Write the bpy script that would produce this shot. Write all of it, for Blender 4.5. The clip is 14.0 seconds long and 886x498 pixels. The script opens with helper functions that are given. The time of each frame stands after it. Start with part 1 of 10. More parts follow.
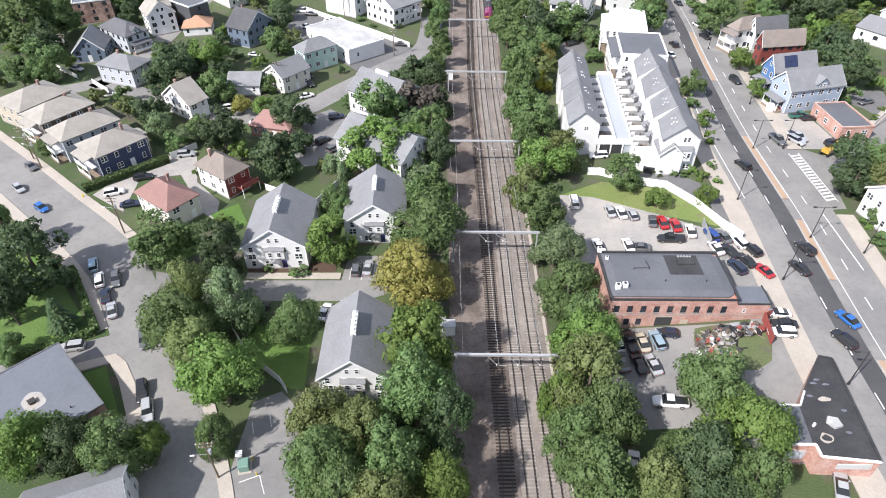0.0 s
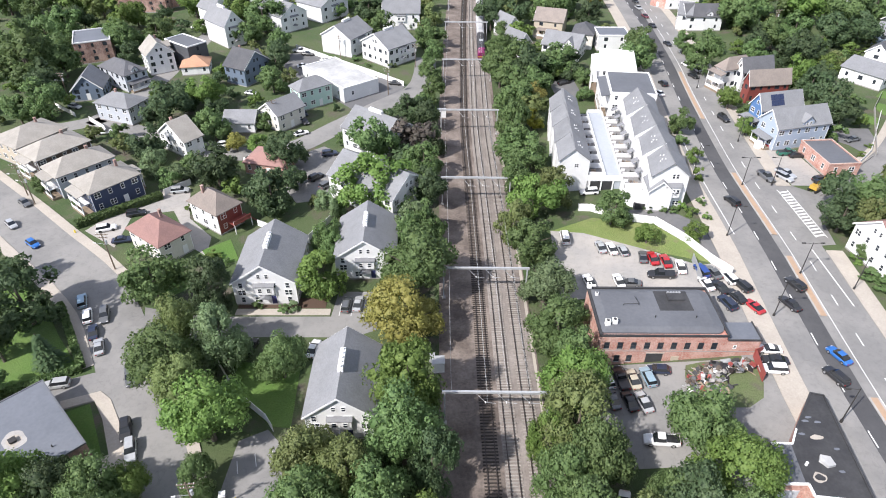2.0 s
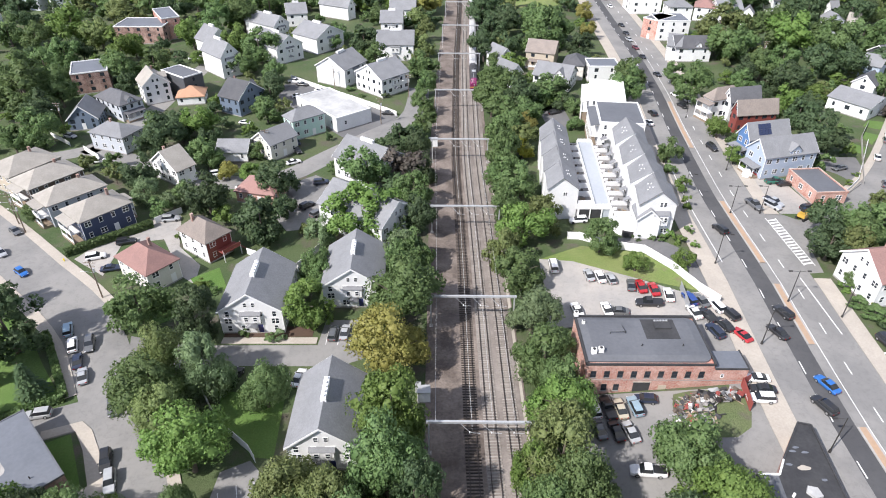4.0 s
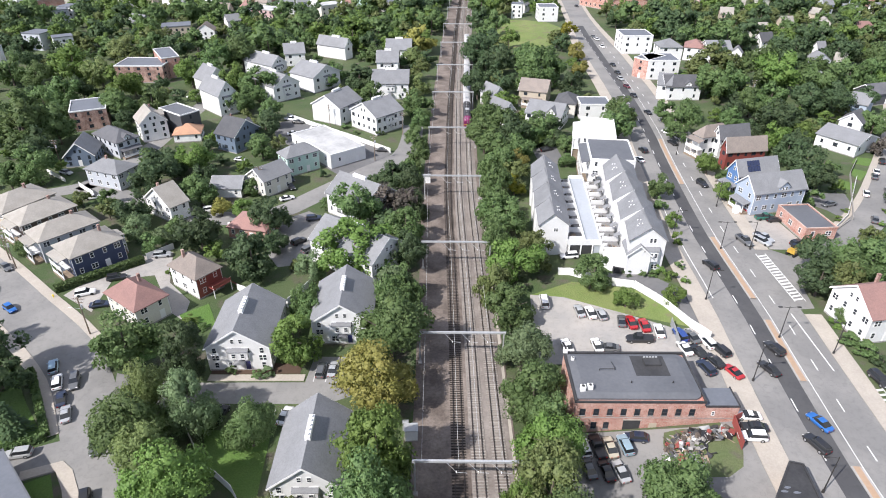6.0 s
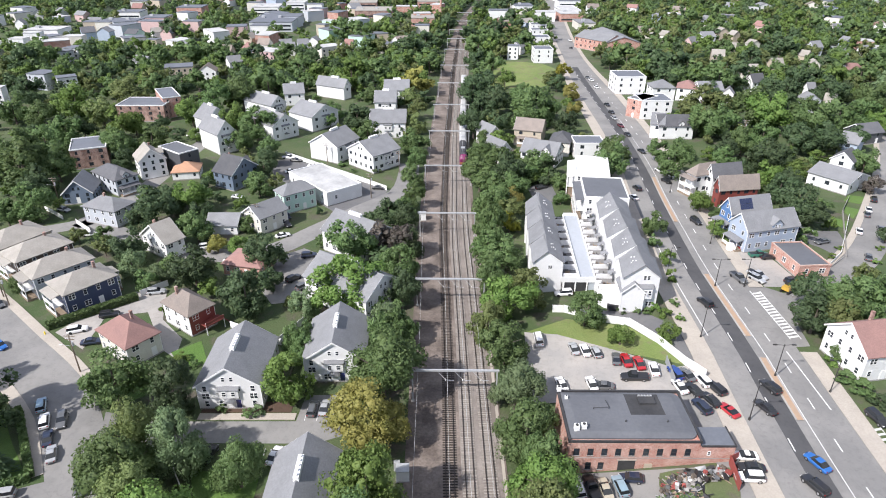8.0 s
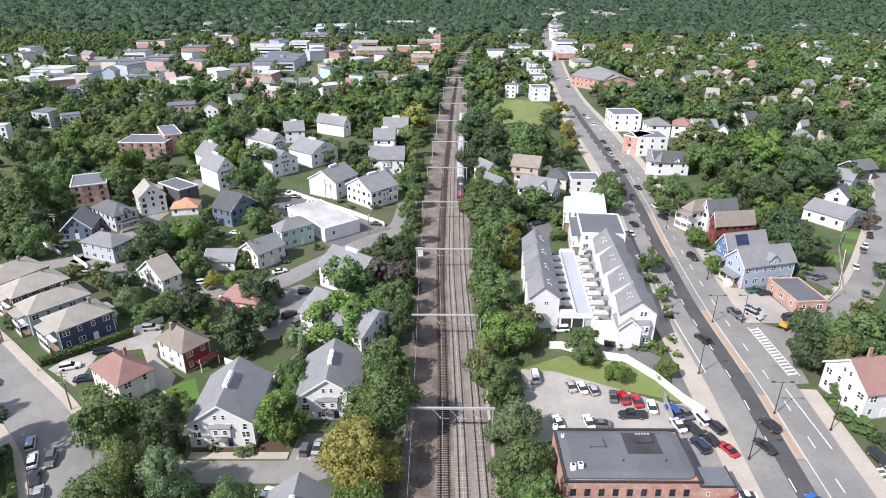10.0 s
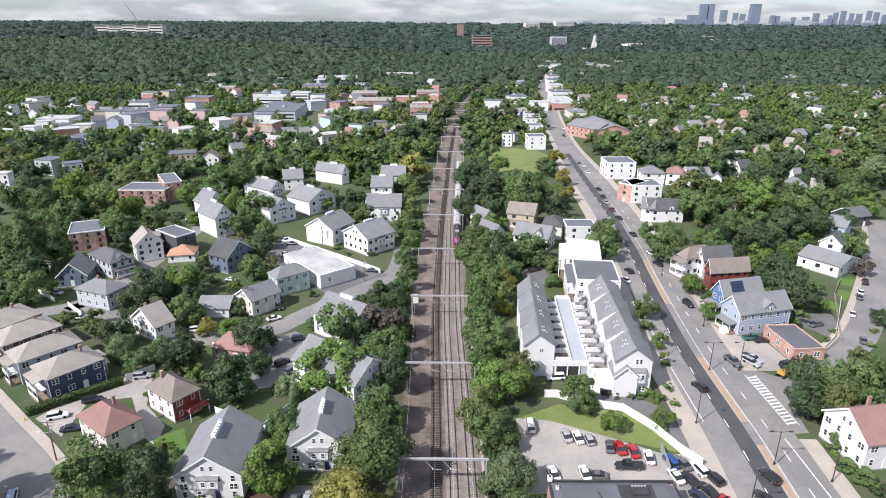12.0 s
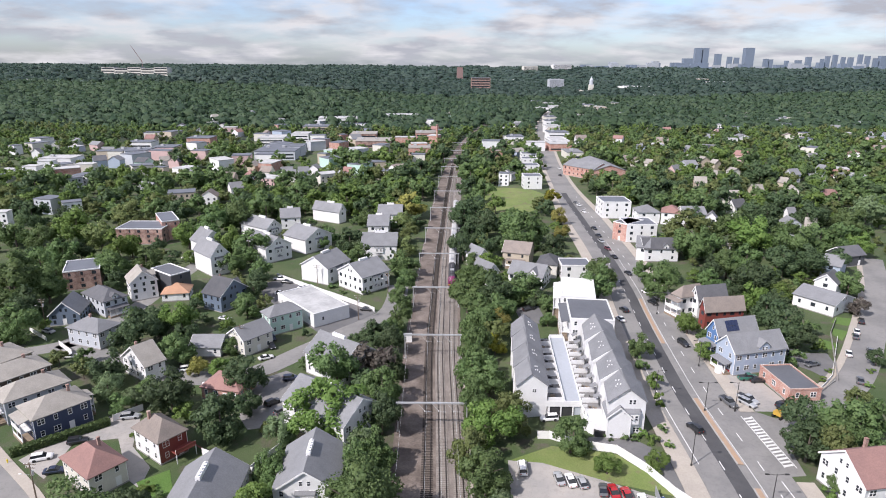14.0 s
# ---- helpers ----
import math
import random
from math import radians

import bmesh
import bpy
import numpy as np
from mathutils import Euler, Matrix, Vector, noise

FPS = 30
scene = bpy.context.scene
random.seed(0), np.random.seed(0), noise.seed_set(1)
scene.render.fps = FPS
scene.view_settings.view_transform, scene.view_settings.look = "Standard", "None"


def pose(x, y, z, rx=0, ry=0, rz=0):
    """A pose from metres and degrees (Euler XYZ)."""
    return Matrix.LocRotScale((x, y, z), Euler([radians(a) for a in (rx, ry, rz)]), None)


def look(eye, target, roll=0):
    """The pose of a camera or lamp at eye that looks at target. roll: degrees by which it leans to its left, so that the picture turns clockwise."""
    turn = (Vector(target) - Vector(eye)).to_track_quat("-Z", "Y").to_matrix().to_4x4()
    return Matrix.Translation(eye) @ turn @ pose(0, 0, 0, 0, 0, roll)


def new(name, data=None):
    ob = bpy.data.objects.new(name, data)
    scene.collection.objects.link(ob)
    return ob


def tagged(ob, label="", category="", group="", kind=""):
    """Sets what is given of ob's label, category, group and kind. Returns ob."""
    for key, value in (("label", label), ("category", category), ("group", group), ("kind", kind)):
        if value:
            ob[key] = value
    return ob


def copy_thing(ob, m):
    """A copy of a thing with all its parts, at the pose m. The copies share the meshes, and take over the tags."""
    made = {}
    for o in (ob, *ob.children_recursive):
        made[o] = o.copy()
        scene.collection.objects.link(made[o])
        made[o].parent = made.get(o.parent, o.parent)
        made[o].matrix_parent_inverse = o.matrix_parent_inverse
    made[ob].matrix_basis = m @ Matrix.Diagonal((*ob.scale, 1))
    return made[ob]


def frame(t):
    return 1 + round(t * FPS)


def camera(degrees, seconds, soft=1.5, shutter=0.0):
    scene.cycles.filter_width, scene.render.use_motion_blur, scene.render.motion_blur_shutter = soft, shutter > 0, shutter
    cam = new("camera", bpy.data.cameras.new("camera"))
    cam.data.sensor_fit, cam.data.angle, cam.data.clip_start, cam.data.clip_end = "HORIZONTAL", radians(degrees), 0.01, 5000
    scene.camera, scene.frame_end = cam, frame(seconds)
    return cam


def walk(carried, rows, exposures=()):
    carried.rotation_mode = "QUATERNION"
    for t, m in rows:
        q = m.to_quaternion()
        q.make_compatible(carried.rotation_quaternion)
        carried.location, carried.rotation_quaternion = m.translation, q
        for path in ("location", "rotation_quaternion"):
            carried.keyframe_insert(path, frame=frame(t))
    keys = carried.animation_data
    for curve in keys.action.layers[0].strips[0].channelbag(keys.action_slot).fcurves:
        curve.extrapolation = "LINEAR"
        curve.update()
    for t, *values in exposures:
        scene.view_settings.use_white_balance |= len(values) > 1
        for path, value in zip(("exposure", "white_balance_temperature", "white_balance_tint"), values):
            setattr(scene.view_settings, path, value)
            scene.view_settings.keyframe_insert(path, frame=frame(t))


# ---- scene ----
cam = camera(71.00, 14.0, soft=1.0)
# seconds, place in metres, then pitch, roll, yaw in degrees
ROWS = [
    (0.0, -0.619, -0.045, 82.198, -40.173, 0.058, 0.788),
    (0.5, -0.304, -0.037, 82.208, -39.313, 0.089, 0.765),
    (1.0, 0.030, -0.048, 82.244, -38.281, 0.123, 0.698),
    (1.5, 0.467, 0.013, 82.268, -37.532, 0.170, 0.617),
    (2.0, 1.017, -0.032, 82.316, -36.901, 0.171, 0.586),
    (2.5, 1.612, -0.053, 82.332, -36.336, 0.166, 0.554),
    (3.0, 2.254, -0.063, 82.371, -35.747, 0.158, 0.551),
    (5.5, 5.063, -0.048, 82.560, -31.896, 0.218, 0.436),
    (6.0, 5.527, -0.038, 82.582, -31.069, 0.209, 0.428),
    (6.5, 5.921, -0.093, 82.608, -30.227, 0.199, 0.430),
    (7.0, 6.260, -0.126, 82.614, -29.373, 0.216, 0.424),
    (7.5, 6.550, -0.169, 82.621, -28.511, 0.251, 0.401),
    (8.0, 6.789, -0.217, 82.648, -27.637, 0.283, 0.365),
    (10.5, 8.155, -0.296, 82.910, -23.407, 0.258, 0.429),
    (11.0, 8.474, -0.386, 82.940, -22.304, 0.252, 0.425),
    (11.5, 8.838, -0.436, 82.986, -21.197, 0.246, 0.422),
    (12.0, 9.227, -0.388, 83.038, -20.100, 0.253, 0.399),
    (12.5, 9.699, -0.374, 83.065, -19.048, 0.274, 0.410),
    (13.0, 10.216, -0.341, 83.087, -17.949, 0.254, 0.398),
    (13.5, 10.757, -0.389, 83.072, -16.980, 0.269, 0.415),
    (14.0, 11.328, -0.479, 83.036, -16.525, 0.289, 0.431),
]
walk(cam, [(t, pose(x, y, z, 0, 0, yaw) @ pose(0, 0, 0, 90 + pitch) @ pose(0, 0, 0, 0, 0, roll)) for t, x, y, z, pitch, roll, yaw in ROWS],
     exposures=[(0.0, 0.84, 6500, 12), (3.0, 0.81, 6500, 12), (5.5, 0.75, 6500, 12), (8.0, 0.71, 6500, 12), (10.5, 0.70, 6500, 13), (12.0, 0.61, 6500, 14), (14.0, 0.49, 6500, 16)])


# ---- daylight: hazy sun, broken cloud ----
SUN_AZ, SUN_EL = 231.0, 44.0  # compass degrees from +y clockwise, and height
world = bpy.data.worlds.new("world")
scene.world = world
world.use_nodes = True
wn, wl = world.node_tree.nodes, world.node_tree.links
wn.clear()
w_out = wn.new("ShaderNodeOutputWorld")
w_bg = wn.new("ShaderNodeBackground")
w_bg.inputs["Strength"].default_value = 0.15
sky = wn.new("ShaderNodeTexSky")
sky.sky_type, sky.sun_disc = "NISHITA", False
sky.sun_elevation, sky.sun_rotation = radians(SUN_EL), radians(SUN_AZ)
sky.air_density, sky.dust_density, sky.ozone_density = 1.0, 1.0, 1.5
w_co = wn.new("ShaderNodeTexCoord")
w_sep = wn.new("ShaderNodeSeparateXYZ")
wl.new(w_co.outputs["Generated"], w_sep.inputs[0])
# clouds lie on a flat sheet overhead: direction divided by its height
w_h = wn.new("ShaderNodeMath"); w_h.operation = "MAXIMUM"; w_h.inputs[1].default_value = 0.0
w_h2 = wn.new("ShaderNodeMath"); w_h2.operation = "ADD"; w_h2.inputs[1].default_value = 0.20
wl.new(w_sep.outputs["Z"], w_h.inputs[0]); wl.new(w_h.outputs[0], w_h2.inputs[0])
w_dx = wn.new("ShaderNodeMath"); w_dx.operation = "DIVIDE"
w_dy = wn.new("ShaderNodeMath"); w_dy.operation = "DIVIDE"
wl.new(w_sep.outputs["X"], w_dx.inputs[0]); wl.new(w_h2.outputs[0], w_dx.inputs[1])
wl.new(w_sep.outputs["Y"], w_dy.inputs[0]); wl.new(w_h2.outputs[0], w_dy.inputs[1])
w_com = wn.new("ShaderNodeCombineXYZ")
wl.new(w_dx.outputs[0], w_com.inputs[0]); wl.new(w_dy.outputs[0], w_com.inputs[1])
w_no = wn.new("ShaderNodeTexNoise")
w_no.inputs["Scale"].default_value, w_no.inputs["Detail"].default_value = 1.5, 9.0
w_no.inputs["Roughness"].default_value = 0.58
wl.new(w_com.outputs[0], w_no.inputs["Vector"])
w_ra = wn.new("ShaderNodeValToRGB")
w_ra.color_ramp.elements[0].position, w_ra.color_ramp.elements[1].position = 0.36, 0.60
wl.new(w_no.outputs["Fac"], w_ra.inputs[0])
w_no2 = wn.new("ShaderNodeTexNoise")
w_no2.inputs["Scale"].default_value, w_no2.inputs["Detail"].default_value = 2.3, 8.0
wl.new(w_com.outputs[0], w_no2.inputs["Vector"])
w_ra2 = wn.new("ShaderNodeValToRGB")
w_ra2.color_ramp.elements[0].position, w_ra2.color_ramp.elements[1].position = 0.43, 0.58
w_ra2.color_ramp.elements[0].color = (2.3, 2.44, 2.7, 1)
w_ra2.color_ramp.elements[1].color = (3.65, 3.72, 3.82, 1)
wl.new(w_no2.outputs["Fac"], w_ra2.inputs[0])
w_mix = wn.new("ShaderNodeMix"); w_mix.data_type = "RGBA"
wl.new(w_ra.outputs["Color"], w_mix.inputs["Factor"])
w_gap = wn.new("ShaderNodeMix"); w_gap.data_type, w_gap.blend_type = "RGBA", "MULTIPLY"
w_gap.inputs["Factor"].default_value = 1.0
w_gap.inputs["B"].default_value = (0.62, 0.70, 0.88, 1)  # thin high haze over the blue
wl.new(sky.outputs[0], w_gap.inputs["A"])
wl.new(w_gap.outputs["Result"], w_mix.inputs["A"]); wl.new(w_ra2.outputs["Color"], w_mix.inputs["B"])
wl.new(w_mix.outputs["Result"], w_bg.inputs["Color"])
wl.new(w_bg.outputs[0], w_out.inputs[0])

sun_data = bpy.data.lights.new("sun", "SUN")
sun_data.energy, sun_data.angle, sun_data.color = 4.0, radians(1.2), (1.0, 0.965, 0.92)
sun = new("sun", sun_data)
_a, _e = radians(SUN_AZ), radians(SUN_EL)
sun.matrix_world = look((math.sin(_a) * math.cos(_e) * 300, math.cos(_a) * math.cos(_e) * 300, math.sin(_e) * 300), (0, 0, 0))


# ---- materials ----
def nodes_of(name):
    m = bpy.data.materials.new(name)
    m.use_nodes = True
    nt = m.node_tree
    return m, nt.nodes, nt.links, nt.nodes["Principled BSDF"]


def mixer(n, l, kind, fac, a, b):
    x = n.new("ShaderNodeMix")
    x.data_type, x.blend_type = "RGBA", kind
    for key, v in (("Factor", fac), ("A", a), ("B", b)):
        if isinstance(v, (int, float)):
            x.inputs[key].default_value = v
        elif isinstance(v, tuple):
            x.inputs[key].default_value = (*v, 1)
        else:
            l.new(v, x.inputs[key])
    return x.outputs["Result"]


def noise_at(n, l, co, scale, detail=4.0, rough=0.55, lo=0.35, hi=0.65):
    t = n.new("ShaderNodeTexNoise")
    t.inputs["Scale"].default_value, t.inputs["Detail"].default_value, t.inputs["Roughness"].default_value = scale, detail, rough
    l.new(co, t.inputs["Vector"])
    r = n.new("ShaderNodeMapRange")
    r.inputs["From Min"].default_value, r.inputs["From Max"].default_value = lo, hi
    l.new(t.outputs["Fac"], r.inputs["Value"])
    return r.outputs[0]


def surface(name, base, dark=None, rough=0.8, big=0.25, fine=6.0, amount=0.6, fine_amount=0.35, bump=0.15, metal=0.0, tint=0.0, lines=None, lines_amount=0.5, local=True):
    """Base colour with stains at a large scale, grain at a small one, and optional courses (lines: axis, pitch in metres)."""
    m, n, l, b = nodes_of(name)
    dark = dark or tuple(c * 0.7 for c in base)
    co = n.new("ShaderNodeTexCoord").outputs["Object"] if local else n.new("ShaderNodeNewGeometry").outputs["Position"]
    f1 = noise_at(n, l, co, big, 5.0, 0.6)
    f2 = noise_at(n, l, co, fine, 3.0, 0.6, 0.3, 0.7)
    k = n.new("ShaderNodeMath"); k.operation = "MULTIPLY"; k.inputs[1].default_value = amount
    l.new(f1, k.inputs[0])
    c = mixer(n, l, "MIX", k.outputs[0], base, dark)
    k2 = n.new("ShaderNodeMath"); k2.operation = "MULTIPLY"; k2.inputs[1].default_value = fine_amount
    l.new(f2, k2.inputs[0])
    c = mixer(n, l, "MULTIPLY", k2.outputs[0], c, (0.55, 0.55, 0.56))
    height = f2
    if lines:
        axis, pitch = lines
        w = n.new("ShaderNodeTexWave")
        w.bands_direction, w.wave_profile = axis, "SAW"
        w.inputs["Scale"].default_value = 0.31416 / pitch
        w.inputs["Distortion"].default_value, w.inputs["Detail"].default_value = 0.15, 1.0
        l.new(co, w.inputs["Vector"])
        k3 = n.new("ShaderNodeMath"); k3.operation = "MULTIPLY"; k3.inputs[1].default_value = lines_amount
        l.new(w.outputs["Fac"], k3.inputs[0])
        c = mixer(n, l, "MULTIPLY", k3.outputs[0], c, (0.6, 0.6, 0.6))
        height = w.outputs["Fac"]
    if tint:
        o = n.new("ShaderNodeObjectInfo")
        h = n.new("ShaderNodeHueSaturation")
        mr = n.new("ShaderNodeMapRange")
        mr.inputs["To Min"].default_value, mr.inputs["To Max"].default_value = 1 - tint, 1 + tint
        l.new(o.outputs["Random"], mr.inputs["Value"])
        l.new(mr.outputs[0], h.inputs["Value"])
        l.new(c, h.inputs["Color"])
        c = h.outputs["Color"]
    l.new(c, b.inputs["Base Color"])
    b.inputs["Roughness"].default_value, b.inputs["Metallic"].default_value = rough, metal
    if bump:
        bp = n.new("ShaderNodeBump")
        bp.inputs["Strength"].default_value, bp.inputs["Distance"].default_value = bump, 0.05
        l.new(height, bp.inputs["Height"])
        l.new(bp.outputs[0], b.inputs["Normal"])
    return m


def leaf_material(name, base, alt, stand=0.35, patchy=0.45):
    """Foliage: every clump and every tree a little different, some light through the leaves."""
    m, n, l, b = nodes_of(name)
    g = n.new("ShaderNodeNewGeometry")
    o = n.new("ShaderNodeObjectInfo")
    co = n.new("ShaderNodeTexCoord").outputs["Object"]
    c = mixer(n, l, "MIX", g.outputs["Random Per Island"], base, alt)
    patch = noise_at(n, l, co, stand, 3.0)
    k = n.new("ShaderNodeMath"); k.operation = "MULTIPLY"; k.inputs[1].default_value = patchy
    l.new(patch, k.inputs[0])
    c = mixer(n, l, "MULTIPLY", k.outputs[0], c, (0.6, 0.72, 0.6))
    h = n.new("ShaderNodeHueSaturation")
    mr = n.new("ShaderNodeMapRange")
    mr.inputs["To Min"].default_value, mr.inputs["To Max"].default_value = 0.80, 1.22
    l.new(o.outputs["Random"], mr.inputs["Value"])
    l.new(mr.outputs[0], h.inputs["Value"])
    mh = n.new("ShaderNodeMapRange")
    mh.inputs["To Min"].default_value, mh.inputs["To Max"].default_value = 0.488, 0.510
    l.new(o.outputs["Random"], mh.inputs["Value"])
    l.new(mh.outputs[0], h.inputs["Hue"])
    l.new(c, h.inputs["Color"])
    l.new(h.outputs["Color"], b.inputs["Base Color"])
    b.inputs["Roughness"].default_value = 0.55
    b.inputs["Specular IOR Level"].default_value = 0.22
    tr = n.new("ShaderNodeBsdfTranslucent")
    l.new(h.outputs["Color"], tr.inputs["Color"])
    mx = n.new("ShaderNodeMixShader")
    mx.inputs[0].default_value = 0.36
    l.new(b.outputs[0], mx.inputs[1]); l.new(tr.outputs[0], mx.inputs[2])
    l.new(mx.outputs[0], n["Material Output"].inputs["Surface"])
    return m


def brick_material(name, c1, c2, mortar, scale=4.3):
    m, n, l, b = nodes_of(name)
    co = n.new("ShaderNodeTexCoord").outputs["Object"]
    s = n.new("ShaderNodeSeparateXYZ"); l.new(co, s.inputs[0])
    a = n.new("ShaderNodeMath"); a.operation = "ADD"
    l.new(s.outputs["X"], a.inputs[0]); l.new(s.outputs["Y"], a.inputs[1])
    k = n.new("ShaderNodeCombineXYZ"); l.new(a.outputs[0], k.inputs[0]); l.new(s.outputs["Z"], k.inputs[1])
    t = n.new("ShaderNodeTexBrick")
    t.inputs["Scale"].default_value = scale
    t.inputs["Color1"].default_value, t.inputs["Color2"].default_value, t.inputs["Mortar"].default_value = (*c1, 1), (*c2, 1), (*mortar, 1)
    t.inputs["Mortar Size"].default_value = 0.03
    l.new(k.outputs[0], t.inputs["Vector"])
    f = noise_at(n, l, co, 0.35, 6.0, 0.65, 0.4, 0.62)
    kk = n.new("ShaderNodeMath"); kk.operation = "MULTIPLY"; kk.inputs[1].default_value = 0.65
    l.new(f, kk.inputs[0])
    c = mixer(n, l, "MIX", kk.outputs[0], t.outputs["Color"], (0.60, 0.42, 0.36))
    f2 = noise_at(n, l, co, 2.5, 5.0, 0.65, 0.45, 0.6)
    c = mixer(n, l, "MULTIPLY", f2, c, (0.8, 0.76, 0.74))
    l.new(c, b.inputs["Base Color"])
    b.inputs["Roughness"].default_value = 0.9
    bp = n.new("ShaderNodeBump"); bp.inputs["Strength"].default_value = 0.3
    l.new(t.outputs["Fac"], bp.inputs["Height"]); l.new(bp.outputs[0], b.inputs["Normal"])
    return m


def glass_material(name, tone):
    m, n, l, b = nodes_of(name)
    b.inputs["Base Color"].default_value = (*tone, 1)
    b.inputs["Roughness"].default_value = 0.06
    b.inputs["Specular IOR Level"].default_value = 0.7
    return m


def paint(name, base, rough=0.3, coat=0.0, metal=0.0):
    m, n, l, b = nodes_of(name)
    co = n.new("ShaderNodeTexCoord").outputs["Object"]
    f = noise_at(n, l, co, 1.3, 4.0)
    k = n.new("ShaderNodeMath"); k.operation = "MULTIPLY"; k.inputs[1].default_value = 0.22
    l.new(f, k.inputs[0])
    l.new(mixer(n, l, "MIX", k.outputs[0], base, tuple(c * 0.6 + 0.02 for c in base)), b.inputs["Base Color"])
    b.inputs["Roughness"].default_value, b.inputs["Metallic"].default_value = rough, metal
    b.inputs["Coat Weight"].default_value = coat
    return m


def asphalt_material(name, base, patch, lines=0.0):
    m, n, l, b = nodes_of(name)
    co = n.new("ShaderNodeNewGeometry").outputs["Position"]
    f1 = noise_at(n, l, co, 0.07, 6.0, 0.62, 0.42, 0.6)
    c = mixer(n, l, "MIX", f1, base, patch)
    f2 = noise_at(n, l, co, 0.9, 5.0, 0.7, 0.5, 0.7)
    k = n.new("ShaderNodeMath"); k.operation = "MULTIPLY"; k.inputs[1].default_value = 0.4
    l.new(f2, k.inputs[0])
    c = mixer(n, l, "MULTIPLY", k.outputs[0], c, (0.6, 0.6, 0.6))
    v = n.new("ShaderNodeTexVoronoi")
    v.feature = "DISTANCE_TO_EDGE"
    v.inputs["Scale"].default_value = 0.30
    wob = n.new("ShaderNodeTexNoise"); wob.inputs["Scale"].default_value = 0.8; wob.inputs["Detail"].default_value = 4.0
    l.new(co, wob.inputs["Vector"])
    add = n.new("ShaderNodeMixRGB"); add.blend_type = "ADD"; add.inputs[0].default_value = 1.6
    l.new(co, add.inputs[1]); l.new(wob.outputs["Color"], add.inputs[2])
    l.new(add.outputs[0], v.inputs["Vector"])
    r = n.new("ShaderNodeMapRange")
    r.inputs["From Min"].default_value, r.inputs["From Max"].default_value = 0.0, 0.012
    r.inputs["To Min"].default_value, r.inputs["To Max"].default_value = 0.16, 0.0
    l.new(v.outputs["Distance"], r.inputs["Value"])
    c = mixer(n, l, "MIX", r.outputs[0], c, (0.045, 0.045, 0.047))
    l.new(c, b.inputs["Base Color"])
    b.inputs["Roughness"].default_value = 0.85
    bp = n.new("ShaderNodeBump"); bp.inputs["Strength"].default_value = 0.1
    l.new(f2, bp.inputs["Height"]); l.new(bp.outputs[0], b.inputs["Normal"])
    return m


def ground_material(name, grass, dry, soil):
    m, n, l, b = nodes_of(name)
    co = n.new("ShaderNodeNewGeometry").outputs["Position"]
    f1 = noise_at(n, l, co, 0.06, 6.0, 0.6, 0.4, 0.62)
    c = mixer(n, l, "MIX", f1, grass, dry)
    f3 = noise_at(n, l, co, 0.16, 6.0, 0.65, 0.52, 0.66)
    c = mixer(n, l, "MIX", f3, c, soil)
    f2 = noise_at(n, l, co, 3.0, 5.0, 0.75, 0.35, 0.65)
    k = n.new("ShaderNodeMath"); k.operation = "MULTIPLY"; k.inputs[1].default_value = 0.5
    l.new(f2, k.inputs[0])
    c = mixer(n, l, "MULTIPLY", k.outputs[0], c, (0.45, 0.5, 0.42))
    l.new(c, b.inputs["Base Color"])
    b.inputs["Roughness"].default_value = 0.95
    bp = n.new("ShaderNodeBump"); bp.inputs["Strength"].default_value = 0.6; bp.inputs["Distance"].default_value = 0.12
    l.new(f2, bp.inputs["Height"]); l.new(bp.outputs[0], b.inputs["Normal"])
    return m


M = {}
M["ground"] = ground_material("rough_grass", (0.062, 0.100, 0.034), (0.095, 0.120, 0.052), (0.115, 0.100, 0.078))
M["lawn"] = ground_material("lawn_grass", (0.095, 0.185, 0.036), (0.125, 0.205, 0.05), (0.105, 0.18, 0.042))
M["dry_grass"] = ground_material("dry_grass", (0.15, 0.215, 0.055), (0.21, 0.24, 0.085), (0.18, 0.16, 0.09))
M["yard_weeds"] = ground_material("yard_weeds", (0.085, 0.14, 0.045), (0.13, 0.155, 0.07), (0.13, 0.115, 0.09))
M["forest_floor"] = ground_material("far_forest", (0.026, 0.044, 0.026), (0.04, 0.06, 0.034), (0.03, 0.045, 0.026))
M["asphalt"] = asphalt_material("grey_asphalt", (0.242, 0.235, 0.226), (0.192, 0.188, 0.184))
M["asphalt_dark"] = asphalt_material("new_asphalt", (0.062, 0.062, 0.066), (0.08, 0.08, 0.083))
M["asphalt_lot"] = asphalt_material("worn_asphalt", (0.37, 0.345, 0.32), (0.29, 0.28, 0.268))
M["asphalt_mid"] = asphalt_material("lane_asphalt", (0.13, 0.13, 0.134), (0.16, 0.158, 0.158))
M["concrete"] = surface("pale_concrete", (0.45, 0.405, 0.35), (0.36, 0.325, 0.285), 0.9, 0.2, 3.0, local=False)
M["kerb"] = surface("granite_kerb", (0.42, 0.40, 0.38), (0.3, 0.29, 0.28), 0.9, 0.5, 4.0, local=False)
M["median"] = surface("orange_brick_paving", (0.42, 0.285, 0.19), (0.36, 0.27, 0.20), 0.9, 0.3, 2.2, local=False)
M["paint_white"] = surface("road_paint", (0.78, 0.78, 0.76), (0.6, 0.6, 0.6), 0.7, 0.6, 5.0, local=False)
M["ballast"] = surface("stained_ballast", (0.27, 0.225, 0.196), (0.115, 0.091, 0.078), 0.95, 0.16, 2.2, 0.95, 0.8, 0.6, local=False)
M["ballast_clean"] = surface("pale_ballast", (0.30, 0.265, 0.24), (0.165, 0.138, 0.122), 0.95, 0.15, 3.0, 0.8, 0.6, 0.6, local=False)
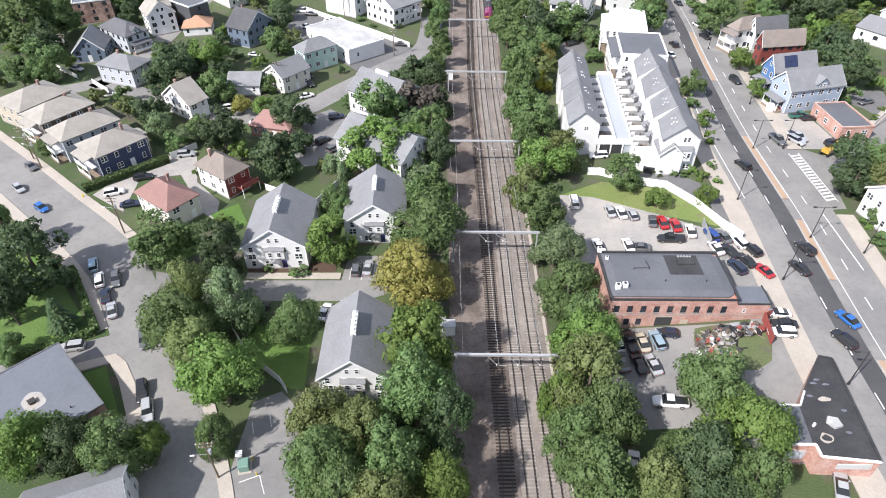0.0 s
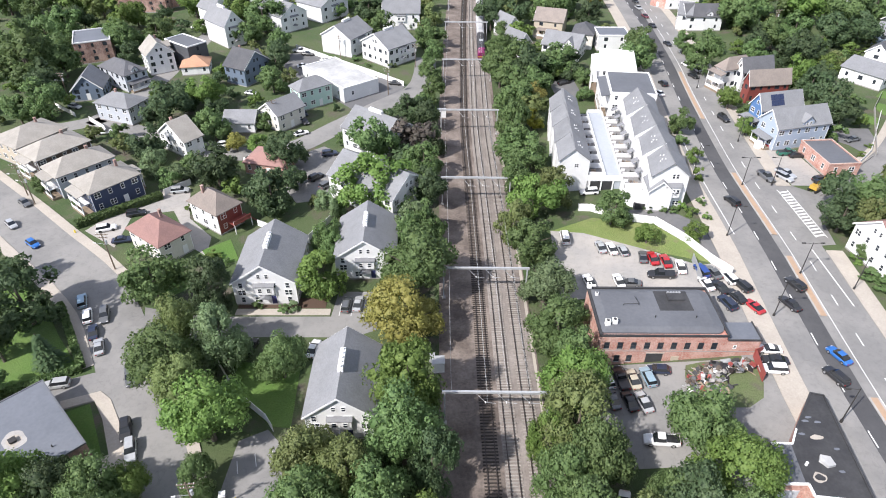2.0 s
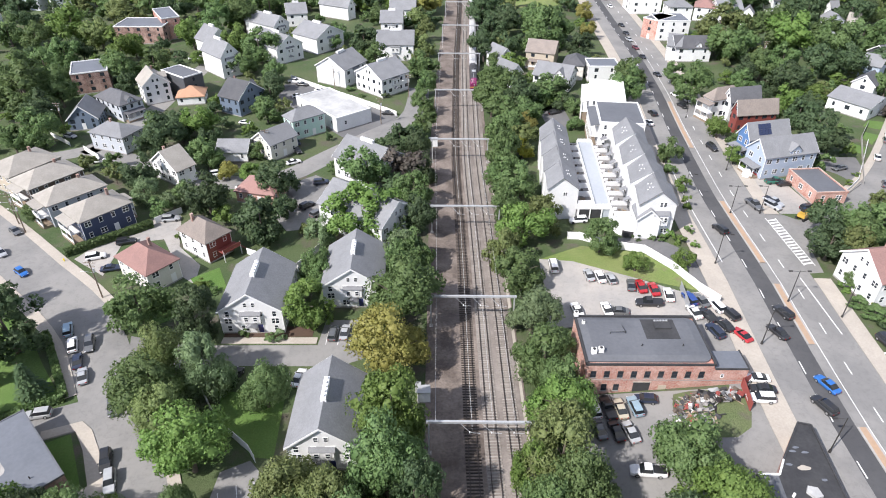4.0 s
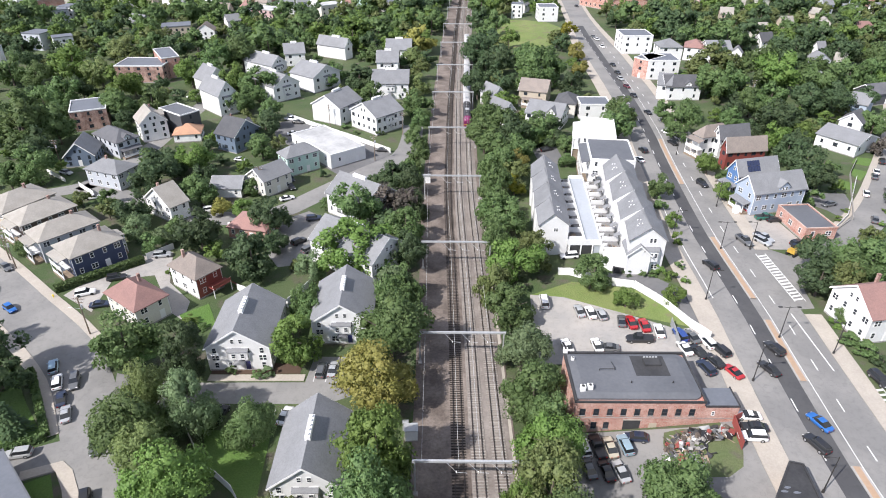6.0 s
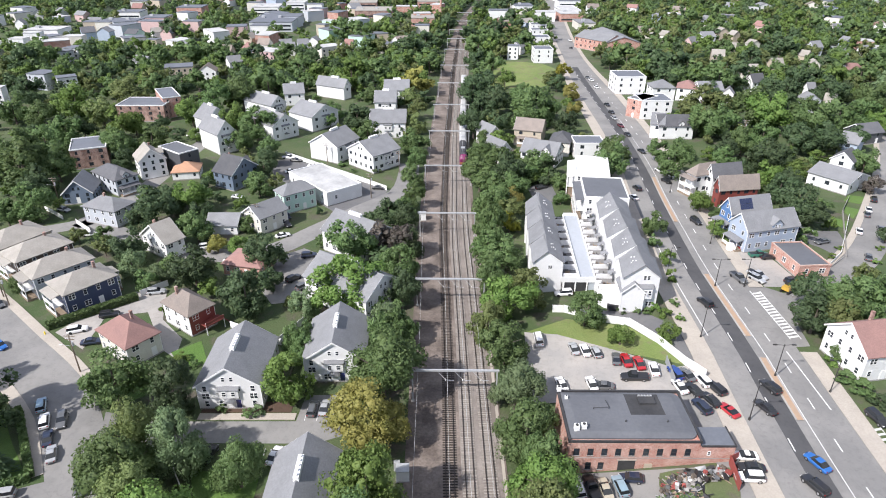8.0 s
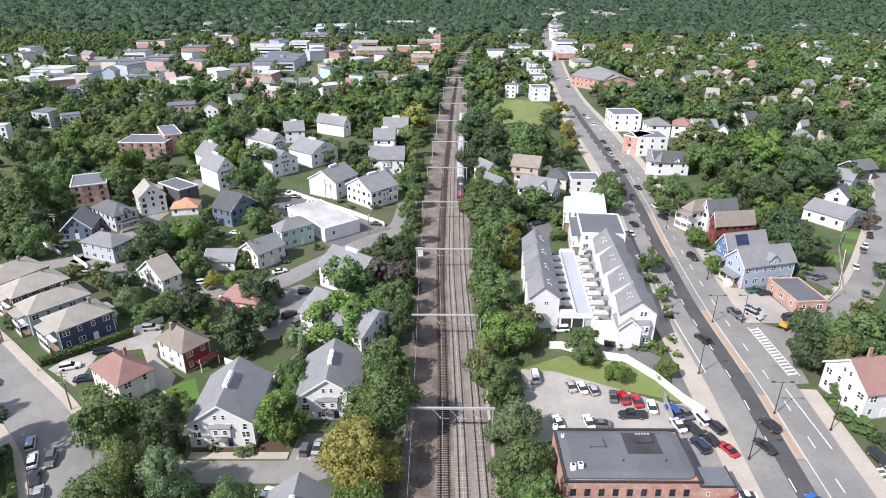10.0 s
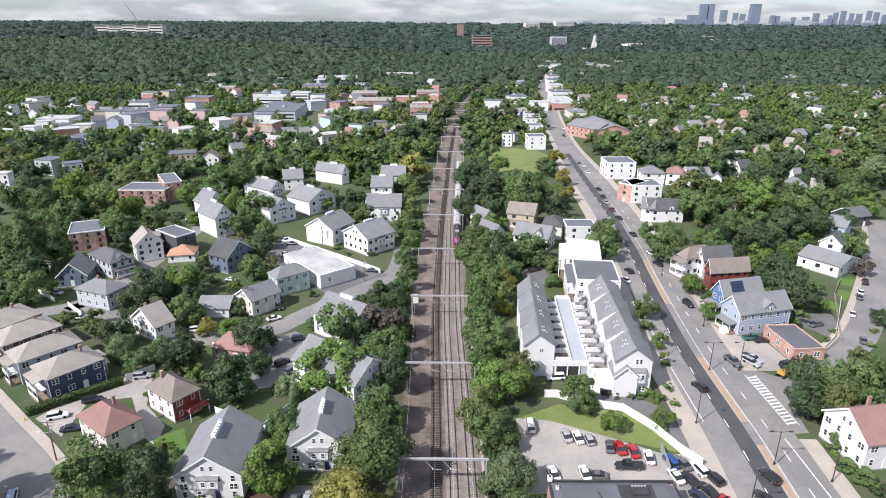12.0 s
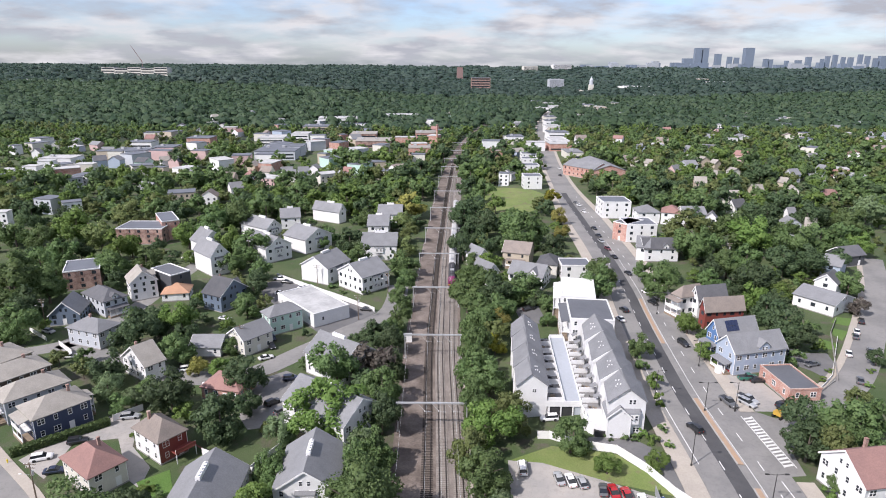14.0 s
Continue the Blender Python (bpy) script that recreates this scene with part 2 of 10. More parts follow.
M["sleeper_dark"] = surface("tarred_timber", (0.055, 0.045, 0.038), (0.035, 0.03, 0.027), 0.9, 0.6, 5.0, tint=0.3)
M["sleeper_pale"] = surface("concrete_sleeper", (0.31, 0.285, 0.262), (0.20, 0.175, 0.155), 0.9, 0.6, 5.0, tint=0.2)
M["rail"] = surface("rail_steel", (0.060, 0.046, 0.040), (0.10, 0.085, 0.078), 0.5, 0.6, 4.0, metal=0.4, local=False)
M["steel"] = surface("galvanised_steel", (0.55, 0.56, 0.57), (0.42, 0.43, 0.44), 0.5, 0.6, 4.0, metal=0.35)
M["wire"] = paint("wire_metal", (0.50, 0.50, 0.50), 0.5)
M["pole_dark"] = paint("dark_bronze_paint", (0.035, 0.033, 0.032), 0.5)
M["pole_wood"] = surface("weathered_pole", (0.20, 0.155, 0.115), (0.13, 0.10, 0.08), 0.9, 0.7, 5.0)
M["shingle_grey"] = surface("grey_shingles", (0.245, 0.25, 0.262), (0.195, 0.20, 0.21), 0.9, 0.25, 3.2, 0.8, 0.5, 0.25, tint=0.08)
M["shingle_dark"] = surface("charcoal_shingles", (0.095, 0.098, 0.108), (0.13, 0.13, 0.138), 0.9, 0.3, 3.2, 0.8, 0.5, 0.25, tint=0.2)
M["shingle_brown"] = surface("brown_shingles", (0.29, 0.245, 0.215), (0.22, 0.19, 0.17), 0.9, 0.3, 3.2, 0.8, 0.5, 0.25, tint=0.15)
M["shingle_beige"] = surface("beige_shingles", (0.37, 0.345, 0.31), (0.29, 0.27, 0.24), 0.9, 0.3, 3.2, 0.8, 0.45, 0.25, tint=0.1)
M["shingle_red"] = surface("faded_red_shingles", (0.33, 0.19, 0.168), (0.27, 0.16, 0.145), 0.9, 0.3, 3.2, 0.8, 0.45, 0.25, tint=0.1)
M["shingle_orange"] = surface("orange_shingles", (0.52, 0.30, 0.19), (0.42, 0.24, 0.16), 0.9, 0.3, 3.2, 0.8, 0.45, 0.25, tint=0.1)
M["membrane"] = surface("black_roof_membrane", (0.14, 0.146, 0.16), (0.105, 0.11, 0.122), 0.55, 0.12, 1.6, 0.8, 0.35, 0.1)
M["membrane_grey"] = surface("grey_roof_membrane", (0.155, 0.168, 0.195), (0.12, 0.132, 0.155), 0.7, 0.15, 1.5, 0.7, 0.3, 0.1)
M["membrane_white"] = surface("white_roof_membrane", (0.56, 0.56, 0.55), (0.36, 0.36, 0.36), 0.7, 0.15, 1.5, 0.9, 0.4, 0.1)
# black roof tar; also colours the panels that stand for shade in openings
M["tar"] = surface("patched_tar_and_shade_black", (0.035, 0.035, 0.038), (0.06, 0.06, 0.062), 0.7, 0.3, 2.0, 0.9, 0.5, 0.2)
clap = dict(rough=0.6, big=0.25, fine=2.0, amount=0.4, fine_amount=0.12, bump=0.3, lines=("Z", 0.16), lines_amount=0.3)
M["white"] = surface("white_clapboard", (0.81, 0.81, 0.81), (0.72, 0.72, 0.715), **clap)
M["offwhite"] = surface("cream_clapboard", (0.70, 0.675, 0.61), (0.61, 0.585, 0.53), **clap)
M["tan"] = surface("tan_clapboard", (0.52, 0.45, 0.36), (0.45, 0.39, 0.31), **clap)
M["lightgrey"] = surface("light_grey_clapboard", (0.53, 0.56, 0.60), (0.46, 0.48, 0.52), **clap)
M["navy"] = surface("navy_clapboard", (0.045, 0.062, 0.125), (0.055, 0.07, 0.13), **clap)
M["slate"] = surface("slate_blue_clapboard", (0.155, 0.20, 0.27), (0.13, 0.17, 0.23), **clap)
M["sky_blue"] = surface("pale_blue_clapboard", (0.42, 0.49, 0.60), (0.36, 0.43, 0.53), **clap)
M["blue"] = surface("bright_blue_clapboard", (0.10, 0.21, 0.42), (0.09, 0.18, 0.37), **clap)
M["mint"] = surface("mint_clapboard", (0.52, 0.70, 0.63), (0.46, 0.62, 0.56), **clap)
M["redwood"] = surface("barn_red_clapboard", (0.235, 0.055, 0.045), (0.20, 0.05, 0.04), **clap)
M["dark_brown"] = surface("dark_brown_clapboard", (0.10, 0.07, 0.055), (0.08, 0.06, 0.05), **clap)
M["charcoal"] = surface("charcoal_clapboard", (0.085, 0.09, 0.10), (0.07, 0.075, 0.085), **clap)
M["pink"] = surface("dusty_pink_clapboard", (0.60, 0.43, 0.42), (0.52, 0.37, 0.36), **clap)
M["brick"] = brick_material("red_brick", (0.46, 0.185, 0.14), (0.38, 0.15, 0.115), (0.48, 0.40, 0.35))
M["brick_dark"] = brick_material("brown_brick", (0.20, 0.095, 0.075), (0.16, 0.08, 0.065), (0.25, 0.22, 0.2))
M["stone"] = surface("grey_foundation", (0.36, 0.345, 0.33), (0.27, 0.26, 0.25), 0.9, 0.6, 4.0)
M["trim"] = surface("white_trim_paint", (0.80, 0.80, 0.795), (0.7, 0.7, 0.69), 0.5, 0.4, 3.0, 0.4, 0.1, 0.0)
M["fence_white"] = surface("white_vinyl", (0.78, 0.78, 0.77), (0.66, 0.65, 0.63), 0.5, 0.3, 3.0, 0.5, 0.15, 0.0, local=False)
M["fence_red"] = surface("rusty_red_panel", (0.33, 0.075, 0.065), (0.24, 0.07, 0.06), 0.7, 0.3, 3.0)
M["wood"] = surface("weathered_wood", (0.30, 0.23, 0.165), (0.2, 0.16, 0.12), 0.85, 0.6, 4.0)
M["glass"] = glass_material("window_glass", (0.03, 0.036, 0.045))
M["car_glass"] = glass_material("tinted_car_glass", (0.02, 0.023, 0.027))
M["tyre"] = surface("tyre_rubber", (0.02, 0.02, 0.02), (0.03, 0.03, 0.03), 0.9, 2.0, 8.0)
M["rim"] = paint("alloy", (0.45, 0.45, 0.46), 0.35, metal=0.7)
M["lamp_red"] = paint("tail_lens", (0.32, 0.02, 0.02), 0.25)
M["lamp_clear"] = paint("head_lens", (0.7, 0.7, 0.7), 0.15)
for key, c in dict(white=(0.78, 0.78, 0.78), black=(0.018, 0.018, 0.02), grey=(0.14, 0.145, 0.15), silver=(0.46, 0.47, 0.48), red=(0.40, 0.018, 0.025), blue=(0.022, 0.06, 0.24), dark_blue=(0.02, 0.028, 0.055), light_blue=(0.30, 0.42, 0.50), bright_blue=(0.02, 0.13, 0.42), green=(0.02, 0.13, 0.09), maroon=(0.13, 0.02, 0.03), beige=(0.42, 0.38, 0.30), yellow=(0.50, 0.31, 0.05)).items():
    M["car_" + key] = paint("car_paint_" + key, c, 0.28, 0.6, 0.25 if key in ("grey", "silver", "light_blue") else 0.0)
M["bark"] = surface("grey_brown_bark", (0.135, 0.11, 0.09), (0.085, 0.07, 0.06), 0.95, 0.8, 6.0)
M["leaf_mid"] = leaf_material("mid_green_leaves", (0.114, 0.178, 0.070), (0.180, 0.258, 0.104))
M["leaf_dark"] = leaf_material("dark_green_leaves", (0.070, 0.110, 0.056), (0.116, 0.164, 0.080))
M["leaf_bright"] = leaf_material("bright_green_leaves", (0.130, 0.206, 0.056), (0.204, 0.292, 0.086))
M["leaf_olive"] = leaf_material("olive_leaves", (0.156, 0.198, 0.078), (0.228, 0.268, 0.108))
M["leaf_yellow"] = leaf_material("yellowing_leaves", (0.260, 0.255, 0.075), (0.370, 0.345, 0.110))
M["leaf_gold"] = leaf_material("golden_leaves", (0.30, 0.28, 0.04), (0.24, 0.26, 0.05))
M["leaf_bare"] = leaf_material("greyish_twigs", (0.22, 0.19, 0.17), (0.17, 0.15, 0.13))
M["leaf_pale"] = leaf_material("grey_green_leaves", (0.155, 0.210, 0.108), (0.215, 0.285, 0.150))
M["mulch"] = surface("bark_mulch", (0.10, 0.062, 0.043), (0.075, 0.05, 0.036), 0.95, 0.6, 6.0, local=False)
M["plastic_blue"] = paint("blue_tarpaulin", (0.03, 0.17, 0.60), 0.5)
M["hydrant"] = paint("yellow_paint", (0.75, 0.58, 0.03), 0.5)
M["coach_roof"] = surface("dulled_coach_roof", (0.56, 0.56, 0.57), (0.44, 0.43, 0.42), 0.5, 0.35, 2.0, 0.8, 0.3, 0.05)
M["coach_side"] = surface("coach_steel", (0.50, 0.51, 0.52), (0.4, 0.4, 0.41), 0.4, 0.4, 3.0, metal=0.3)
M["loco_dark"] = surface("dark_loco_roof", (0.045, 0.045, 0.05), (0.075, 0.07, 0.07), 0.6, 0.5, 3.0)
M["loco_purple"] = paint("purple_paint", (0.17, 0.015, 0.085), 0.4)
M["solar"] = glass_material("solar_cells", (0.015, 0.025, 0.07))
# far walls: the haze in front of them is painted into the base colour
M["far_blue"] = paint("haze_tinted_tower", (0.17, 0.215, 0.28), 0.8)
M["far_pale"] = paint("haze_tinted_block", (0.36, 0.39, 0.43), 0.8)
M["far_brick"] = paint("haze_tinted_brick", (0.26, 0.17, 0.16), 0.8)
M["door_blue"] = paint("dark_blue_door", (0.02, 0.025, 0.12), 0.4)
# distance haze mixed into the leaf colours: bluer, most so at the horizon
M["leaf_far"] = leaf_material("haze_tinted_far_leaves", (0.056, 0.094, 0.060), (0.106, 0.152, 0.086), 0.02, 0.8)
M["leaf_horizon"] = leaf_material("haze_tinted_horizon_leaves", (0.058, 0.092, 0.080), (0.092, 0.130, 0.106), 0.006, 0.85)
M["patio"] = surface("grey_patio_slabs", (0.23, 0.225, 0.22), (0.15, 0.15, 0.15), 0.9, 0.5, 3.0, local=False)
M["deck_coat"] = surface("pale_blue_deck_coating", (0.40, 0.43, 0.475), (0.34, 0.365, 0.40), 0.8, 0.15, 1.5, 0.6, 0.2, 0.05)


# ---- building blocks ----
def ramp(v, a, b):
    t = min(max((v - a) / (b - a), 0.0), 1.0)
    return t * t * (3 - 2 * t)


def land(x, y):
    """Height of the ground: the railway and the west lie 4 m below the avenue; wooded hills far off."""
    s = min(max((x - 22) / 36.0, 0.0), 1.0)
    z = -4.0 + 4.0 * s
    if y > 420:
        z += 60 * ramp(y, 620, 2100) * ramp(-x, -260, 700)
        z += 30 * ramp(y, 700, 1900) * ramp(x, 260, 1200)
        z += (60 - z) * ramp(y, 2600, 4700)
        z += 6 * ramp(y, 900, 1800) * noise.noise(Vector((x * 0.0022, y * 0.0016, 3.1)))
    return z


class Mesh:
    """Collects vertices and faces for one part."""

    def __init__(self):
        self.v, self.f = [], []

    def add(self, verts, faces):
        k = len(self.v)
        self.v += [tuple(p) for p in verts]
        self.f += [tuple(i + k for i in q) for q in faces]
        return self

    def hexa(self, low, high):
        """A solid between two four-sided rings, both counter-clockwise from above."""
        return self.add([*low, *high], [(3, 2, 1, 0), (4, 5, 6, 7), (0, 1, 5, 4), (1, 2, 6, 5), (2, 3, 7, 6), (3, 0, 4, 7)])

    def box(self, x0, x1, y0, y1, z0, z1):
        return self.hexa([(x0, y0, z0), (x1, y0, z0), (x1, y1, z0), (x0, y1, z0)], [(x0, y0, z1), (x1, y0, z1), (x1, y1, z1), (x0, y1, z1)])

    def loft(self, rings, closed=True, caps=True):
        n = len(rings[0])
        k = len(self.v)
        for r in rings:
            self.v += [tuple(p) for p in r]
        for i in range(len(rings) - 1):
            for j in range(n if closed else n - 1):
                a, b = k + i * n + j, k + i * n + (j + 1) % n
                self.f.append((a, b, b + n, a + n))
        if caps:
            self.f.append(tuple(k + j for j in reversed(range(n))))
            self.f.append(tuple(k + (len(rings) - 1) * n + j for j in range(n)))
        return self

    def tube(self, a, b, r0, r1=None, sides=8):
        a, b = Vector(a), Vector(b)
        r1 = r0 if r1 is None else r1
        d = (b - a).normalized()
        s = d.orthogonal().normalized()
        u = d.cross(s)
        ring = lambda c, r: [c + (s * math.cos(2 * math.pi * i / sides) + u * math.sin(2 * math.pi * i / sides)) * r for i in range(sides)]
        return self.loft([ring(a, r0), ring(b, r1)])

    def path(self, pts, r, sides=4):
        """A continuous round bar through the points."""
        rings = []
        for i, p in enumerate(pts):
            d = (Vector(pts[min(i + 1, len(pts) - 1)]) - Vector(pts[max(i - 1, 0)])).normalized()
            s = d.cross(Vector((0, 0, 1))).normalized()
            u = s.cross(d)
            rings.append([Vector(p) + (s * math.cos(2 * math.pi * k / sides) + u * math.sin(2 * math.pi * k / sides)) * r for k in range(sides)])
        return self.loft(rings)

    def prism(self, pts, z0, z1):
        """An upright solid over a plan polygon (counter-clockwise)."""
        n = len(pts)
        v = [(x, y, z0) for x, y in pts] + [(x, y, z1) for x, y in pts]
        return self.add(v, [tuple(reversed(range(n))), tuple(range(n, 2 * n))] + [(i, (i + 1) % n, n + (i + 1) % n, n + i) for i in range(n)])

    def data(self, name, material, smooth=False):
        me = bpy.data.meshes.new(name)
        me.from_pydata(self.v, [], self.f)
        me.validate()
        me.update()
        if smooth:
            me.polygons.foreach_set("use_smooth", [True] * len(me.polygons))
        me.materials.append(material)
        return me


def part(name, mesh, material, parent=None, label="", at=None, smooth=False):
    """One mesh object under a thing or under a part. mesh: a Mesh, or mesh data that is shared."""
    me = mesh.data(name, material, smooth) if isinstance(mesh, Mesh) else mesh
    ob = new(name, me)
    if parent:
        ob.parent = parent
    if at is not None:
        ob.matrix_local = at
    if label:
        ob["label"] = label
    return ob


def thing(name, label, category, m=None, group="", kind=""):
    ob = new(name)
    ob.empty_display_size = 0.5
    if m is not None:
        ob.matrix_world = m
    return tagged(ob, label, category, group, kind)


def repaint(ob, material):
    """Another material on one object that shares its mesh."""
    ob.material_slots[0].link = "OBJECT"
    ob.material_slots[0].material = material


def smooth_line(pts, step=6.0):
    """A gently curved plan line through a few points."""
    out = []
    p = [Vector(q) for q in pts]
    p = [p[0] * 2 - p[1]] + p + [p[-1] * 2 - p[-2]]
    for i in range(1, len(p) - 2):
        n = max(2, int((p[i + 1] - p[i]).length / step))
        for k in range(n):
            t = k / n
            out.append(0.5 * (2 * p[i] + (p[i + 1] - p[i - 1]) * t + (2 * p[i - 1] - 5 * p[i] + 4 * p[i + 1] - p[i + 2]) * t * t + (3 * p[i] - p[i - 1] - 3 * p[i + 1] + p[i + 2]) * t ** 3))
    return out + [p[-2]]


def offset_line(line, d):
    """The plan line moved d metres to its right."""
    out = []
    for i, p in enumerate(line):
        t = (line[min(i + 1, len(line) - 1)] - line[max(i - 1, 0)]).normalized()
        out.append(Vector((p.x + t.y * d, p.y - t.x * d)))
    return out


def ribbon(name, line, left, right, material, up=0.05, down=0.5, kind="structure", label="", category="", parent=None, zfun=land, taper=None):
    """A strip of ground along a plan line, from left to right metres beside it, up metres proud of the land."""
    rings = []
    wide = (lambda y: 1.0) if not taper else (lambda y: 1.0 - (1.0 - taper[2]) * ramp(y, taper[0], taper[1]))
    cuts = [left + (right - left) * i / max(1, int(abs(right - left) / 4)) for i in range(max(1, int(abs(right - left) / 4)) + 1)]
    lanes = [offset_line(line, c) for c in cuts]
    if taper:
        lanes = [[p + (q - p) * wide(p.y) for p, q in zip(line, lane)] for lane in lanes]
    for i in range(len(line)):
        top = [(l[i].x, l[i].y, zfun(l[i].x, l[i].y) + up) for l in lanes]
        rings.append([(top[0][0], top[0][1], top[0][2] - down)] + top + [(top[-1][0], top[-1][1], top[-1][2] - down)])
    ob = part(name, Mesh().loft([list(reversed(r)) for r in rings], closed=False, caps=False), material, parent)
    return tagged(ob, label, category, "", kind) if not parent else ob


AREAS = []  # laid patches of ground


def area(name, pts, material, up=0.04, down=0.4, label="", category="", kind="structure"):
    """A level-laid patch of ground over a plan polygon, bent where the land bends."""
    AREAS.append(pts)
    bm = bmesh.new()
    bm.faces.new([bm.verts.new((x, y, 0)) for x, y in pts])
    for cut in (22, 58):
        bmesh.ops.bisect_plane(bm, geom=bm.verts[:] + bm.edges[:] + bm.faces[:], plane_co=(cut, 0, 0), plane_no=(1, 0, 0))
    for v in bm.verts:
        v.co.z = land(v.co.x, v.co.y) + up
    ret = bmesh.ops.extrude_face_region(bm, geom=bm.faces[:])
    bmesh.ops.translate(bm, verts=[g for g in ret["geom"] if isinstance(g, bmesh.types.BMVert)], vec=(0, 0, -down))
    bmesh.ops.recalc_face_normals(bm, faces=bm.faces[:])
    me = bpy.data.meshes.new(name)
    bm.to_mesh(me)
    bm.free()
    me.materials.append(material)
    return tagged(new(name, me), label, category, "", kind)


# ---- windows and doors, shared meshes ----
SHARED = {}


def grid_frame(xs, zs, holes, y0, y1):
    """A flat frame with openings, one connected piece: cells of a grid in x and z, without the holes, y0 to y1 thick."""
    m = Mesh()
    nx, nz = len(xs), len(zs)
    for y in (y0, y1):
        m.v += [(x, y, z) for z in zs for x in xs]
    idx = lambda i, j, k: k * nx * nz + j * nx + i
    for j in range(nz - 1):
        for i in range(nx - 1):
            if (i, j) in holes:
                for p, q in (((i, j), (i + 1, j)), ((i + 1, j), (i + 1, j + 1)), ((i + 1, j + 1), (i, j + 1)), ((i, j + 1), (i, j))):
                    m.f.append((idx(*p, 0), idx(*q, 0), idx(*q, 1), idx(*p, 1)))
            else:
                m.f.append((idx(i, j, 0), idx(i + 1, j, 0), idx(i + 1, j + 1, 0), idx(i, j + 1, 0)))
    for i in range(nx - 1):
        m.f.append((idx(i, 0, 1), idx(i + 1, 0, 1), idx(i + 1, 0, 0), idx(i, 0, 0)))
        m.f.append((idx(i, nz - 1, 0), idx(i + 1, nz - 1, 0), idx(i + 1, nz - 1, 1), idx(i, nz - 1, 1)))
    for j in range(nz - 1):
        m.f.append((idx(0, j, 0), idx(0, j + 1, 0), idx(0, j + 1, 1), idx(0, j, 1)))
        m.f.append((idx(nx - 1, j, 1), idx(nx - 1, j + 1, 1), idx(nx - 1, j + 1, 0), idx(nx - 1, j, 0)))
    return m


def window_data(w, h, kind="double"):
    key = (round(w, 2), round(h, 2), kind)
    if key not in SHARED:
        t = 0.10
        if kind == "pair":
            f = grid_frame((-w / 2, -w / 2 + t, -0.07, 0.07, w / 2 - t, w / 2), (-h / 2 - 0.05, -h / 2 + t, -0.03, 0.03, h / 2 - t, h / 2), {(1, 1), (3, 1), (1, 3), (3, 3)}, -0.06, 0.04)
        else:
            f = grid_frame((-w / 2, -w / 2 + t, w / 2 - t, w / 2), (-h / 2 - 0.05, -h / 2 + t, -0.03, 0.03, h / 2 - t, h / 2), {(1, 1), (1, 3)}, -0.06, 0.04)
        p = Mesh().box(-w / 2 + t * 0.5, w / 2 - t * 0.5, -0.02, 0.03, -h / 2 + t * 0.5, h / 2 - t * 0.5)
        SHARED[key] = (f.data("window_frame", M["trim"]), p.data("pane", M["glass"]))
    return SHARED[key]


def add_window(parent, m, w, h, kind="double", fine=True):
    f, p = window_data(w, h, kind)
    if not fine:
        return part("window", p, None, parent, at=m)
    ob = part("window", f, None, parent, at=m)
    part("pane", p, None, ob)
    return ob


def add_door(parent, m, material, w=1.0, h=2.1):
    key = ("door", material.name, w, h)
    if key not in SHARED:
        d = Mesh().box(-w / 2, w / 2, -0.06, 0.03, 0, h)
        fr = Mesh().add([(x, y, z) for y in (-0.09, 0.03) for x, z in ((-w / 2 - 0.1, 0), (-w / 2, 0), (-w / 2, h), (w / 2, h), (w / 2, 0), (w / 2 + 0.1, 0), (w / 2 + 0.1, h + 0.1), (-w / 2 - 0.1, h + 0.1))], [(0, 1, 2, 7), (7, 2, 3, 6), (3, 4, 5, 6), (15, 10, 9, 8), (14, 11, 10, 15), (14, 13, 12, 11), (0, 7, 15, 8), (7, 6, 14, 15), (6, 5, 13, 14), (1, 9, 10, 2), (2, 10, 11, 3), (3, 11, 12, 4)])
        SHARED[key] = (d.data("door", material), fr.data("door_frame", M["trim"]))
    d, fr = SHARED[key]
    ob = part("door", d, None, parent, at=m)
    part("door_frame", fr, None, ob)
    return ob


def face_pose(side, along, z, w, d):
    """A place on an outer wall: side front, right, back or left; along metres from its middle, to the viewer's right."""
    if side == "front":
        return pose(along, -d / 2, z)
    if side == "right":
        return pose(w / 2, along, z, 0, 0, 90)
    if side == "back":
        return pose(-along, d / 2, z, 0, 0, 180)
    return pose(-w / 2, -along, z, 0, 0, -90)


def gable_roof(w, d, eave, rise, over, thick, axis):
    """Two slopes as one slab; axis 'y': the ridge runs front to back."""
    m = Mesh()
    s, q = (w / 2, d / 2 + over) if axis == "y" else (d / 2, w / 2 + over)
    drop = over * rise / s
    prof = [(-s - over, eave - drop), (0, eave + rise), (s + over, eave - drop), (s + over, eave - drop + thick), (0, eave + rise + thick), (-s - over, eave - drop + thick)]
    ring = lambda e: [((a, e, z) if axis == "y" else (e, -a, z)) for a, z in prof]
    a, b = ring(-q), ring(q)
    k = [*a, *b]
    n = 6
    m.add(k, [(0, 1, 4, 5), (1, 2, 3, 4), (n + 1, n + 0, n + 5, n + 4), (n + 2, n + 1, n + 4, n + 3)] + [(i + n, (i + 1) % n + n, (i + 1) % n, i) for i in range(n)])
    return m


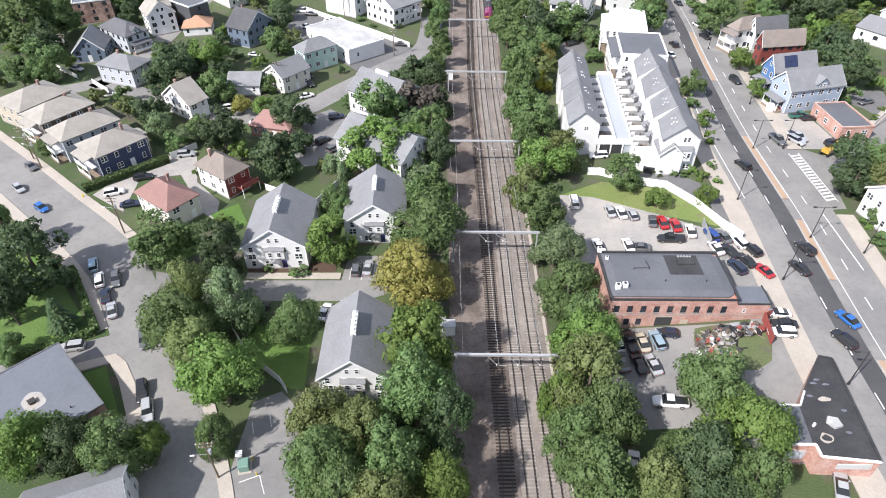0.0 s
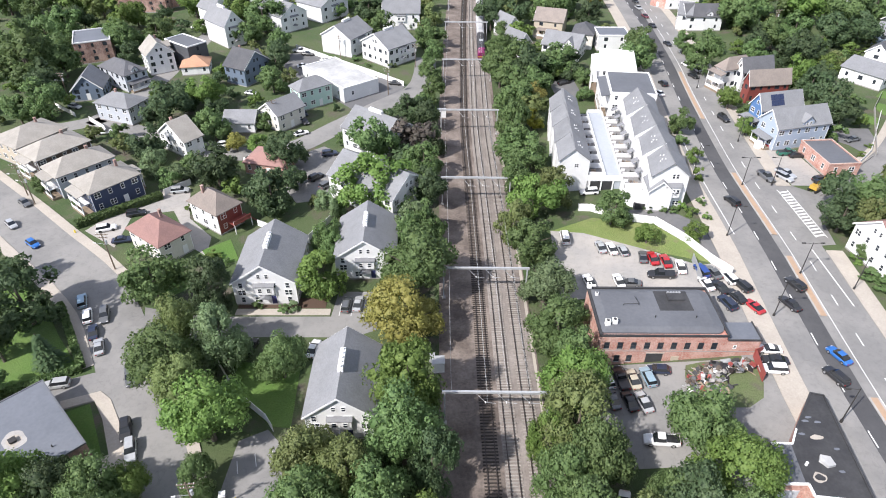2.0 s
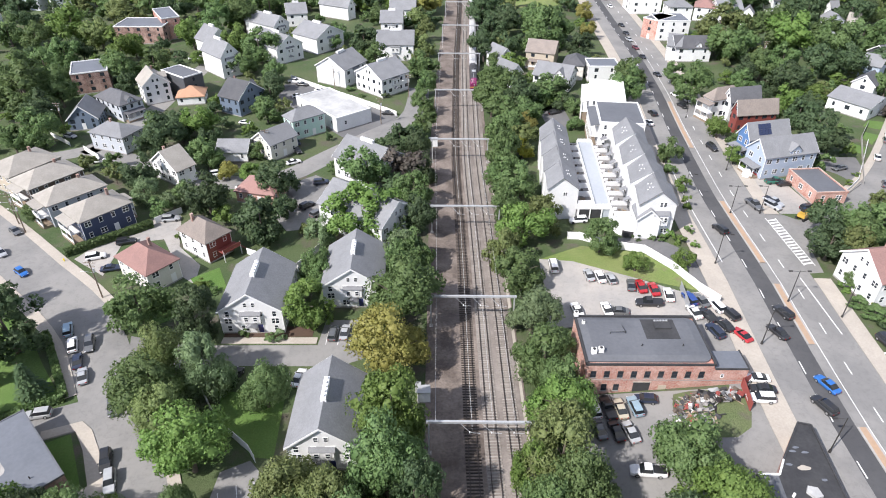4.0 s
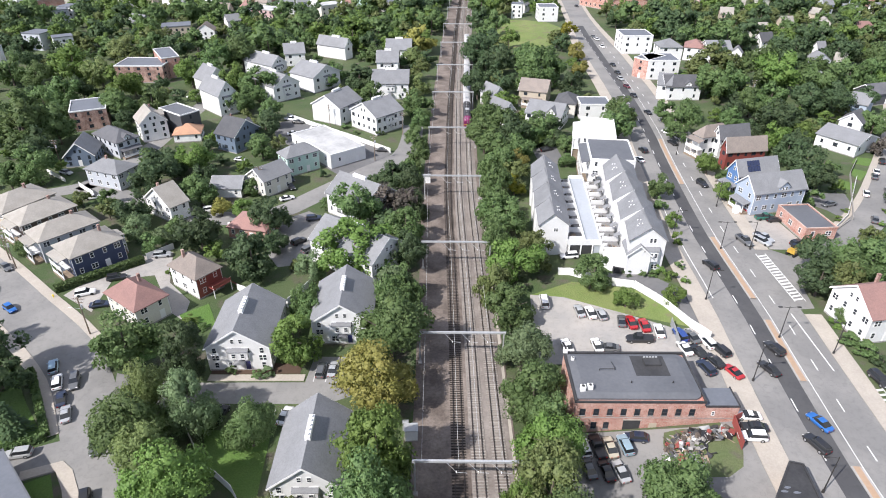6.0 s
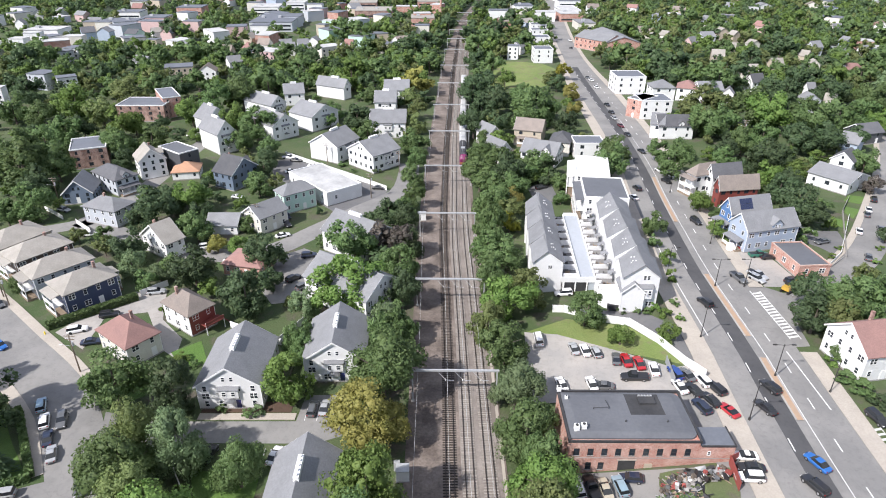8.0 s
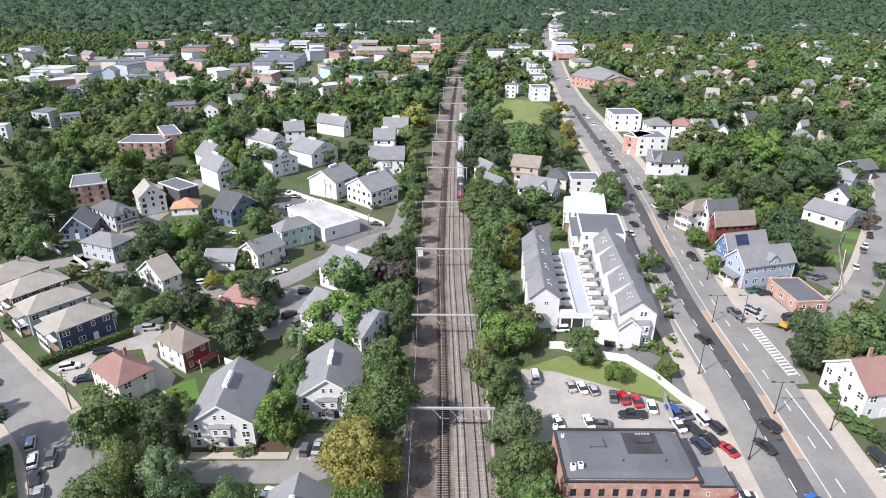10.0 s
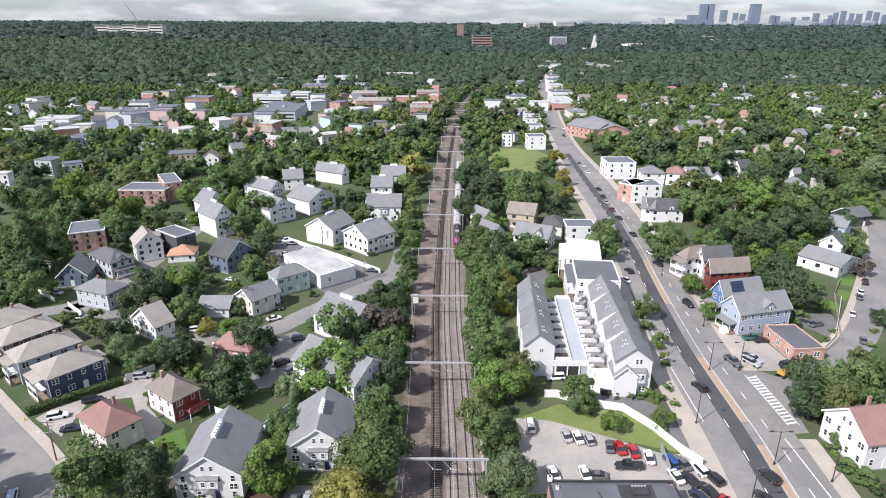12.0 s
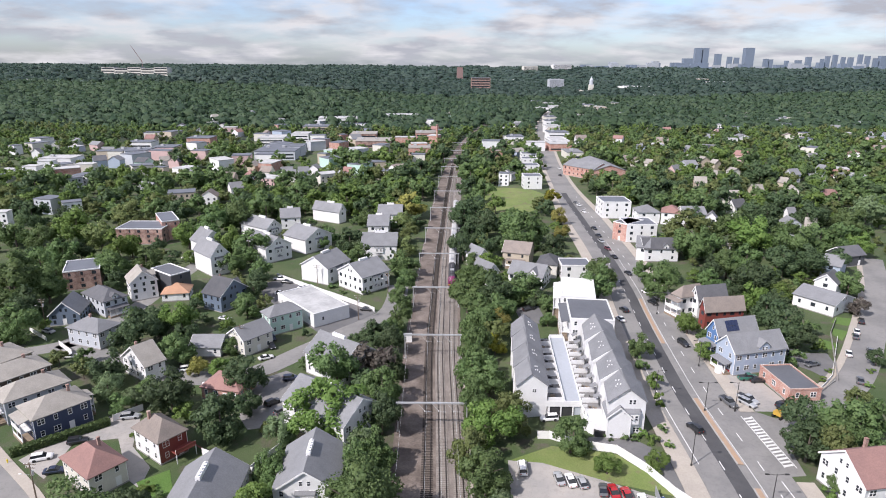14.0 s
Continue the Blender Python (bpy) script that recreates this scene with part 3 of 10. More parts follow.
def hip_roof(w, d, eave, rise, over, thick):
    m = Mesh()
    a, b = w / 2 + over, d / 2 + over
    z = eave - 0.15
    if a >= b:
        r0, r1 = (-(a - b) * 0.95 - 0.05, 0, eave + rise), ((a - b) * 0.95 + 0.05, 0, eave + rise)
    else:
        r0, r1 = (0, -(b - a) * 0.95 - 0.05, eave + rise), (0, (b - a) * 0.95 + 0.05, eave + rise)
    c = [(-a, -b), (a, -b), (a, b), (-a, b)]
    v = [(x, y, z - thick) for x, y in c] + [(x, y, z) for x, y in c] + [r0, r1]
    f = [(3, 2, 1, 0), (0, 1, 5, 4), (1, 2, 6, 5), (2, 3, 7, 6), (3, 0, 4, 7)]
    if a >= b:
        f += [(4, 5, 9, 8), (5, 6, 9), (6, 7, 8, 9), (7, 4, 8)]
    else:
        f += [(4, 5, 8), (5, 6, 9, 8), (6, 7, 9), (7, 4, 8, 9)]
    return m.add(v, f)


def gable_wall(w, d, eave, rise, axis):
    m = Mesh().box(-w / 2, w / 2, -d / 2, d / 2, -1.0, eave)
    if axis == "y":
        for y0, y1 in ((-d / 2, -d / 2 + 0.2), (d / 2 - 0.2, d / 2)):
            m.add([(-w / 2, y0, eave), (w / 2, y0, eave), (0, y0, eave + rise), (-w / 2, y1, eave), (w / 2, y1, eave), (0, y1, eave + rise)], [(0, 1, 2), (5, 4, 3), (1, 4, 5, 2), (3, 0, 2, 5)])
    else:
        for x0, x1 in ((-w / 2, -w / 2 + 0.2), (w / 2 - 0.2, w / 2)):
            m.add([(x0, -d / 2, eave), (x0, d / 2, eave), (x0, 0, eave + rise), (x1, -d / 2, eave), (x1, d / 2, eave), (x1, 0, eave + rise)], [(2, 1, 0), (3, 4, 5), (0, 3, 5, 2), (4, 1, 2, 5)])
    return m


def parapet_ring(w, d, z0, z1, out, t):
    """A closed low wall round a flat roof."""
    a = [(-w / 2 - out, -d / 2 - out), (w / 2 + out, -d / 2 - out), (w / 2 + out, d / 2 + out), (-w / 2 - out, d / 2 + out)]
    b = [(-w / 2 + t, -d / 2 + t), (w / 2 - t, -d / 2 + t), (w / 2 - t, d / 2 - t), (-w / 2 + t, d / 2 - t)]
    v = [(x, y, z) for z in (z0, z1) for q in (a, b) for x, y in q]
    f = []
    for i in range(4):
        j = (i + 1) % 4
        f += [(i, j, 8 + j, 8 + i), (8 + i, 8 + j, 12 + j, 12 + i), (12 + i, 12 + j, 4 + j, 4 + i), (4 + i, 4 + j, j, i)]
    return Mesh().add(v, f)


def add_porch(parent, side, w, d, along, width, deep, floor, top, wall_mat, roof_mat, two=False):
    """A roofed porch with posts and a rail; two: an open deck storey above it."""
    m = face_pose(side, along, 0, w, d)
    root = part("porch", Mesh().box(-width / 2, width / 2, -deep, 0, -0.6, floor), M["wood"], parent, at=m)
    part("porch_roof", Mesh().hexa([(-width / 2 - 0.2, -deep - 0.2, top), (width / 2 + 0.2, -deep - 0.2, top), (width / 2 + 0.2, -0.02, top + 0.5), (-width / 2 - 0.2, -0.02, top + 0.5)], [(-width / 2 - 0.2, -deep - 0.2, top + 0.15), (width / 2 + 0.2, -deep - 0.2, top + 0.15), (width / 2 + 0.2, -0.02, top + 0.65), (-width / 2 - 0.2, -0.02, top + 0.65)]), roof_mat, root)
    n = max(2, int(width / 2.2) + 1)
    for i in range(n):
        x = -width / 2 + 0.12 + (width - 0.24) * i / (n - 1)
        part("post", Mesh().box(x - 0.08, x + 0.08, -deep + 0.05, -deep + 0.21, floor, top + 0.03), M["trim"], root)
    part("rail", Mesh().box(-width / 2, width / 2, -deep + 0.02, -deep + 0.10, floor + 0.85, floor + 0.95).box(-width / 2, width / 2, -deep + 0.04, -deep + 0.08, floor + 0.1, floor + 0.78), M["trim"], root)
    if two:
        part("deck", Mesh().box(-width / 2, width / 2, -deep, 0, top * 0.5 + 0.2, top * 0.5 + 0.42), M["trim"], root)
        part("rail", Mesh().box(-width / 2, width / 2, -deep + 0.02, -deep + 0.10, top * 0.5 + 0.5, top * 0.5 + 1.3), M["trim"], root)
    return root


def house(x, y, turn, w, d, eave, rise, wall, roof, label, kind="gable", axis="y", storeys=2, over=0.45, chimney=None, porch=None, gaps=2.7, sides=("front", "left", "right"), attic=True, group="houses", win=(0.95, 1.45), door="trim", name="house", low=0.0):
    """A house with walls, roof, trim, windows and what hangs on it. x, y: middle of its plan; turn: degrees its front is turned from -y."""
    z = land(x, y) + low
    near = math.hypot(x, y) < 215
    if math.hypot(x, y) > 250:
        sides = ("front",) + (("left",) if x > 0 else ("right",))
        gaps = max(gaps, 4.2)
    PLOTS.append((x, y, math.hypot(w, d) / 2 - 0.5))
    top = thing(name, label, "house" if name == "house" else name.replace("_", " "), pose(x, y, z, 0, 0, turn), group)
    if kind == "gable":
        part("wall", gable_wall(w, d, eave, rise, axis), wall, top)
        part("roof", gable_roof(w, d, eave, rise, over, 0.22, axis), roof, top)
        s, q = (w / 2, d / 2 + over) if axis == "y" else (d / 2, w / 2 + over)
        drop = over * rise / s
        for e0, e1 in ((-q - 0.04, -q + 0.06), (q - 0.06, q + 0.04))[:2 if near else 1]:
            pr = [(-s - over, eave - drop - 0.22), (0, eave + rise - 0.22), (s + over, eave - drop - 0.22), (s + over, eave - drop + 0.2), (0, eave + rise + 0.2), (-s - over, eave - drop + 0.2)]
            ring = lambda e: [((a, e, zz) if axis == "y" else (e, -a, zz)) for a, zz in pr]
            part("bargeboard", Mesh().add([*ring(e0), *ring(e1)], [(0, 1, 4, 5), (1, 2, 3, 4), (7, 6, 11, 10), (8, 7, 10, 9)] + [(i + 6, (i + 1) % 6 + 6, (i + 1) % 6, i) for i in range(6)]), M["trim"], top)
    elif kind == "hip":
        part("wall", Mesh().box(-w / 2, w / 2, -d / 2, d / 2, -1.0, eave), wall, top)
        part("roof", hip_roof(w, d, eave, rise, over, 0.2), roof, top)
    else:
        part("wall", Mesh().box(-w / 2, w / 2, -d / 2, d / 2, -1.0, eave), wall, top)
        part("roof", Mesh().box(-w / 2 + 0.2, w / 2 - 0.2, -d / 2 + 0.2, d / 2 - 0.2, eave - 0.05, eave + 0.06), roof, top)
        t = 0.25
        part("parapet", parapet_ring(w, d, eave - 0.1, eave + 0.35, 0.1, t), wall if name == "garage" else M["trim"], top)
    part("foundation", Mesh().box(-w / 2 - 0.04, w / 2 + 0.04, -d / 2 - 0.04, d / 2 + 0.04, -1.2, 0.35), M["stone"], top)
    step = (eave - 0.5) / storeys
    if near and "clap" in wall.name:
        me = Mesh().box(-0.06, 0.06, -0.06, 0.06, 0.36, eave - 0.02).data("corner_board", M["trim"])
        for cx, cy in ((-w / 2, -d / 2), (w / 2, -d / 2), (w / 2, d / 2)):
            part("corner_board", me, None, top, at=pose(cx, cy, 0))
    for side in sides:
        span = w if side in ("front", "back") else d
        n = max(1, int(span / gaps))
        for st in range(storeys):
            zz = 0.5 + st * step + step * 0.52
            for i in range(n):
                a = (i - (n - 1) / 2) * span / n
                if st == 0 and side == "front" and i == n // 2 and door:
                    add_door(top, face_pose(side, a, 0.36, w, d), M[door])
                    continue
                add_window(top, face_pose(side, a, zz, w, d), win[0] * (1.7 if (i + st) % 3 == 1 and span / n > 2.4 else 1), win[1], "pair" if (i + st) % 3 == 1 and span / n > 2.4 else "double", fine=near)
    if kind == "gable" and attic and rise > 1.8:
        for side in (("front", "back") if axis == "y" else ("left", "right")):
            if side in sides or side == "front":
                for a in ((-0.8, 0.8) if (w if axis == "y" else d) > 8 else (0,)):
                    add_window(top, face_pose(side, a, eave + rise * 0.32, w, d), 0.8, 1.15, fine=near)
    if chimney:
        cx, cy, h = chimney
        part("chimney", Mesh().box(cx - 0.3, cx + 0.3, cy - 0.3, cy + 0.3, eave, eave + rise + h).box(cx - 0.35, cx + 0.35, cy - 0.35, cy + 0.35, eave + rise + h, eave + rise + h + 0.12), M["brick_dark"], top)
    if porch:
        for pq in porch:
            add_porch(top, pq[0], w, d, *pq[1:6], wall, roof, pq[6])
    top["plan"] = (w, d, eave)
    return top


PLOTS = []  # plan circles that trees keep clear of


# ---- trees ----
ICO_T = (1 + 5 ** 0.5) / 2
ICO_V = np.array([(-1, ICO_T, 0), (1, ICO_T, 0), (-1, -ICO_T, 0), (1, -ICO_T, 0), (0, -1, ICO_T), (0, 1, ICO_T), (0, -1, -ICO_T), (0, 1, -ICO_T), (ICO_T, 0, -1), (ICO_T, 0, 1), (-ICO_T, 0, -1), (-ICO_T, 0, 1)]) / math.sqrt(1 + ICO_T ** 2)
ICO_F = [(0, 11, 5), (0, 5, 1), (0, 1, 7), (0, 7, 10), (0, 10, 11), (1, 5, 9), (5, 11, 4), (11, 10, 2), (10, 7, 6), (7, 1, 8), (3, 9, 4), (3, 4, 2), (3, 2, 6), (3, 6, 8), (3, 8, 9), (4, 9, 5), (2, 4, 11), (6, 2, 10), (8, 6, 7), (9, 8, 1)]


CROWN_NORMALS = {}


def soft_normals(me, vn):
    """Foliage shades as a rounded mass: normals lean outwards from the billow and the crown."""
    vn = vn / np.maximum(np.linalg.norm(vn, axis=1), 1e-6)[:, None]
    CROWN_NORMALS[me.name] = vn
    me.polygons.foreach_set("use_smooth", np.ones(len(me.polygons), bool))
    me.normals_split_custom_set_from_vertices(vn.tolist())


OCT_V = np.array([(1, 0, 0), (0, 1, 0), (-1, 0, 0), (0, -1, 0), (0, 0, 1), (0, 0, -1)], float)
OCT_F = [(0, 1, 4), (1, 2, 4), (2, 3, 4), (3, 0, 4), (1, 0, 5), (2, 1, 5), (3, 2, 5), (0, 3, 5)]


def crown_mesh(rng, radius, height, lobes, leaves, size, droop=0.35, boughs=11, fill=0.72, plain=True):
    """A crown in three orders: a few boughs, billows on each bough, and many small leaf clumps on the billows, with shaded mass inside."""
    v, f, vn = [], [], []
    knot_v, knot_f = (OCT_V, OCT_F) if plain else (ICO_V, ICO_F)
    knot_n = len(knot_v)
    scale = np.array((radius, radius, height))
    big = [(np.array((rng.normal(0, 0.08), rng.normal(0, 0.08), 0.42)), 0.50)]
    for i in range(boughs - 1):
        a = i * 2.39996 + rng.normal(0, 0.25)
        z = -0.66 + 0.98 * ((i * 0.618 + 0.2) % 1.0)
        q = rng.uniform(0.50, 0.62) * math.sqrt(1 - 0.75 * z * z)
        big.append((np.array((math.cos(a) * q, math.sin(a) * q, z)), rng.uniform(0.37, 0.50)))
    cs = []
    per_bough = max(2, lobes // boughs)
    for c, r in big:
        for k in range(per_bough):
            u = (k + 0.5) / per_bough
            z = 1 - 1.75 * u
            rr = math.sqrt(max(0.0, 1 - z * z))
            a = k * 2.39996 + rng.uniform(0, 6.28)
            d = np.array((math.cos(a) * rr, math.sin(a) * rr, z))
            p = c + d * r * rng.uniform(0.55, 0.84)
            n = np.linalg.norm(p)
            if n < 0.35:
                continue
            cs.append((p, d, r * rng.uniform(0.44, 0.62)))
    for c, r in big:
        k = len(v)
        vn += (knot_v * 0.5 + c * 0.9).tolist()
        v += ((knot_v * r * 0.34 * rng.uniform(0.85, 1.1, (knot_n, 1)) + c) * scale).tolist()
        f += [tuple(j + k for j in q) for q in knot_f]
    for c, d, r in cs:
        k = len(v)
        vn += (knot_v * 0.6 + c * 0.7 + d * 0.2).tolist()
        v += ((knot_v * r * fill * rng.uniform(0.75, 1.2, (knot_n, 1)) + c) * scale).tolist()
        f += [tuple(j + k for j in q) for q in knot_f]
    per = max(4, leaves // max(1, len(cs)))
    for c, d0, r in cs:
        d = rng.normal(0, 1, (per, 3))
        d /= np.linalg.norm(d, axis=1)[:, None]
        d += d0 * 0.5 + np.array((0, 0, 0.25))
        d /= np.linalg.norm(d, axis=1)[:, None]
        p = (c + d * r * rng.uniform(0.76, 1.14, (per, 1))) * scale
        n = d + rng.normal(0, 0.6, (per, 3))
        n /= np.linalg.norm(n, axis=1)[:, None]
        a = np.cross(n, rng.normal(0, 1, (per, 3)))
        a /= np.linalg.norm(a, axis=1)[:, None]
        b = np.cross(n, a)
        s = size * rng.uniform(0.55, 1.4, (per, 1))
        tuft = np.stack([p - a * s * 0.62 - b * s * 0.42 - n * s * droop * 0.5, p + a * s * 0.60 - b * s * 0.30 - n * s * droop * 0.3, p + a * s * 0.05 + b * s * 0.72 - n * s * droop * 0.4], 1).reshape(-1, 3)
        k = len(v)
        v += tuft.tolist()
        vn += np.repeat(d * 0.55 + c * 0.35 + n * 0.85, 3, 0).tolist()
        f += [(k + 3 * i, k + 3 * i + 1, k + 3 * i + 2) for i in range(per)]
    me = bpy.data.meshes.new("crown")
    me.from_pydata(v, [], f)
    me.update()
    soft_normals(me, np.array(vn))
    return me


def build_tree(seed, height, radius, lobes, leaves, size, limbs=5, shape=0.42):
    """A broad-leaved tree: tapered trunk, limbs, and a crown of clumps. shape: half the crown's depth by its tree's height."""
    rng = np.random.RandomState(seed)
    top = thing("tree", "leafy broad-leaved tree", "tree")
    ch = height * shape
    cz = height - ch
    trunk = Mesh()
    r = 0.028 * height
    bend = rng.normal(0, 0.02 * height, 2)
    pts = [(0, 0, -0.5), (bend[0] * 0.3, bend[1] * 0.3, height * 0.22), (bend[0], bend[1], height * 0.5), (bend[0] * 1.2, bend[1] * 1.2, height * 0.74)]
    for (a, b, k0, k1) in ((pts[0], pts[1], 1.25, 0.85), (pts[1], pts[2], 0.85, 0.55), (pts[2], pts[3], 0.55, 0.15)):
        trunk.tube(a, b, r * k0, r * k1, 7)
    part("trunk", trunk, M["bark"], top)
    for i in range(limbs):
        a = 2 * math.pi * (i + rng.uniform(-0.3, 0.3)) / limbs
        h0 = height * rng.uniform(0.28, 0.5)
        e = (math.cos(a) * radius * 0.62, math.sin(a) * radius * 0.62, min(cz + ch * 0.25, h0 + height * 0.22))
        part("limb", Mesh().tube((bend[0] * 0.7, bend[1] * 0.7, h0), e, r * 0.42, r * 0.12, 5), M["bark"], top)
    near = leaves > 5000
    me = crown_mesh(rng, radius * (1.0 if near else 1.05), ch, lobes, leaves, size, fill=0.50 if near else 0.66, plain=leaves < 9000)
    me.materials.append(M["leaf_mid"])
    ob = part("crown", me, None, top)
    ob.location = (bend[0], bend[1], cz)
    return top


def build_conifer(seed, height, radius):
    """A spruce: whorls of drooping sprays round a straight trunk."""
    rng = np.random.RandomState(seed)
    top = thing("conifer", "dark green conical spruce", "tree")
    part("trunk", Mesh().tube((0, 0, -0.5), (0, 0, height * 0.96), 0.02 * height, 0.004 * height, 6), M["bark"], top)
    v, f = [], []
    for i in range(900):
        k = rng.uniform(0.06, 1.0) ** 0.8
        z = height * (1.0 - 0.93 * k)
        a = rng.uniform(0, 2 * math.pi)
        rr = radius * k * rng.uniform(0.25, 1.08)
        c = np.array((math.cos(a) * rr, math.sin(a) * rr, z - 0.25 * rr))
        o = np.array((math.cos(a), math.sin(a), -0.35)) * radius * rng.uniform(0.10, 0.22)
        s = np.array((-math.sin(a), math.cos(a), 0)) * radius * rng.uniform(0.05, 0.12)
        j = len(v)
        v += [(c - o * 0.3 - s).tolist(), (c - o * 0.3 + s).tolist(), (c + o + s * 0.3).tolist(), (c + o - s * 0.3).tolist()]
        f.append((j, j + 1, j + 2, j + 3))
    m = Mesh()
    m.tube((0, 0, height * 0.08), (0, 0, height * 0.93), radius * 0.7, 0.05, 9)
    k = len(v)
    v += [tuple(p) for p in m.v]
    f += [tuple(i + k for i in q) for q in m.f]
    me = bpy.data.meshes.new("crown")
    me.from_pydata(v, [], f)
    me.update()
    me.materials.append(M["leaf_dark"])
    part("crown", me, None, top)
    return top


PROTO, PROTO_USED = {}, set()


def proto(key, make):
    if key not in PROTO:
        PROTO[key] = make()
    return PROTO[key]


def put(key, make, m):
    """The first one is the model itself; the rest are copies of it."""
    ob = proto(key, make)
    if key in PROTO_USED:
        return copy_thing(ob, m @ Matrix.Diagonal((1 / ob.scale.x, 1 / ob.scale.y, 1 / ob.scale.z, 1)))
    PROTO_USED.add(key)
    ob.matrix_basis = m
    return ob


TREE_WORDS = {"mid": "full leafy tree with mid-green foliage", "dark": "dense tree with dark green foliage", "bright": "leafy tree with bright green foliage", "olive": "leafy tree with olive green foliage", "yellow": "broad tree with yellowing autumn foliage", "gold": "small tree with golden yellow foliage", "bare": "thin tree with greyish bare twigs", "pale": "loose tree with grey-green foliage"}
tree_count = 0


def tree(x, y, h, r, leaf="mid", fine=2, group="trees", z=None):
    """A tree h high with a crown r across its half. fine 2: near, 1: middle distance, 0: far."""
    global tree_count
    tree_count += 1
    i = tree_count
    k = i % 6
    shape = (0.47, 0.49, 0.46, 0.50, 0.48, 0.46)[k]
    if fine == 2 and math.hypot(x, y) < 100:
        fine = 3
    make = (lambda: build_tree(300 + k, 11.0, 5.0, 42, 1300, 0.60, 0, shape), lambda: build_tree(200 + k, 11.0, 5.0, 66, 3400, 0.43, 0, shape), lambda: build_tree(100 + k, 11.0, 5.0, 56, 5600, 0.36, 2, shape), lambda: build_tree(500 + k, 11.0, 5.0, 121, 11000, 0.255, 2, shape))[fine]
    base = land(x, y) if z is None else z
    ob = put(("tree", fine, k), make, pose(x, y, base, 0, 0, (i * 137.5) % 360) @ Matrix.Diagonal((r / 5.0, r / 5.0 * (0.92 + 0.16 * ((i * 7) % 10) / 10), h / 11.0, 1)))
    tagged(ob, TREE_WORDS[leaf], "tree", group)
    for c in ob.children:
        if c.name.startswith("crown"):
            repaint(c, M["leaf_" + leaf])
    return ob


def deck(top, side, w, d, along, width, deep, z, material):
    """A raised timber deck on posts with a rail and a stair, at one side of a house."""
    root = part("deck", Mesh().box(-width / 2, width / 2, -deep, 0, z - 0.2, z), material, top, at=face_pose(side, along, 0, w, d))
    for x in (-width / 2 + 0.1, width / 2 - 0.1):
        part("post", Mesh().box(x - 0.08, x + 0.08, -deep + 0.04, -deep + 0.2, -0.6, z + 1.0), M["trim"], root)
    part("rail", Mesh().box(-width / 2, width / 2, -deep, -deep + 0.08, z + 0.1, z + 1.0), material, root)
    for i in range(6):
        part("step", Mesh().box(width / 2 + 0.3 * i, width / 2 + 0.3 * (i + 1), -deep, -deep + 1.0, z - (i + 1) * z / 7 - 0.06, z - (i + 1) * z / 7), material, root)
    return root


def cross_gable(top, side, w, d, eave, along, width, deep, rise, wall, roof):
    """A gabled dormer or bay that breaks the eave on one side."""
    root = part("dormer", Mesh().add([(-width / 2, -0.05, eave - 0.6), (width / 2, -0.05, eave - 0.6), (width / 2, -0.05, eave + 1.0), (0, -0.05, eave + 1.0 + rise), (-width / 2, -0.05, eave + 1.0), (-width / 2, deep, eave - 0.6), (width / 2, deep, eave - 0.6), (width / 2, deep, eave + 1.0), (0, deep, eave + 1.0 + rise), (-width / 2, deep, eave + 1.0)], [(0, 1, 2, 3, 4), (9, 8, 7, 6, 5), (1, 6, 7, 2), (5, 0, 4, 9), (0, 5, 6, 1)]), wall, top, at=face_pose(side, along, 0, w, d))
    pr = [(-width / 2 - 0.3, eave + 0.8), (0, eave + 1.05 + rise), (width / 2 + 0.3, eave + 0.8), (width / 2 + 0.3, eave + 0.95), (0, eave + 1.22 + rise), (-width / 2 - 0.3, eave + 0.95)]
    a, b = ([(x, y, z) for x, z in pr] for y in (-0.35, deep))
    part("dormer_roof", Mesh().add([*a, *b], [(0, 1, 4, 5), (1, 2, 3, 4), (7, 6, 11, 10), (8, 7, 10, 9)] + [(i + 6, (i + 1) % 6 + 6, (i + 1) % 6, i) for i in range(6)]), roof, root)
    for x in ((-0.55, 0.55) if width > 2.6 else (0,)):
        add_window(root, pose(x, -0.06, eave + 0.45), 0.75, 1.15)
    return root


def shrub(x, y, r, h, leaf="mid", word="rounded green garden shrub"):
    def make():
        top = thing("shrub", "", "shrub")
        rng = np.random.RandomState(77)
        me = crown_mesh(rng, 1.0, 0.9, 30, 1500, 0.13)
        me.materials.append(M["leaf_mid"])
        ob = part("crown", me, None, top)
        ob.location = (0, 0, 0.75)
        part("stem", Mesh().tube((0, 0, -0.2), (0, 0, 0.9), 0.06, 0.03, 5), M["bark"], top)
        return top
    ob = put("shrub", make, pose(x, y, land(x, y), 0, 0, (x * 91 + y * 37) % 360) @ Matrix.Diagonal((r, r, h / 1.6, 1)))
    tagged(ob, word, "shrub", "shrubs")
    for c in ob.children:
        if c.name.startswith("crown"):
            repaint(c, M["leaf_" + leaf])
    return ob


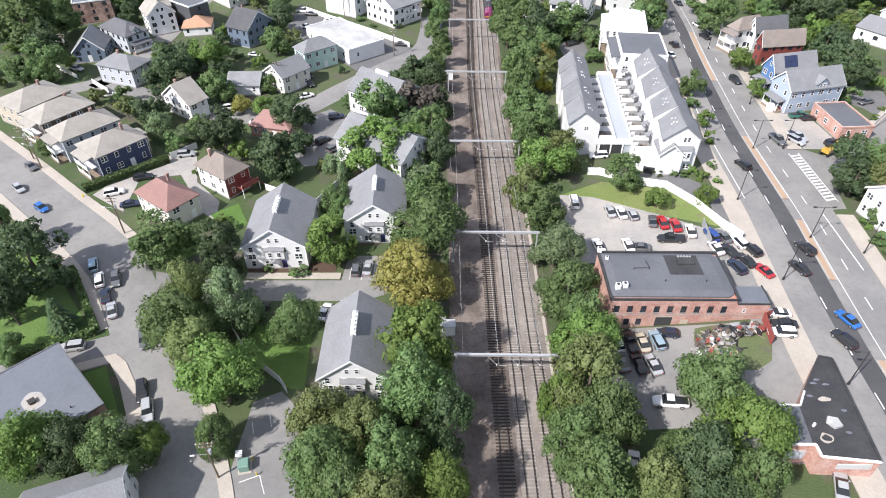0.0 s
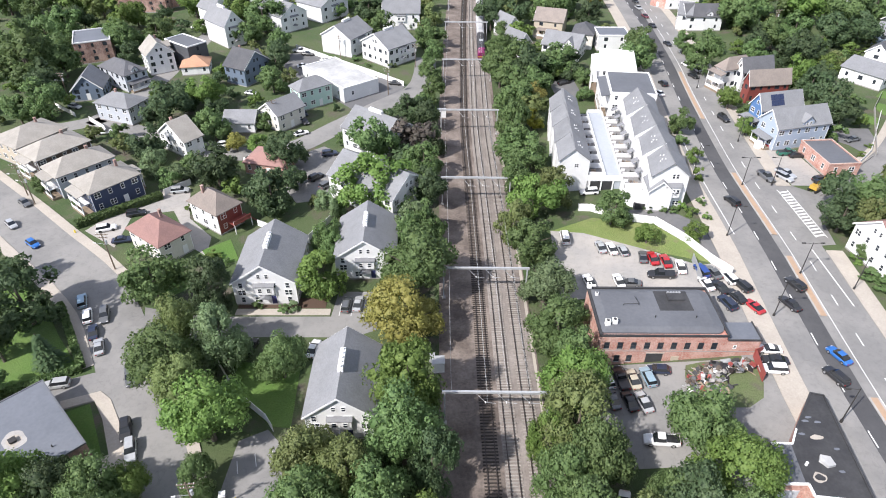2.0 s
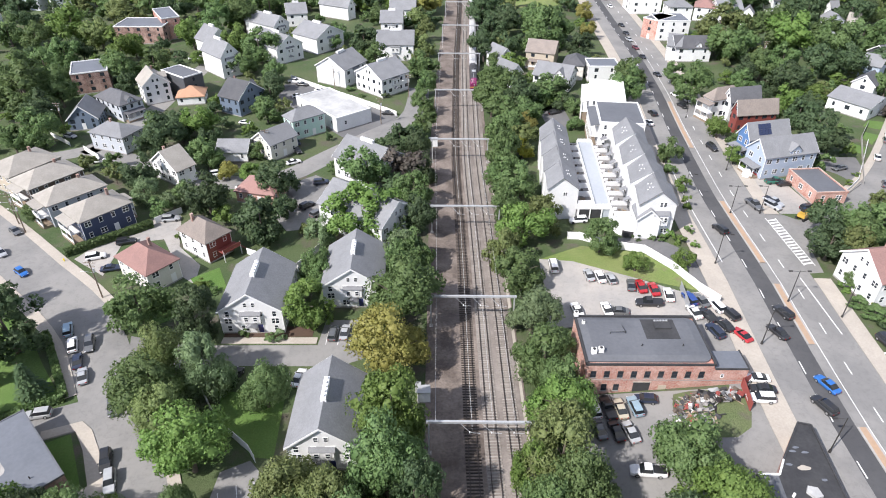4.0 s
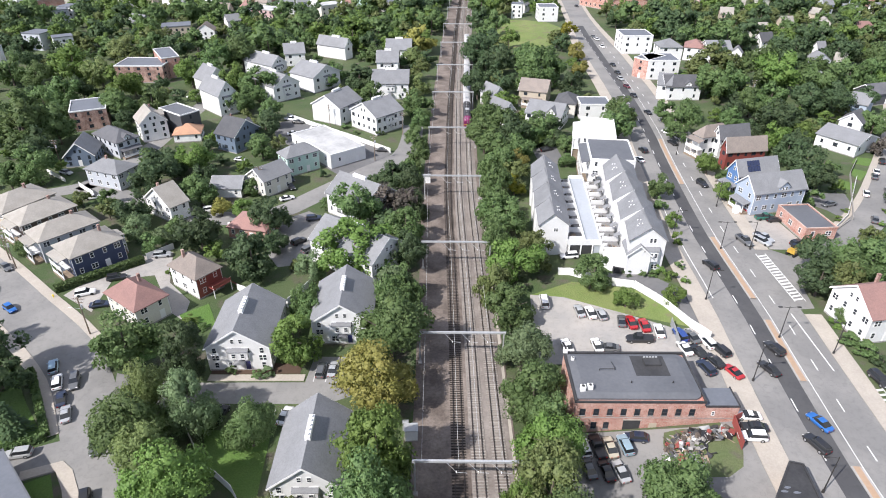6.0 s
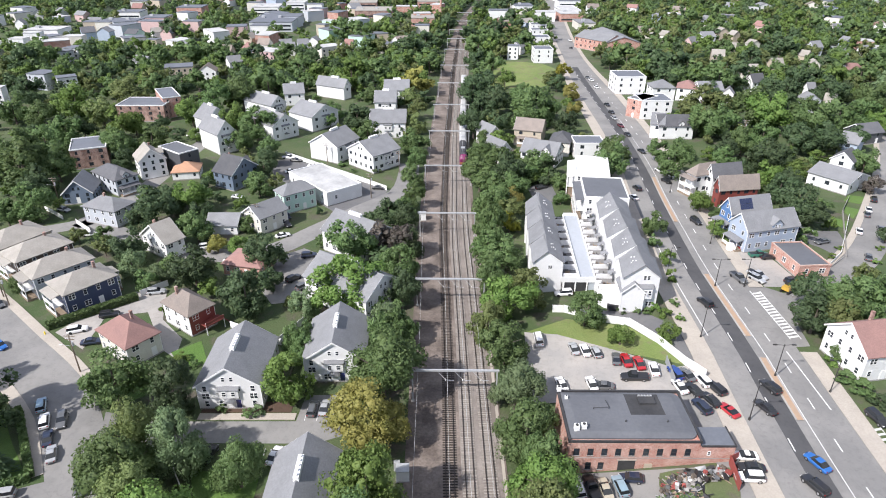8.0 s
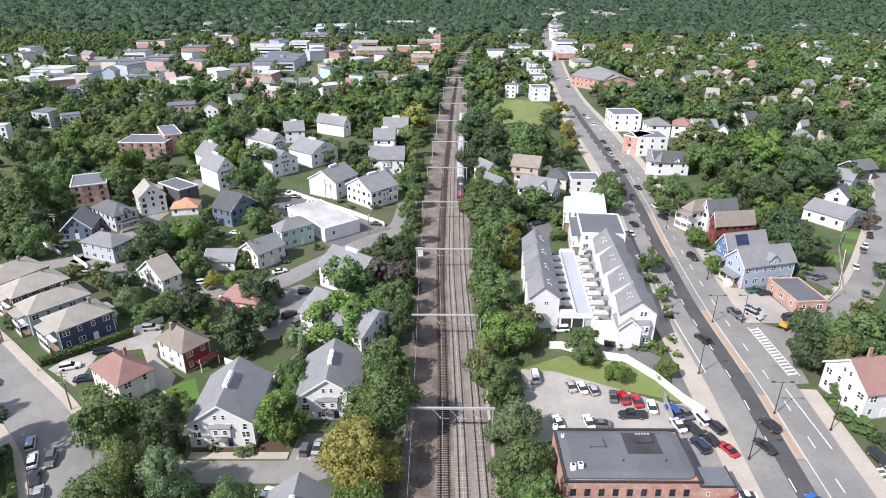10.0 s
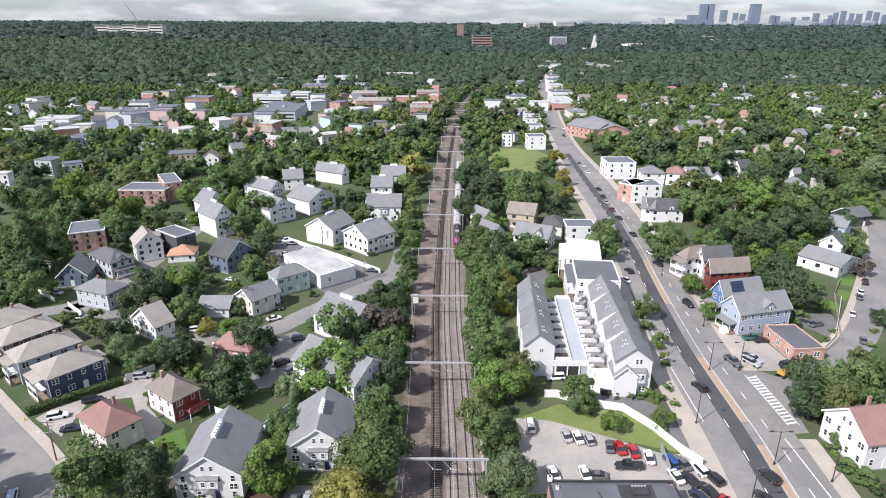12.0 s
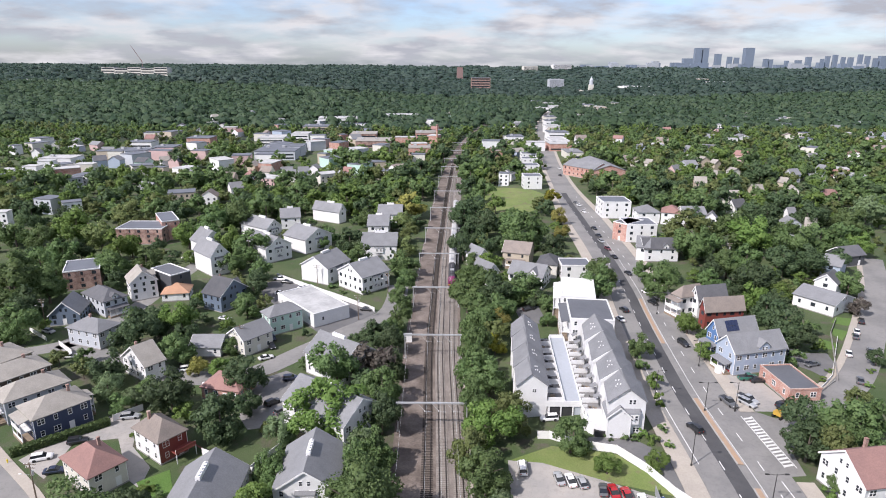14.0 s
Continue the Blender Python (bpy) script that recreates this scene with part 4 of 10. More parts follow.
# ---- vehicles ----
def build_car(kind, fine=True):
    """Length along x, front at +x. Body, glasshouse, roof, wheels, lamps, mirrors."""
    L, W, belt, H = dict(sedan=(4.75, 1.84, 0.92, 1.46), suv=(4.7, 1.88, 1.05, 1.70), pickup=(5.7, 2.0, 1.12, 1.86), van=(5.2, 2.0, 1.15, 2.05), hatch=(4.2, 1.78, 0.93, 1.50), coupe=(4.5, 1.86, 0.86, 1.32))[kind]
    top = thing("car", "", "car")
    a, w = L / 2, W / 2

    def ring(x, hw, zb, zt):
        return [(x, -hw * 0.9, zb), (x, hw * 0.9, zb), (x, hw, zb + 0.22), (x, hw * 0.99, zt - 0.18), (x, hw * 0.86, zt), (x, -hw * 0.86, zt), (x, -hw * 0.99, zt - 0.18), (x, -hw, zb + 0.22)]
    hood = belt - (0.10 if kind != "van" else 0.05)
    st = [(-a, 0.80, 0.42, belt - 0.22), (-a + 0.10, 0.93, 0.30, belt - 0.06), (-a + 0.5, 1, 0.24, belt), (0.25 * a, 1, 0.22, belt), (0.48 * a, 1, 0.24, belt - 0.03), (0.82 * a, 0.97, 0.26, hood - 0.05), (a - 0.12, 0.88, 0.30, hood - 0.20), (a, 0.74, 0.40, hood - 0.34)]
    part("body", Mesh().loft([ring(x, w * k, zb, zt) for x, k, zb, zt in st]), M["car_white"], top, smooth=False)
    # glasshouse: rear foot, rear top, front top, front foot
    c = dict(sedan=(-0.72, -0.36, 0.10, 0.46), suv=(-0.94, -0.84, 0.12, 0.44), pickup=(-0.22, -0.18, 0.22, 0.48), van=(-0.97, -0.93, 0.38, 0.68), hatch=(-0.92, -0.66, 0.10, 0.48), coupe=(-0.74, -0.30, 0.06, 0.40))[kind]
    x0, x1, x2, x3 = (q * a for q in c)
    low, up = w * 0.88, w * 0.70
    zr = H - 0.06
    part("glasshouse", Mesh().hexa([(x0, -low, belt - 0.02), (x3, -low, belt - 0.04), (x3, low, belt - 0.04), (x0, low, belt - 0.02)], [(x1, -up, zr), (x2, -up, zr), (x2, up, zr), (x1, up, zr)]), M["car_glass"], top)
    part("roof", Mesh().loft([[(x1 - 0.03, -up, zr - 0.03), (x1 - 0.03, up, zr - 0.03), (x1, up * 0.9, H - 0.03), (x1, -up * 0.9, H - 0.03)], [(x1 * 0.6 + x2 * 0.4, -up * 1.03, zr - 0.02), (x1 * 0.6 + x2 * 0.4, up * 1.03, zr - 0.02), (x1 * 0.6 + x2 * 0.4, up * 0.9, H + 0.02), (x1 * 0.6 + x2 * 0.4, -up * 0.9, H + 0.02)], [(x2 + 0.05, -up, zr - 0.03), (x2 + 0.05, up, zr - 0.03), (x2, up * 0.9, H - 0.03), (x2, -up * 0.9, H - 0.03)]]), M["car_white"], top)
    if kind == "pickup":
        part("bed", Mesh().box(-a + 0.18, x0 - 0.08, -w * 0.78, w * 0.78, belt - 0.02, belt + 0.015), M["car_black"], top, "black bed cover")
    wr = 0.34 if kind in ("sedan", "hatch", "coupe") else 0.38
    for fx in (-0.60, 0.62):
        for s in (-1, 1):
            wh = part("wheel", Mesh().tube((fx * a, s * (w - 0.22), wr), (fx * a, s * (w + 0.01), wr), wr, wr, 14), M["tyre"], top)
            if fine:
                part("rim", Mesh().tube((fx * a, s * (w + 0.0), wr), (fx * a, s * (w + 0.02), wr), wr * 0.62, wr * 0.55, 10), M["rim"], wh)
    for s in (-1, 1):
        part("headlight", Mesh().hexa([(a - 0.14, s * w * 0.62 - 0.16, hood - 0.36), (a - 0.02, s * w * 0.62 - 0.16, hood - 0.36), (a - 0.02, s * w * 0.62 + 0.16, hood - 0.36), (a - 0.14, s * w * 0.62 + 0.16, hood - 0.36)], [(a - 0.22, s * w * 0.66 - 0.16, hood - 0.19), (a - 0.09, s * w * 0.66 - 0.16, hood - 0.19), (a - 0.09, s * w * 0.66 + 0.16, hood - 0.19), (a - 0.22, s * w * 0.66 + 0.16, hood - 0.19)]), M["lamp_clear"], top)
        part("tail_light", Mesh().box(-a - 0.01, -a + 0.12, s * w * 0.62 - 0.14, s * w * 0.62 + 0.14, belt - 0.34, belt - 0.16), M["lamp_red"], top)
        if fine:
            part("mirror", Mesh().box(x3 - 0.42, x3 - 0.26, s * (w + 0.02) - 0.09, s * (w + 0.02) + 0.09, belt, belt + 0.15), M["car_white"], top)
    return top


def car(x, y, heading, colour, kind="sedan", where="parked on asphalt", z=None):
    """heading: degrees of its nose, 0 towards +x, 90 towards +y."""
    base = (land(x, y) if z is None else z) + 0.06
    slope = math.degrees(math.atan((land(x + 1.5, y) - land(x - 1.5, y)) / 3.0))
    h = radians(heading)
    m = Matrix.Translation((x, y, base)) @ pose(0, 0, 0, 0, -slope, 0) @ pose(0, 0, 0, 0, 0, heading)
    near = math.hypot(x, y) < 135
    ob = put(("car", kind, near), lambda: build_car(kind, near), m)
    word = {"suv": "sport utility vehicle", "pickup": "pickup truck", "van": "van", "sedan": "sedan", "hatch": "hatchback", "coupe": "low coupe"}[kind]
    tagged(ob, "%s %s %s" % (colour.replace("_", " "), word, where), "car" if kind not in ("pickup", "van") else word, "vehicles")
    for c in ob.children:
        if c.name.split(".")[0] in ("body", "roof", "mirror"):
            repaint(c, M["car_" + colour])
    return ob


# ---- ground ----
def build_ground():
    xs = [-5200, -4200, -3400, -2700, -2100, -1600, -1250, -1000] + list(range(-800, -200, 50)) + list(range(-200, 0, 40)) + [0, 22, 58] + list(range(80, 240, 40)) + list(range(240, 840, 50)) + [1000, 1250, 1600, 2100, 2700, 3400, 4200, 5200]
    ys = [-1500, -500, -200, -50] + list(range(0, 420, 42)) + list(range(420, 2400, 60)) + list(range(2400, 5000, 200)) + [5200]
    v = [(x, y, land(x, y)) for y in ys for x in xs]
    n = len(xs)
    me = bpy.data.meshes.new("ground")
    f = [(j * n + i, j * n + i + 1, (j + 1) * n + i + 1, (j + 1) * n + i) for j in range(len(ys) - 1) for i in range(n - 1)]
    me.from_pydata(v, [], f)
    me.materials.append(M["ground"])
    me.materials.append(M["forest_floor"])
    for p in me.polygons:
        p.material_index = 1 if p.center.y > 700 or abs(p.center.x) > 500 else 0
    me.update()
    return tagged(new("ground", me), "grass, bare soil and distant wooded hills", "ground", "", "structure")


build_ground()

# railway: three tracks on a wide stained ballast bed
TRACK = smooth_line([(8.9, -40), (8.4, 40), (7.8, 75), (7.3, 108), (6.6, 140), (5.8, 175), (6.0, 215), (6.6, 270), (8.2, 330), (11.6, 450), (23, 662), (58, 873), (120, 1100)], 8.0)
ribbon("ballast_bed", TRACK, -8.2, 10.2, M["ballast"], 0.10, 0.6, taper=(430, 620, 0.6), label="wide brown stained railway ballast bed", category="railway bed")
ribbon("ballast_strip", [p for p in TRACK if p.y < 440], 2.0, 9.3, M["ballast_clean"], 0.16, 0.3, label="paler clean crushed stone under two tracks", category="ballast")

# avenue, median, pavements
AVENUE = smooth_line([(71.6, -60), (72.0, 50), (73.7, 89), (75.1, 108), (75.6, 124), (76.1, 144), (77.6, 164), (80.0, 190), (82.1, 209), (84.0, 226), (87.2, 273), (89.4, 340), (92.5, 415), (101.6, 537), (115, 660), (124.2, 748), (141, 870), (160, 980), (205, 1180), (270, 1400), (340, 1600), (400, 1760)], 10.0)
NARROW = (330, 460, 0.68)  # the avenue loses its turning lanes further north
ribbon("road", AVENUE, -10.4, 9.0, M["asphalt"], 0.05, 0.5, taper=NARROW, label="worn grey four-lane asphalt avenue", category="road")
near_av = [p for p in AVENUE if p.y < 420]
ribbon("road_lane", near_av, -4.6, -0.9, M["asphalt_dark"], 0.056, 0.1, label="freshly laid black asphalt lane", category="road")
ribbon("pavement_west", AVENUE, -15.0, -10.4, M["concrete"], 0.20, 0.6, taper=NARROW, label="pale concrete pavement beside the avenue", category="pavement")
for nm, y0, y1 in (("pavement_east_south", -60, 113), ("pavement_east", 137, 2000)):
    ribbon(nm, [p for p in smooth_line(AVENUE, 2.0) if y0 <= p.y <= y1], 9.0, 12.6, M["concrete"], 0.20, 0.6, taper=NARROW, label="pale concrete pavement beside the avenue", category="pavement")
area("junction", [(83.0, 112.0), (87.6, 112.5), (89.0, 121), (96, 128.5), (94, 133.5), (88.4, 138.2), (83.4, 138.4)], M["asphalt"], 0.048, label="grey asphalt mouth of the side street", category="road")
for y0, y1 in ((-60, 78), (84, 108), (113, 147), (176, 222)):
    seg = smooth_line([p for p in AVENUE if y0 <= p.y <= y1], 6.0)
    ribbon("median_island", seg, -0.85, 0.85, M["kerb"], 0.22, 0.4, label="pale granite kerb round the road median", category="median")
    ribbon("median_paving", seg, -0.55, 0.55, M["median"], 0.226, 0.1, label="orange brick paving on the road median", category="median")

# west street, side street, driveways and lots
STREET = smooth_line([(-27, 5), (-33, 28), (-39.5, 45), (-45.5, 57.5), (-50.5, 66), (-56.5, 76), (-63, 86), (-70, 95.5), (-80, 105), (-92, 114.5), (-106, 126), (-120, 137), (-150, 160), (-200, 196)], 6.0)
ribbon("street", STREET, -5.4, 5.4, M["asphalt"], 0.05, 0.5, label="curving grey residential asphalt street", category="road")
ribbon("pavement_street_west", [p for p in STREET if p.y > 80], -7.8, -5.4, M["concrete"], 0.18, 0.5, label="pale concrete pavement along the street", category="pavement")
ribbon("pavement_street_south", [p for p in STREET if 0 < p.y < 66], -8.6, -5.4, M["concrete"], 0.18, 0.5, label="pale concrete pavement along the street", category="pavement")
ribbon("pavement_street_east", [p for p in STREET if p.y > 98], 5.4, 7.6, M["concrete"], 0.18, 0.5, label="pale concrete pavement along the street", category="pavement")
ribbon("pavement_street_corner", [p for p in STREET if p.y < 62], 5.4, 7.4, M["concrete"], 0.18, 0.5, label="pale concrete pavement along the street", category="pavement")
SIDE = smooth_line([(-57, 75), (-70, 69.5), (-90, 60), (-120, 46)], 5.0)
ribbon("side_street", SIDE, -3.6, 3.6, M["asphalt"], 0.045, 0.5, label="grey asphalt side street", category="road")


# ---- fences, hedges, poles ----
M["mesh"] = paint("galvanised_mesh", (0.30, 0.31, 0.32), 0.6)


def fence(pts, h, material, label):
    """Posts with panels between them, along a plan line."""
    x0, y0 = pts[0]
    top = thing("fence", label, "fence", None, "fences")
    for (ax, ay), (bx, by) in zip(pts, pts[1:]):
        L = math.hypot(bx - ax, by - ay)
        n = max(1, round(L / 2.4))
        ang = math.degrees(math.atan2(by - ay, bx - ax))
        for i in range(n):
            px, py = ax + (bx - ax) * (i + 0.5) / n, ay + (by - ay) * (i + 0.5) / n
            w = L / n
            z0, z1 = land(px - (bx - ax) / n / 2, py), land(px + (bx - ax) / n / 2, py)
            tilt = -math.degrees(math.atan2(z1 - z0, w))
            m = pose(px, py, land(px, py), 0, 0, ang) @ pose(0, 0, 0, 0, tilt, 0)
            part("panel", Mesh().box(-w / 2 + 0.06, w / 2 - 0.06, -0.04, 0.04, -0.1, h - 0.08), material, top, at=m)
            part("post", Mesh().box(-w / 2 - 0.07, -w / 2 + 0.07, -0.07, 0.07, -0.4, h), material, top, at=m)


def hedge(a, b, h, thick):
    rng = np.random.RandomState(int(abs(a[0] * 10)))
    L = math.hypot(b[0] - a[0], b[1] - a[1])
    n = int(L * 90)
    ang = math.atan2(b[1] - a[1], b[0] - a[0])
    top = thing("hedge", "clipped dense green garden hedge", "hedge", pose(a[0], a[1], land(*a), 0, 0, math.degrees(ang)), "hedges")
    v, f = [], []
    for i in range(n):
        s = rng.randint(3)
        p = np.array((rng.uniform(0, L), 0, h)) if s == 0 else np.array((rng.uniform(0, L), 0, rng.uniform(0.1, h)))
        p[1] = rng.uniform(-thick / 2, thick / 2) if s == 0 else (thick / 2 if s == 1 else -thick / 2)
        nn = rng.normal(0, 1, 3); nn /= np.linalg.norm(nn)
        q = np.cross(nn, rng.normal(0, 1, 3)); q /= np.linalg.norm(q)
        r = np.cross(nn, q)
        k = len(v)
        w = rng.uniform(0.12, 0.24)
        p += rng.normal(0, 0.06, 3)
        v += [(p - q * w - r * w).tolist(), (p + q * w - r * w).tolist(), (p + q * w + r * w).tolist(), (p - q * w + r * w).tolist()]
        f.append((k, k + 1, k + 2, k + 3))
    me = bpy.data.meshes.new("leaves")
    me.from_pydata(v, [], f)
    me.update()
    me.materials.append(M["leaf_mid"])
    part("leaves", me, None, top)
    part("core", Mesh().box(0, L, -thick / 2 + 0.1, thick / 2 - 0.1, -0.2, h - 0.1), M["leaf_dark"], top)


def build_lamp(kind):
    top = thing("street_lamp", "tall dark bronze street lamp", "street lamp")
    part("base", Mesh().tube((0, 0, -0.3), (0, 0, 0.5), 0.26, 0.2, 10), M["pole_dark"], top)
    part("pole", Mesh().tube((0, 0, 0.4), (0, 0, 8.0), 0.11, 0.07, 8), M["pole_dark"], top)
    for s in ((1,) if kind != 1 else (-1, 1)):
        arm = part("arm", Mesh().tube((0, 0, 7.7), (s * 1.6, 0, 7.95), 0.05, 0.04, 6), M["pole_dark"], top)
        part("lantern", Mesh().hexa([(s * 1.9 - 0.42, -0.17, 7.82), (s * 1.9 + 0.42, -0.17, 7.82), (s * 1.9 + 0.42, 0.17, 7.82), (s * 1.9 - 0.42, 0.17, 7.82)], [(s * 1.9 - 0.36, -0.12, 8.02), (s * 1.9 + 0.36, -0.12, 8.02), (s * 1.9 + 0.36, 0.12, 8.02), (s * 1.9 - 0.36, 0.12, 8.02)]), M["pole_dark"], arm)
    return top


def street_lamp(x, y, kind):
    """kind 0: arm over the road to the east; 1: two arms; 2: arm to the west."""
    return put(("lamp", kind), lambda: build_lamp(kind), pose(x, y, land(x, y) + 0.15, 0, 0, 180 if kind == 2 else 0))


def utility_pole(x, y, h):
    top = thing("utility_pole", "weathered wooden utility pole with crossarms", "utility pole", pose(x, y, land(x, y), 0, 0, (x * 13) % 40 - 20), "utility poles")
    part("pole", Mesh().tube((0, 0, -0.5), (0, 0, h), 0.17, 0.11, 8), M["pole_wood"], top)
    for k, w in ((h - 0.5, 1.3), (h - 1.3, 1.0)):
        arm = part("crossarm", Mesh().box(-w, w, -0.07, 0.07, k, k + 0.13), M["pole_wood"], top)
        for q in (-0.85, -0.4, 0.4, 0.85):
            part("insulator", Mesh().tube((q * w, 0, k + 0.13), (q * w, 0, k + 0.32), 0.05, 0.04, 6), M["trim"], arm)
    part("transformer", Mesh().tube((0.36, 0, h - 2.9), (0.36, 0, h - 1.9), 0.24, 0.24, 9), M["steel"], top)
    part("lamp_arm", Mesh().tube((0, 0, h - 3.0), (-1.9, -0.3, h - 2.5), 0.04, 0.03, 5), M["steel"], top)
    part("lamp_head", Mesh().tube((-1.8, -0.3, h - 2.55), (-2.4, -0.35, h - 2.5), 0.14, 0.08, 7), M["trim"], top)


def hydrant(x, y):
    top = thing("hydrant", "yellow fire hydrant on the pavement", "hydrant", pose(x, y, land(x, y) + 0.15))
    part("barrel", Mesh().tube((0, 0, 0), (0, 0, 0.65), 0.16, 0.14, 9), M["hydrant"], top)
    part("bonnet", Mesh().tube((0, 0, 0.65), (0, 0, 0.88), 0.19, 0.06, 9), M["hydrant"], top)
    part("outlet", Mesh().tube((-0.26, 0, 0.5), (0.26, 0, 0.5), 0.07, 0.07, 7), M["hydrant"], top)


def with_gable(top, side, along, width, deep, rise, wall, roof):
    w, d, eave = top["plan"]
    cross_gable(top, side, w, d, eave, along, width, deep, rise, wall, roof)


def with_deck(top, side, along, width, deep, z, material):
    w, d, eave = top["plan"]
    part("siding", Mesh().box(-w / 2 + 0.08, w / 2 - 0.08, -d / 2 - 0.035, -d / 2 + 0.02, 0.4, eave - 0.3), M["redwood"], top, "barn red siding on one wall")
    deck(top, side, w, d, along, width, deep, z, material)


def with_solar(top, along):
    """Six dark panels lying on the front slope of the roof."""
    w, d, eave = top["plan"]
    roof = next(c for c in top.children if c.name.startswith("roof"))
    rise = max(v.co.z for v in roof.data.vertices) - eave - 0.22
    slope = math.degrees(math.atan2(rise, d / 2))
    for i in range(4):
        for j in range(2):
            u = 0.28 + 0.36 * j
            part("solar_panel", Mesh().box(-0.5, 0.5, -0.8, 0.8, 0.05, 0.10), M["solar"], top, at=pose(along + i * 1.06, -d / 2 * (1 - u), eave + rise * u + 0.24, slope, 0, 0))


def excavator(x, y):
    top = thing("excavator", "yellow excavator standing in the repair yard", "excavator", pose(x, y, land(x, y) + 0.06, 0, 0, 35))
    for s in (-1, 1):
        part("track", Mesh().hexa([(-1.5, s * 0.9 - 0.25, 0), (1.5, s * 0.9 - 0.25, 0), (1.5, s * 0.9 + 0.25, 0), (-1.5, s * 0.9 + 0.25, 0)], [(-1.7, s * 0.9 - 0.25, 0.7), (1.7, s * 0.9 - 0.25, 0.7), (1.7, s * 0.9 + 0.25, 0.7), (-1.7, s * 0.9 + 0.25, 0.7)]), M["tyre"], top)
    part("body", Mesh().box(-1.5, 0.9, -0.95, 0.95, 0.8, 1.8), M["car_yellow"], top)
    part("cab", Mesh().box(-0.2, 0.9, 0.1, 0.95, 1.8, 2.7), M["car_glass"], top)
    part("boom", Mesh().path([(0.8, -0.3, 1.5), (2.4, -0.3, 3.2), (4.2, -0.3, 2.6)], 0.2, 4), M["car_yellow"], top)
    part("arm", Mesh().path([(4.2, -0.3, 2.6), (4.7, -0.3, 0.9)], 0.15, 4), M["car_yellow"], top)
    part("bucket", Mesh().box(4.3, 5.0, -0.7, 0.1, 0.3, 0.9), M["pole_dark"], top)


def tank(x, y):
    top = thing("tank", "round white storage tank beside the pavement", "tank", pose(x, y, land(x, y) + 0.05))
    part("shell", Mesh().loft([[(math.cos(a * 0.524) * r, math.sin(a * 0.524) * r, z) for a in range(12)] for r, z in ((1.0, 0.0), (1.15, 0.3), (1.15, 1.6), (0.85, 2.1), (0.3, 2.3))]), M["trim"], top)
    part("lid", Mesh().tube((0, 0, 2.28), (0, 0, 2.42), 0.3, 0.25, 10), M["steel"], top)


def conifer(x, y, h, r):
    ob = put("conifer", lambda: build_conifer(9, 12.0, 3.0), pose(x, y, land(x, y), 0, 0, (x * 31) % 360) @ Matrix.Diagonal((r / 3.0, r / 3.0, h / 12.0, 1)))
    return tagged(ob, "dark green conical spruce tree", "tree", "conifers")



# ---- lots, lawns, drives ----
area("parking_lot_north", [(24.5, 97), (25.5, 122), (33, 120), (46, 111.5), (55, 105), (57.8, 105.3), (60.6, 101.5), (60.6, 97)], M["asphalt_lot"], 0.05, label="worn pale asphalt parking lot behind the brick building", category="parking lot")
area("parking_lot_south", [(26, 57), (26, 78.5), (60.4, 78), (60.4, 50), (48, 50), (40, 57)], M["asphalt"], 0.045, label="worn asphalt yard with parked cars", category="parking lot")
area("forecourt", [(54.8, 76), (60.5, 76), (60.6, 97), (52, 97), (52, 88)], M["asphalt"], 0.055, label="grey asphalt strip beside the brick building", category="parking lot")
area("yard_grass", [(43.2, 75.0), (42.8, 72), (44.5, 69), (48, 67.6), (51.5, 67.4), (54.4, 69.2), (55.6, 72.3), (55.9, 77.6), (47, 77.9), (44, 77.4)], M["yard_weeds"], 0.07, label="rank yellow-green grass round a scrap heap", category="grass")
area("bank_grass", [(26, 122), (33, 120), (46, 111.5), (57.6, 105.6), (54.3, 113.6), (49.8, 120.6), (43, 123.5), (36, 126)], M["dry_grass"], 0.06, label="sunlit yellow-green grass bank below a white fence", category="grass")
area("condo_drive", [(43.4, 125), (50.2, 122.2), (54.6, 115), (58, 107), (60.3, 106), (60.3, 119), (54.5, 126.5), (44, 128.5)], M["asphalt_mid"], 0.05, label="dark asphalt drive to a garage under white townhouses", category="drive")
area("apartment_drive", [(-59, 88), (-50, 84.5), (-41, 85.8), (-17.5, 86), (-13, 88), (-13, 99.5), (-22, 99.5), (-22.5, 91.8), (-42.5, 91.5), (-52, 92), (-61, 94)], M["asphalt"], 0.042, label="grey asphalt drive and parking bays between apartment houses", category="drive")
area("apartment_walk", [(-42, 91.9), (-22.8, 92.2), (-22.8, 94.0), (-42, 93.7)], M["concrete"], 0.16, label="pale concrete walk in front of an apartment house", category="pavement")
area("apartment_bed", [(-42, 94.0), (-24, 94.3), (-24, 97.5), (-42, 97.0)], M["mulch"], 0.08, label="brown mulch bed along the house front", category="planting bed")
area("courtyard_lawn", [(-38.8, 79.4), (-26, 78.5), (-25, 64.7), (-28.5, 64.9), (-35, 71.5)], M["lawn"], 0.06, label="shaded green lawn beside an apartment house", category="lawn")
area("car_park_southwest", [(-34, 30), (-33, 62), (-28.7, 64.3), (-24.5, 60), (-21, 30)], M["asphalt"], 0.05, label="grey asphalt car park with white bay lines", category="parking lot")
area("corner_lawn", [(-64.2, 67.3), (-60.8, 69.2), (-54.5, 59.5), (-49, 46), (-56, 44), (-58, 58)], M["lawn"], 0.06, label="mown green corner lawn", category="lawn")
area("west_lawn", [(-100, 84), (-92, 104), (-83, 95.5), (-74.5, 85.5), (-66.5, 77), (-78, 70.5), (-100, 62)], M["lawn"], 0.06, label="mown green lawn with a low hedge", category="lawn")
area("front_lawn", [(-64, 101), (-58, 96.5), (-53, 101), (-60, 106)], M["lawn"], 0.06, label="small green front lawn", category="lawn")
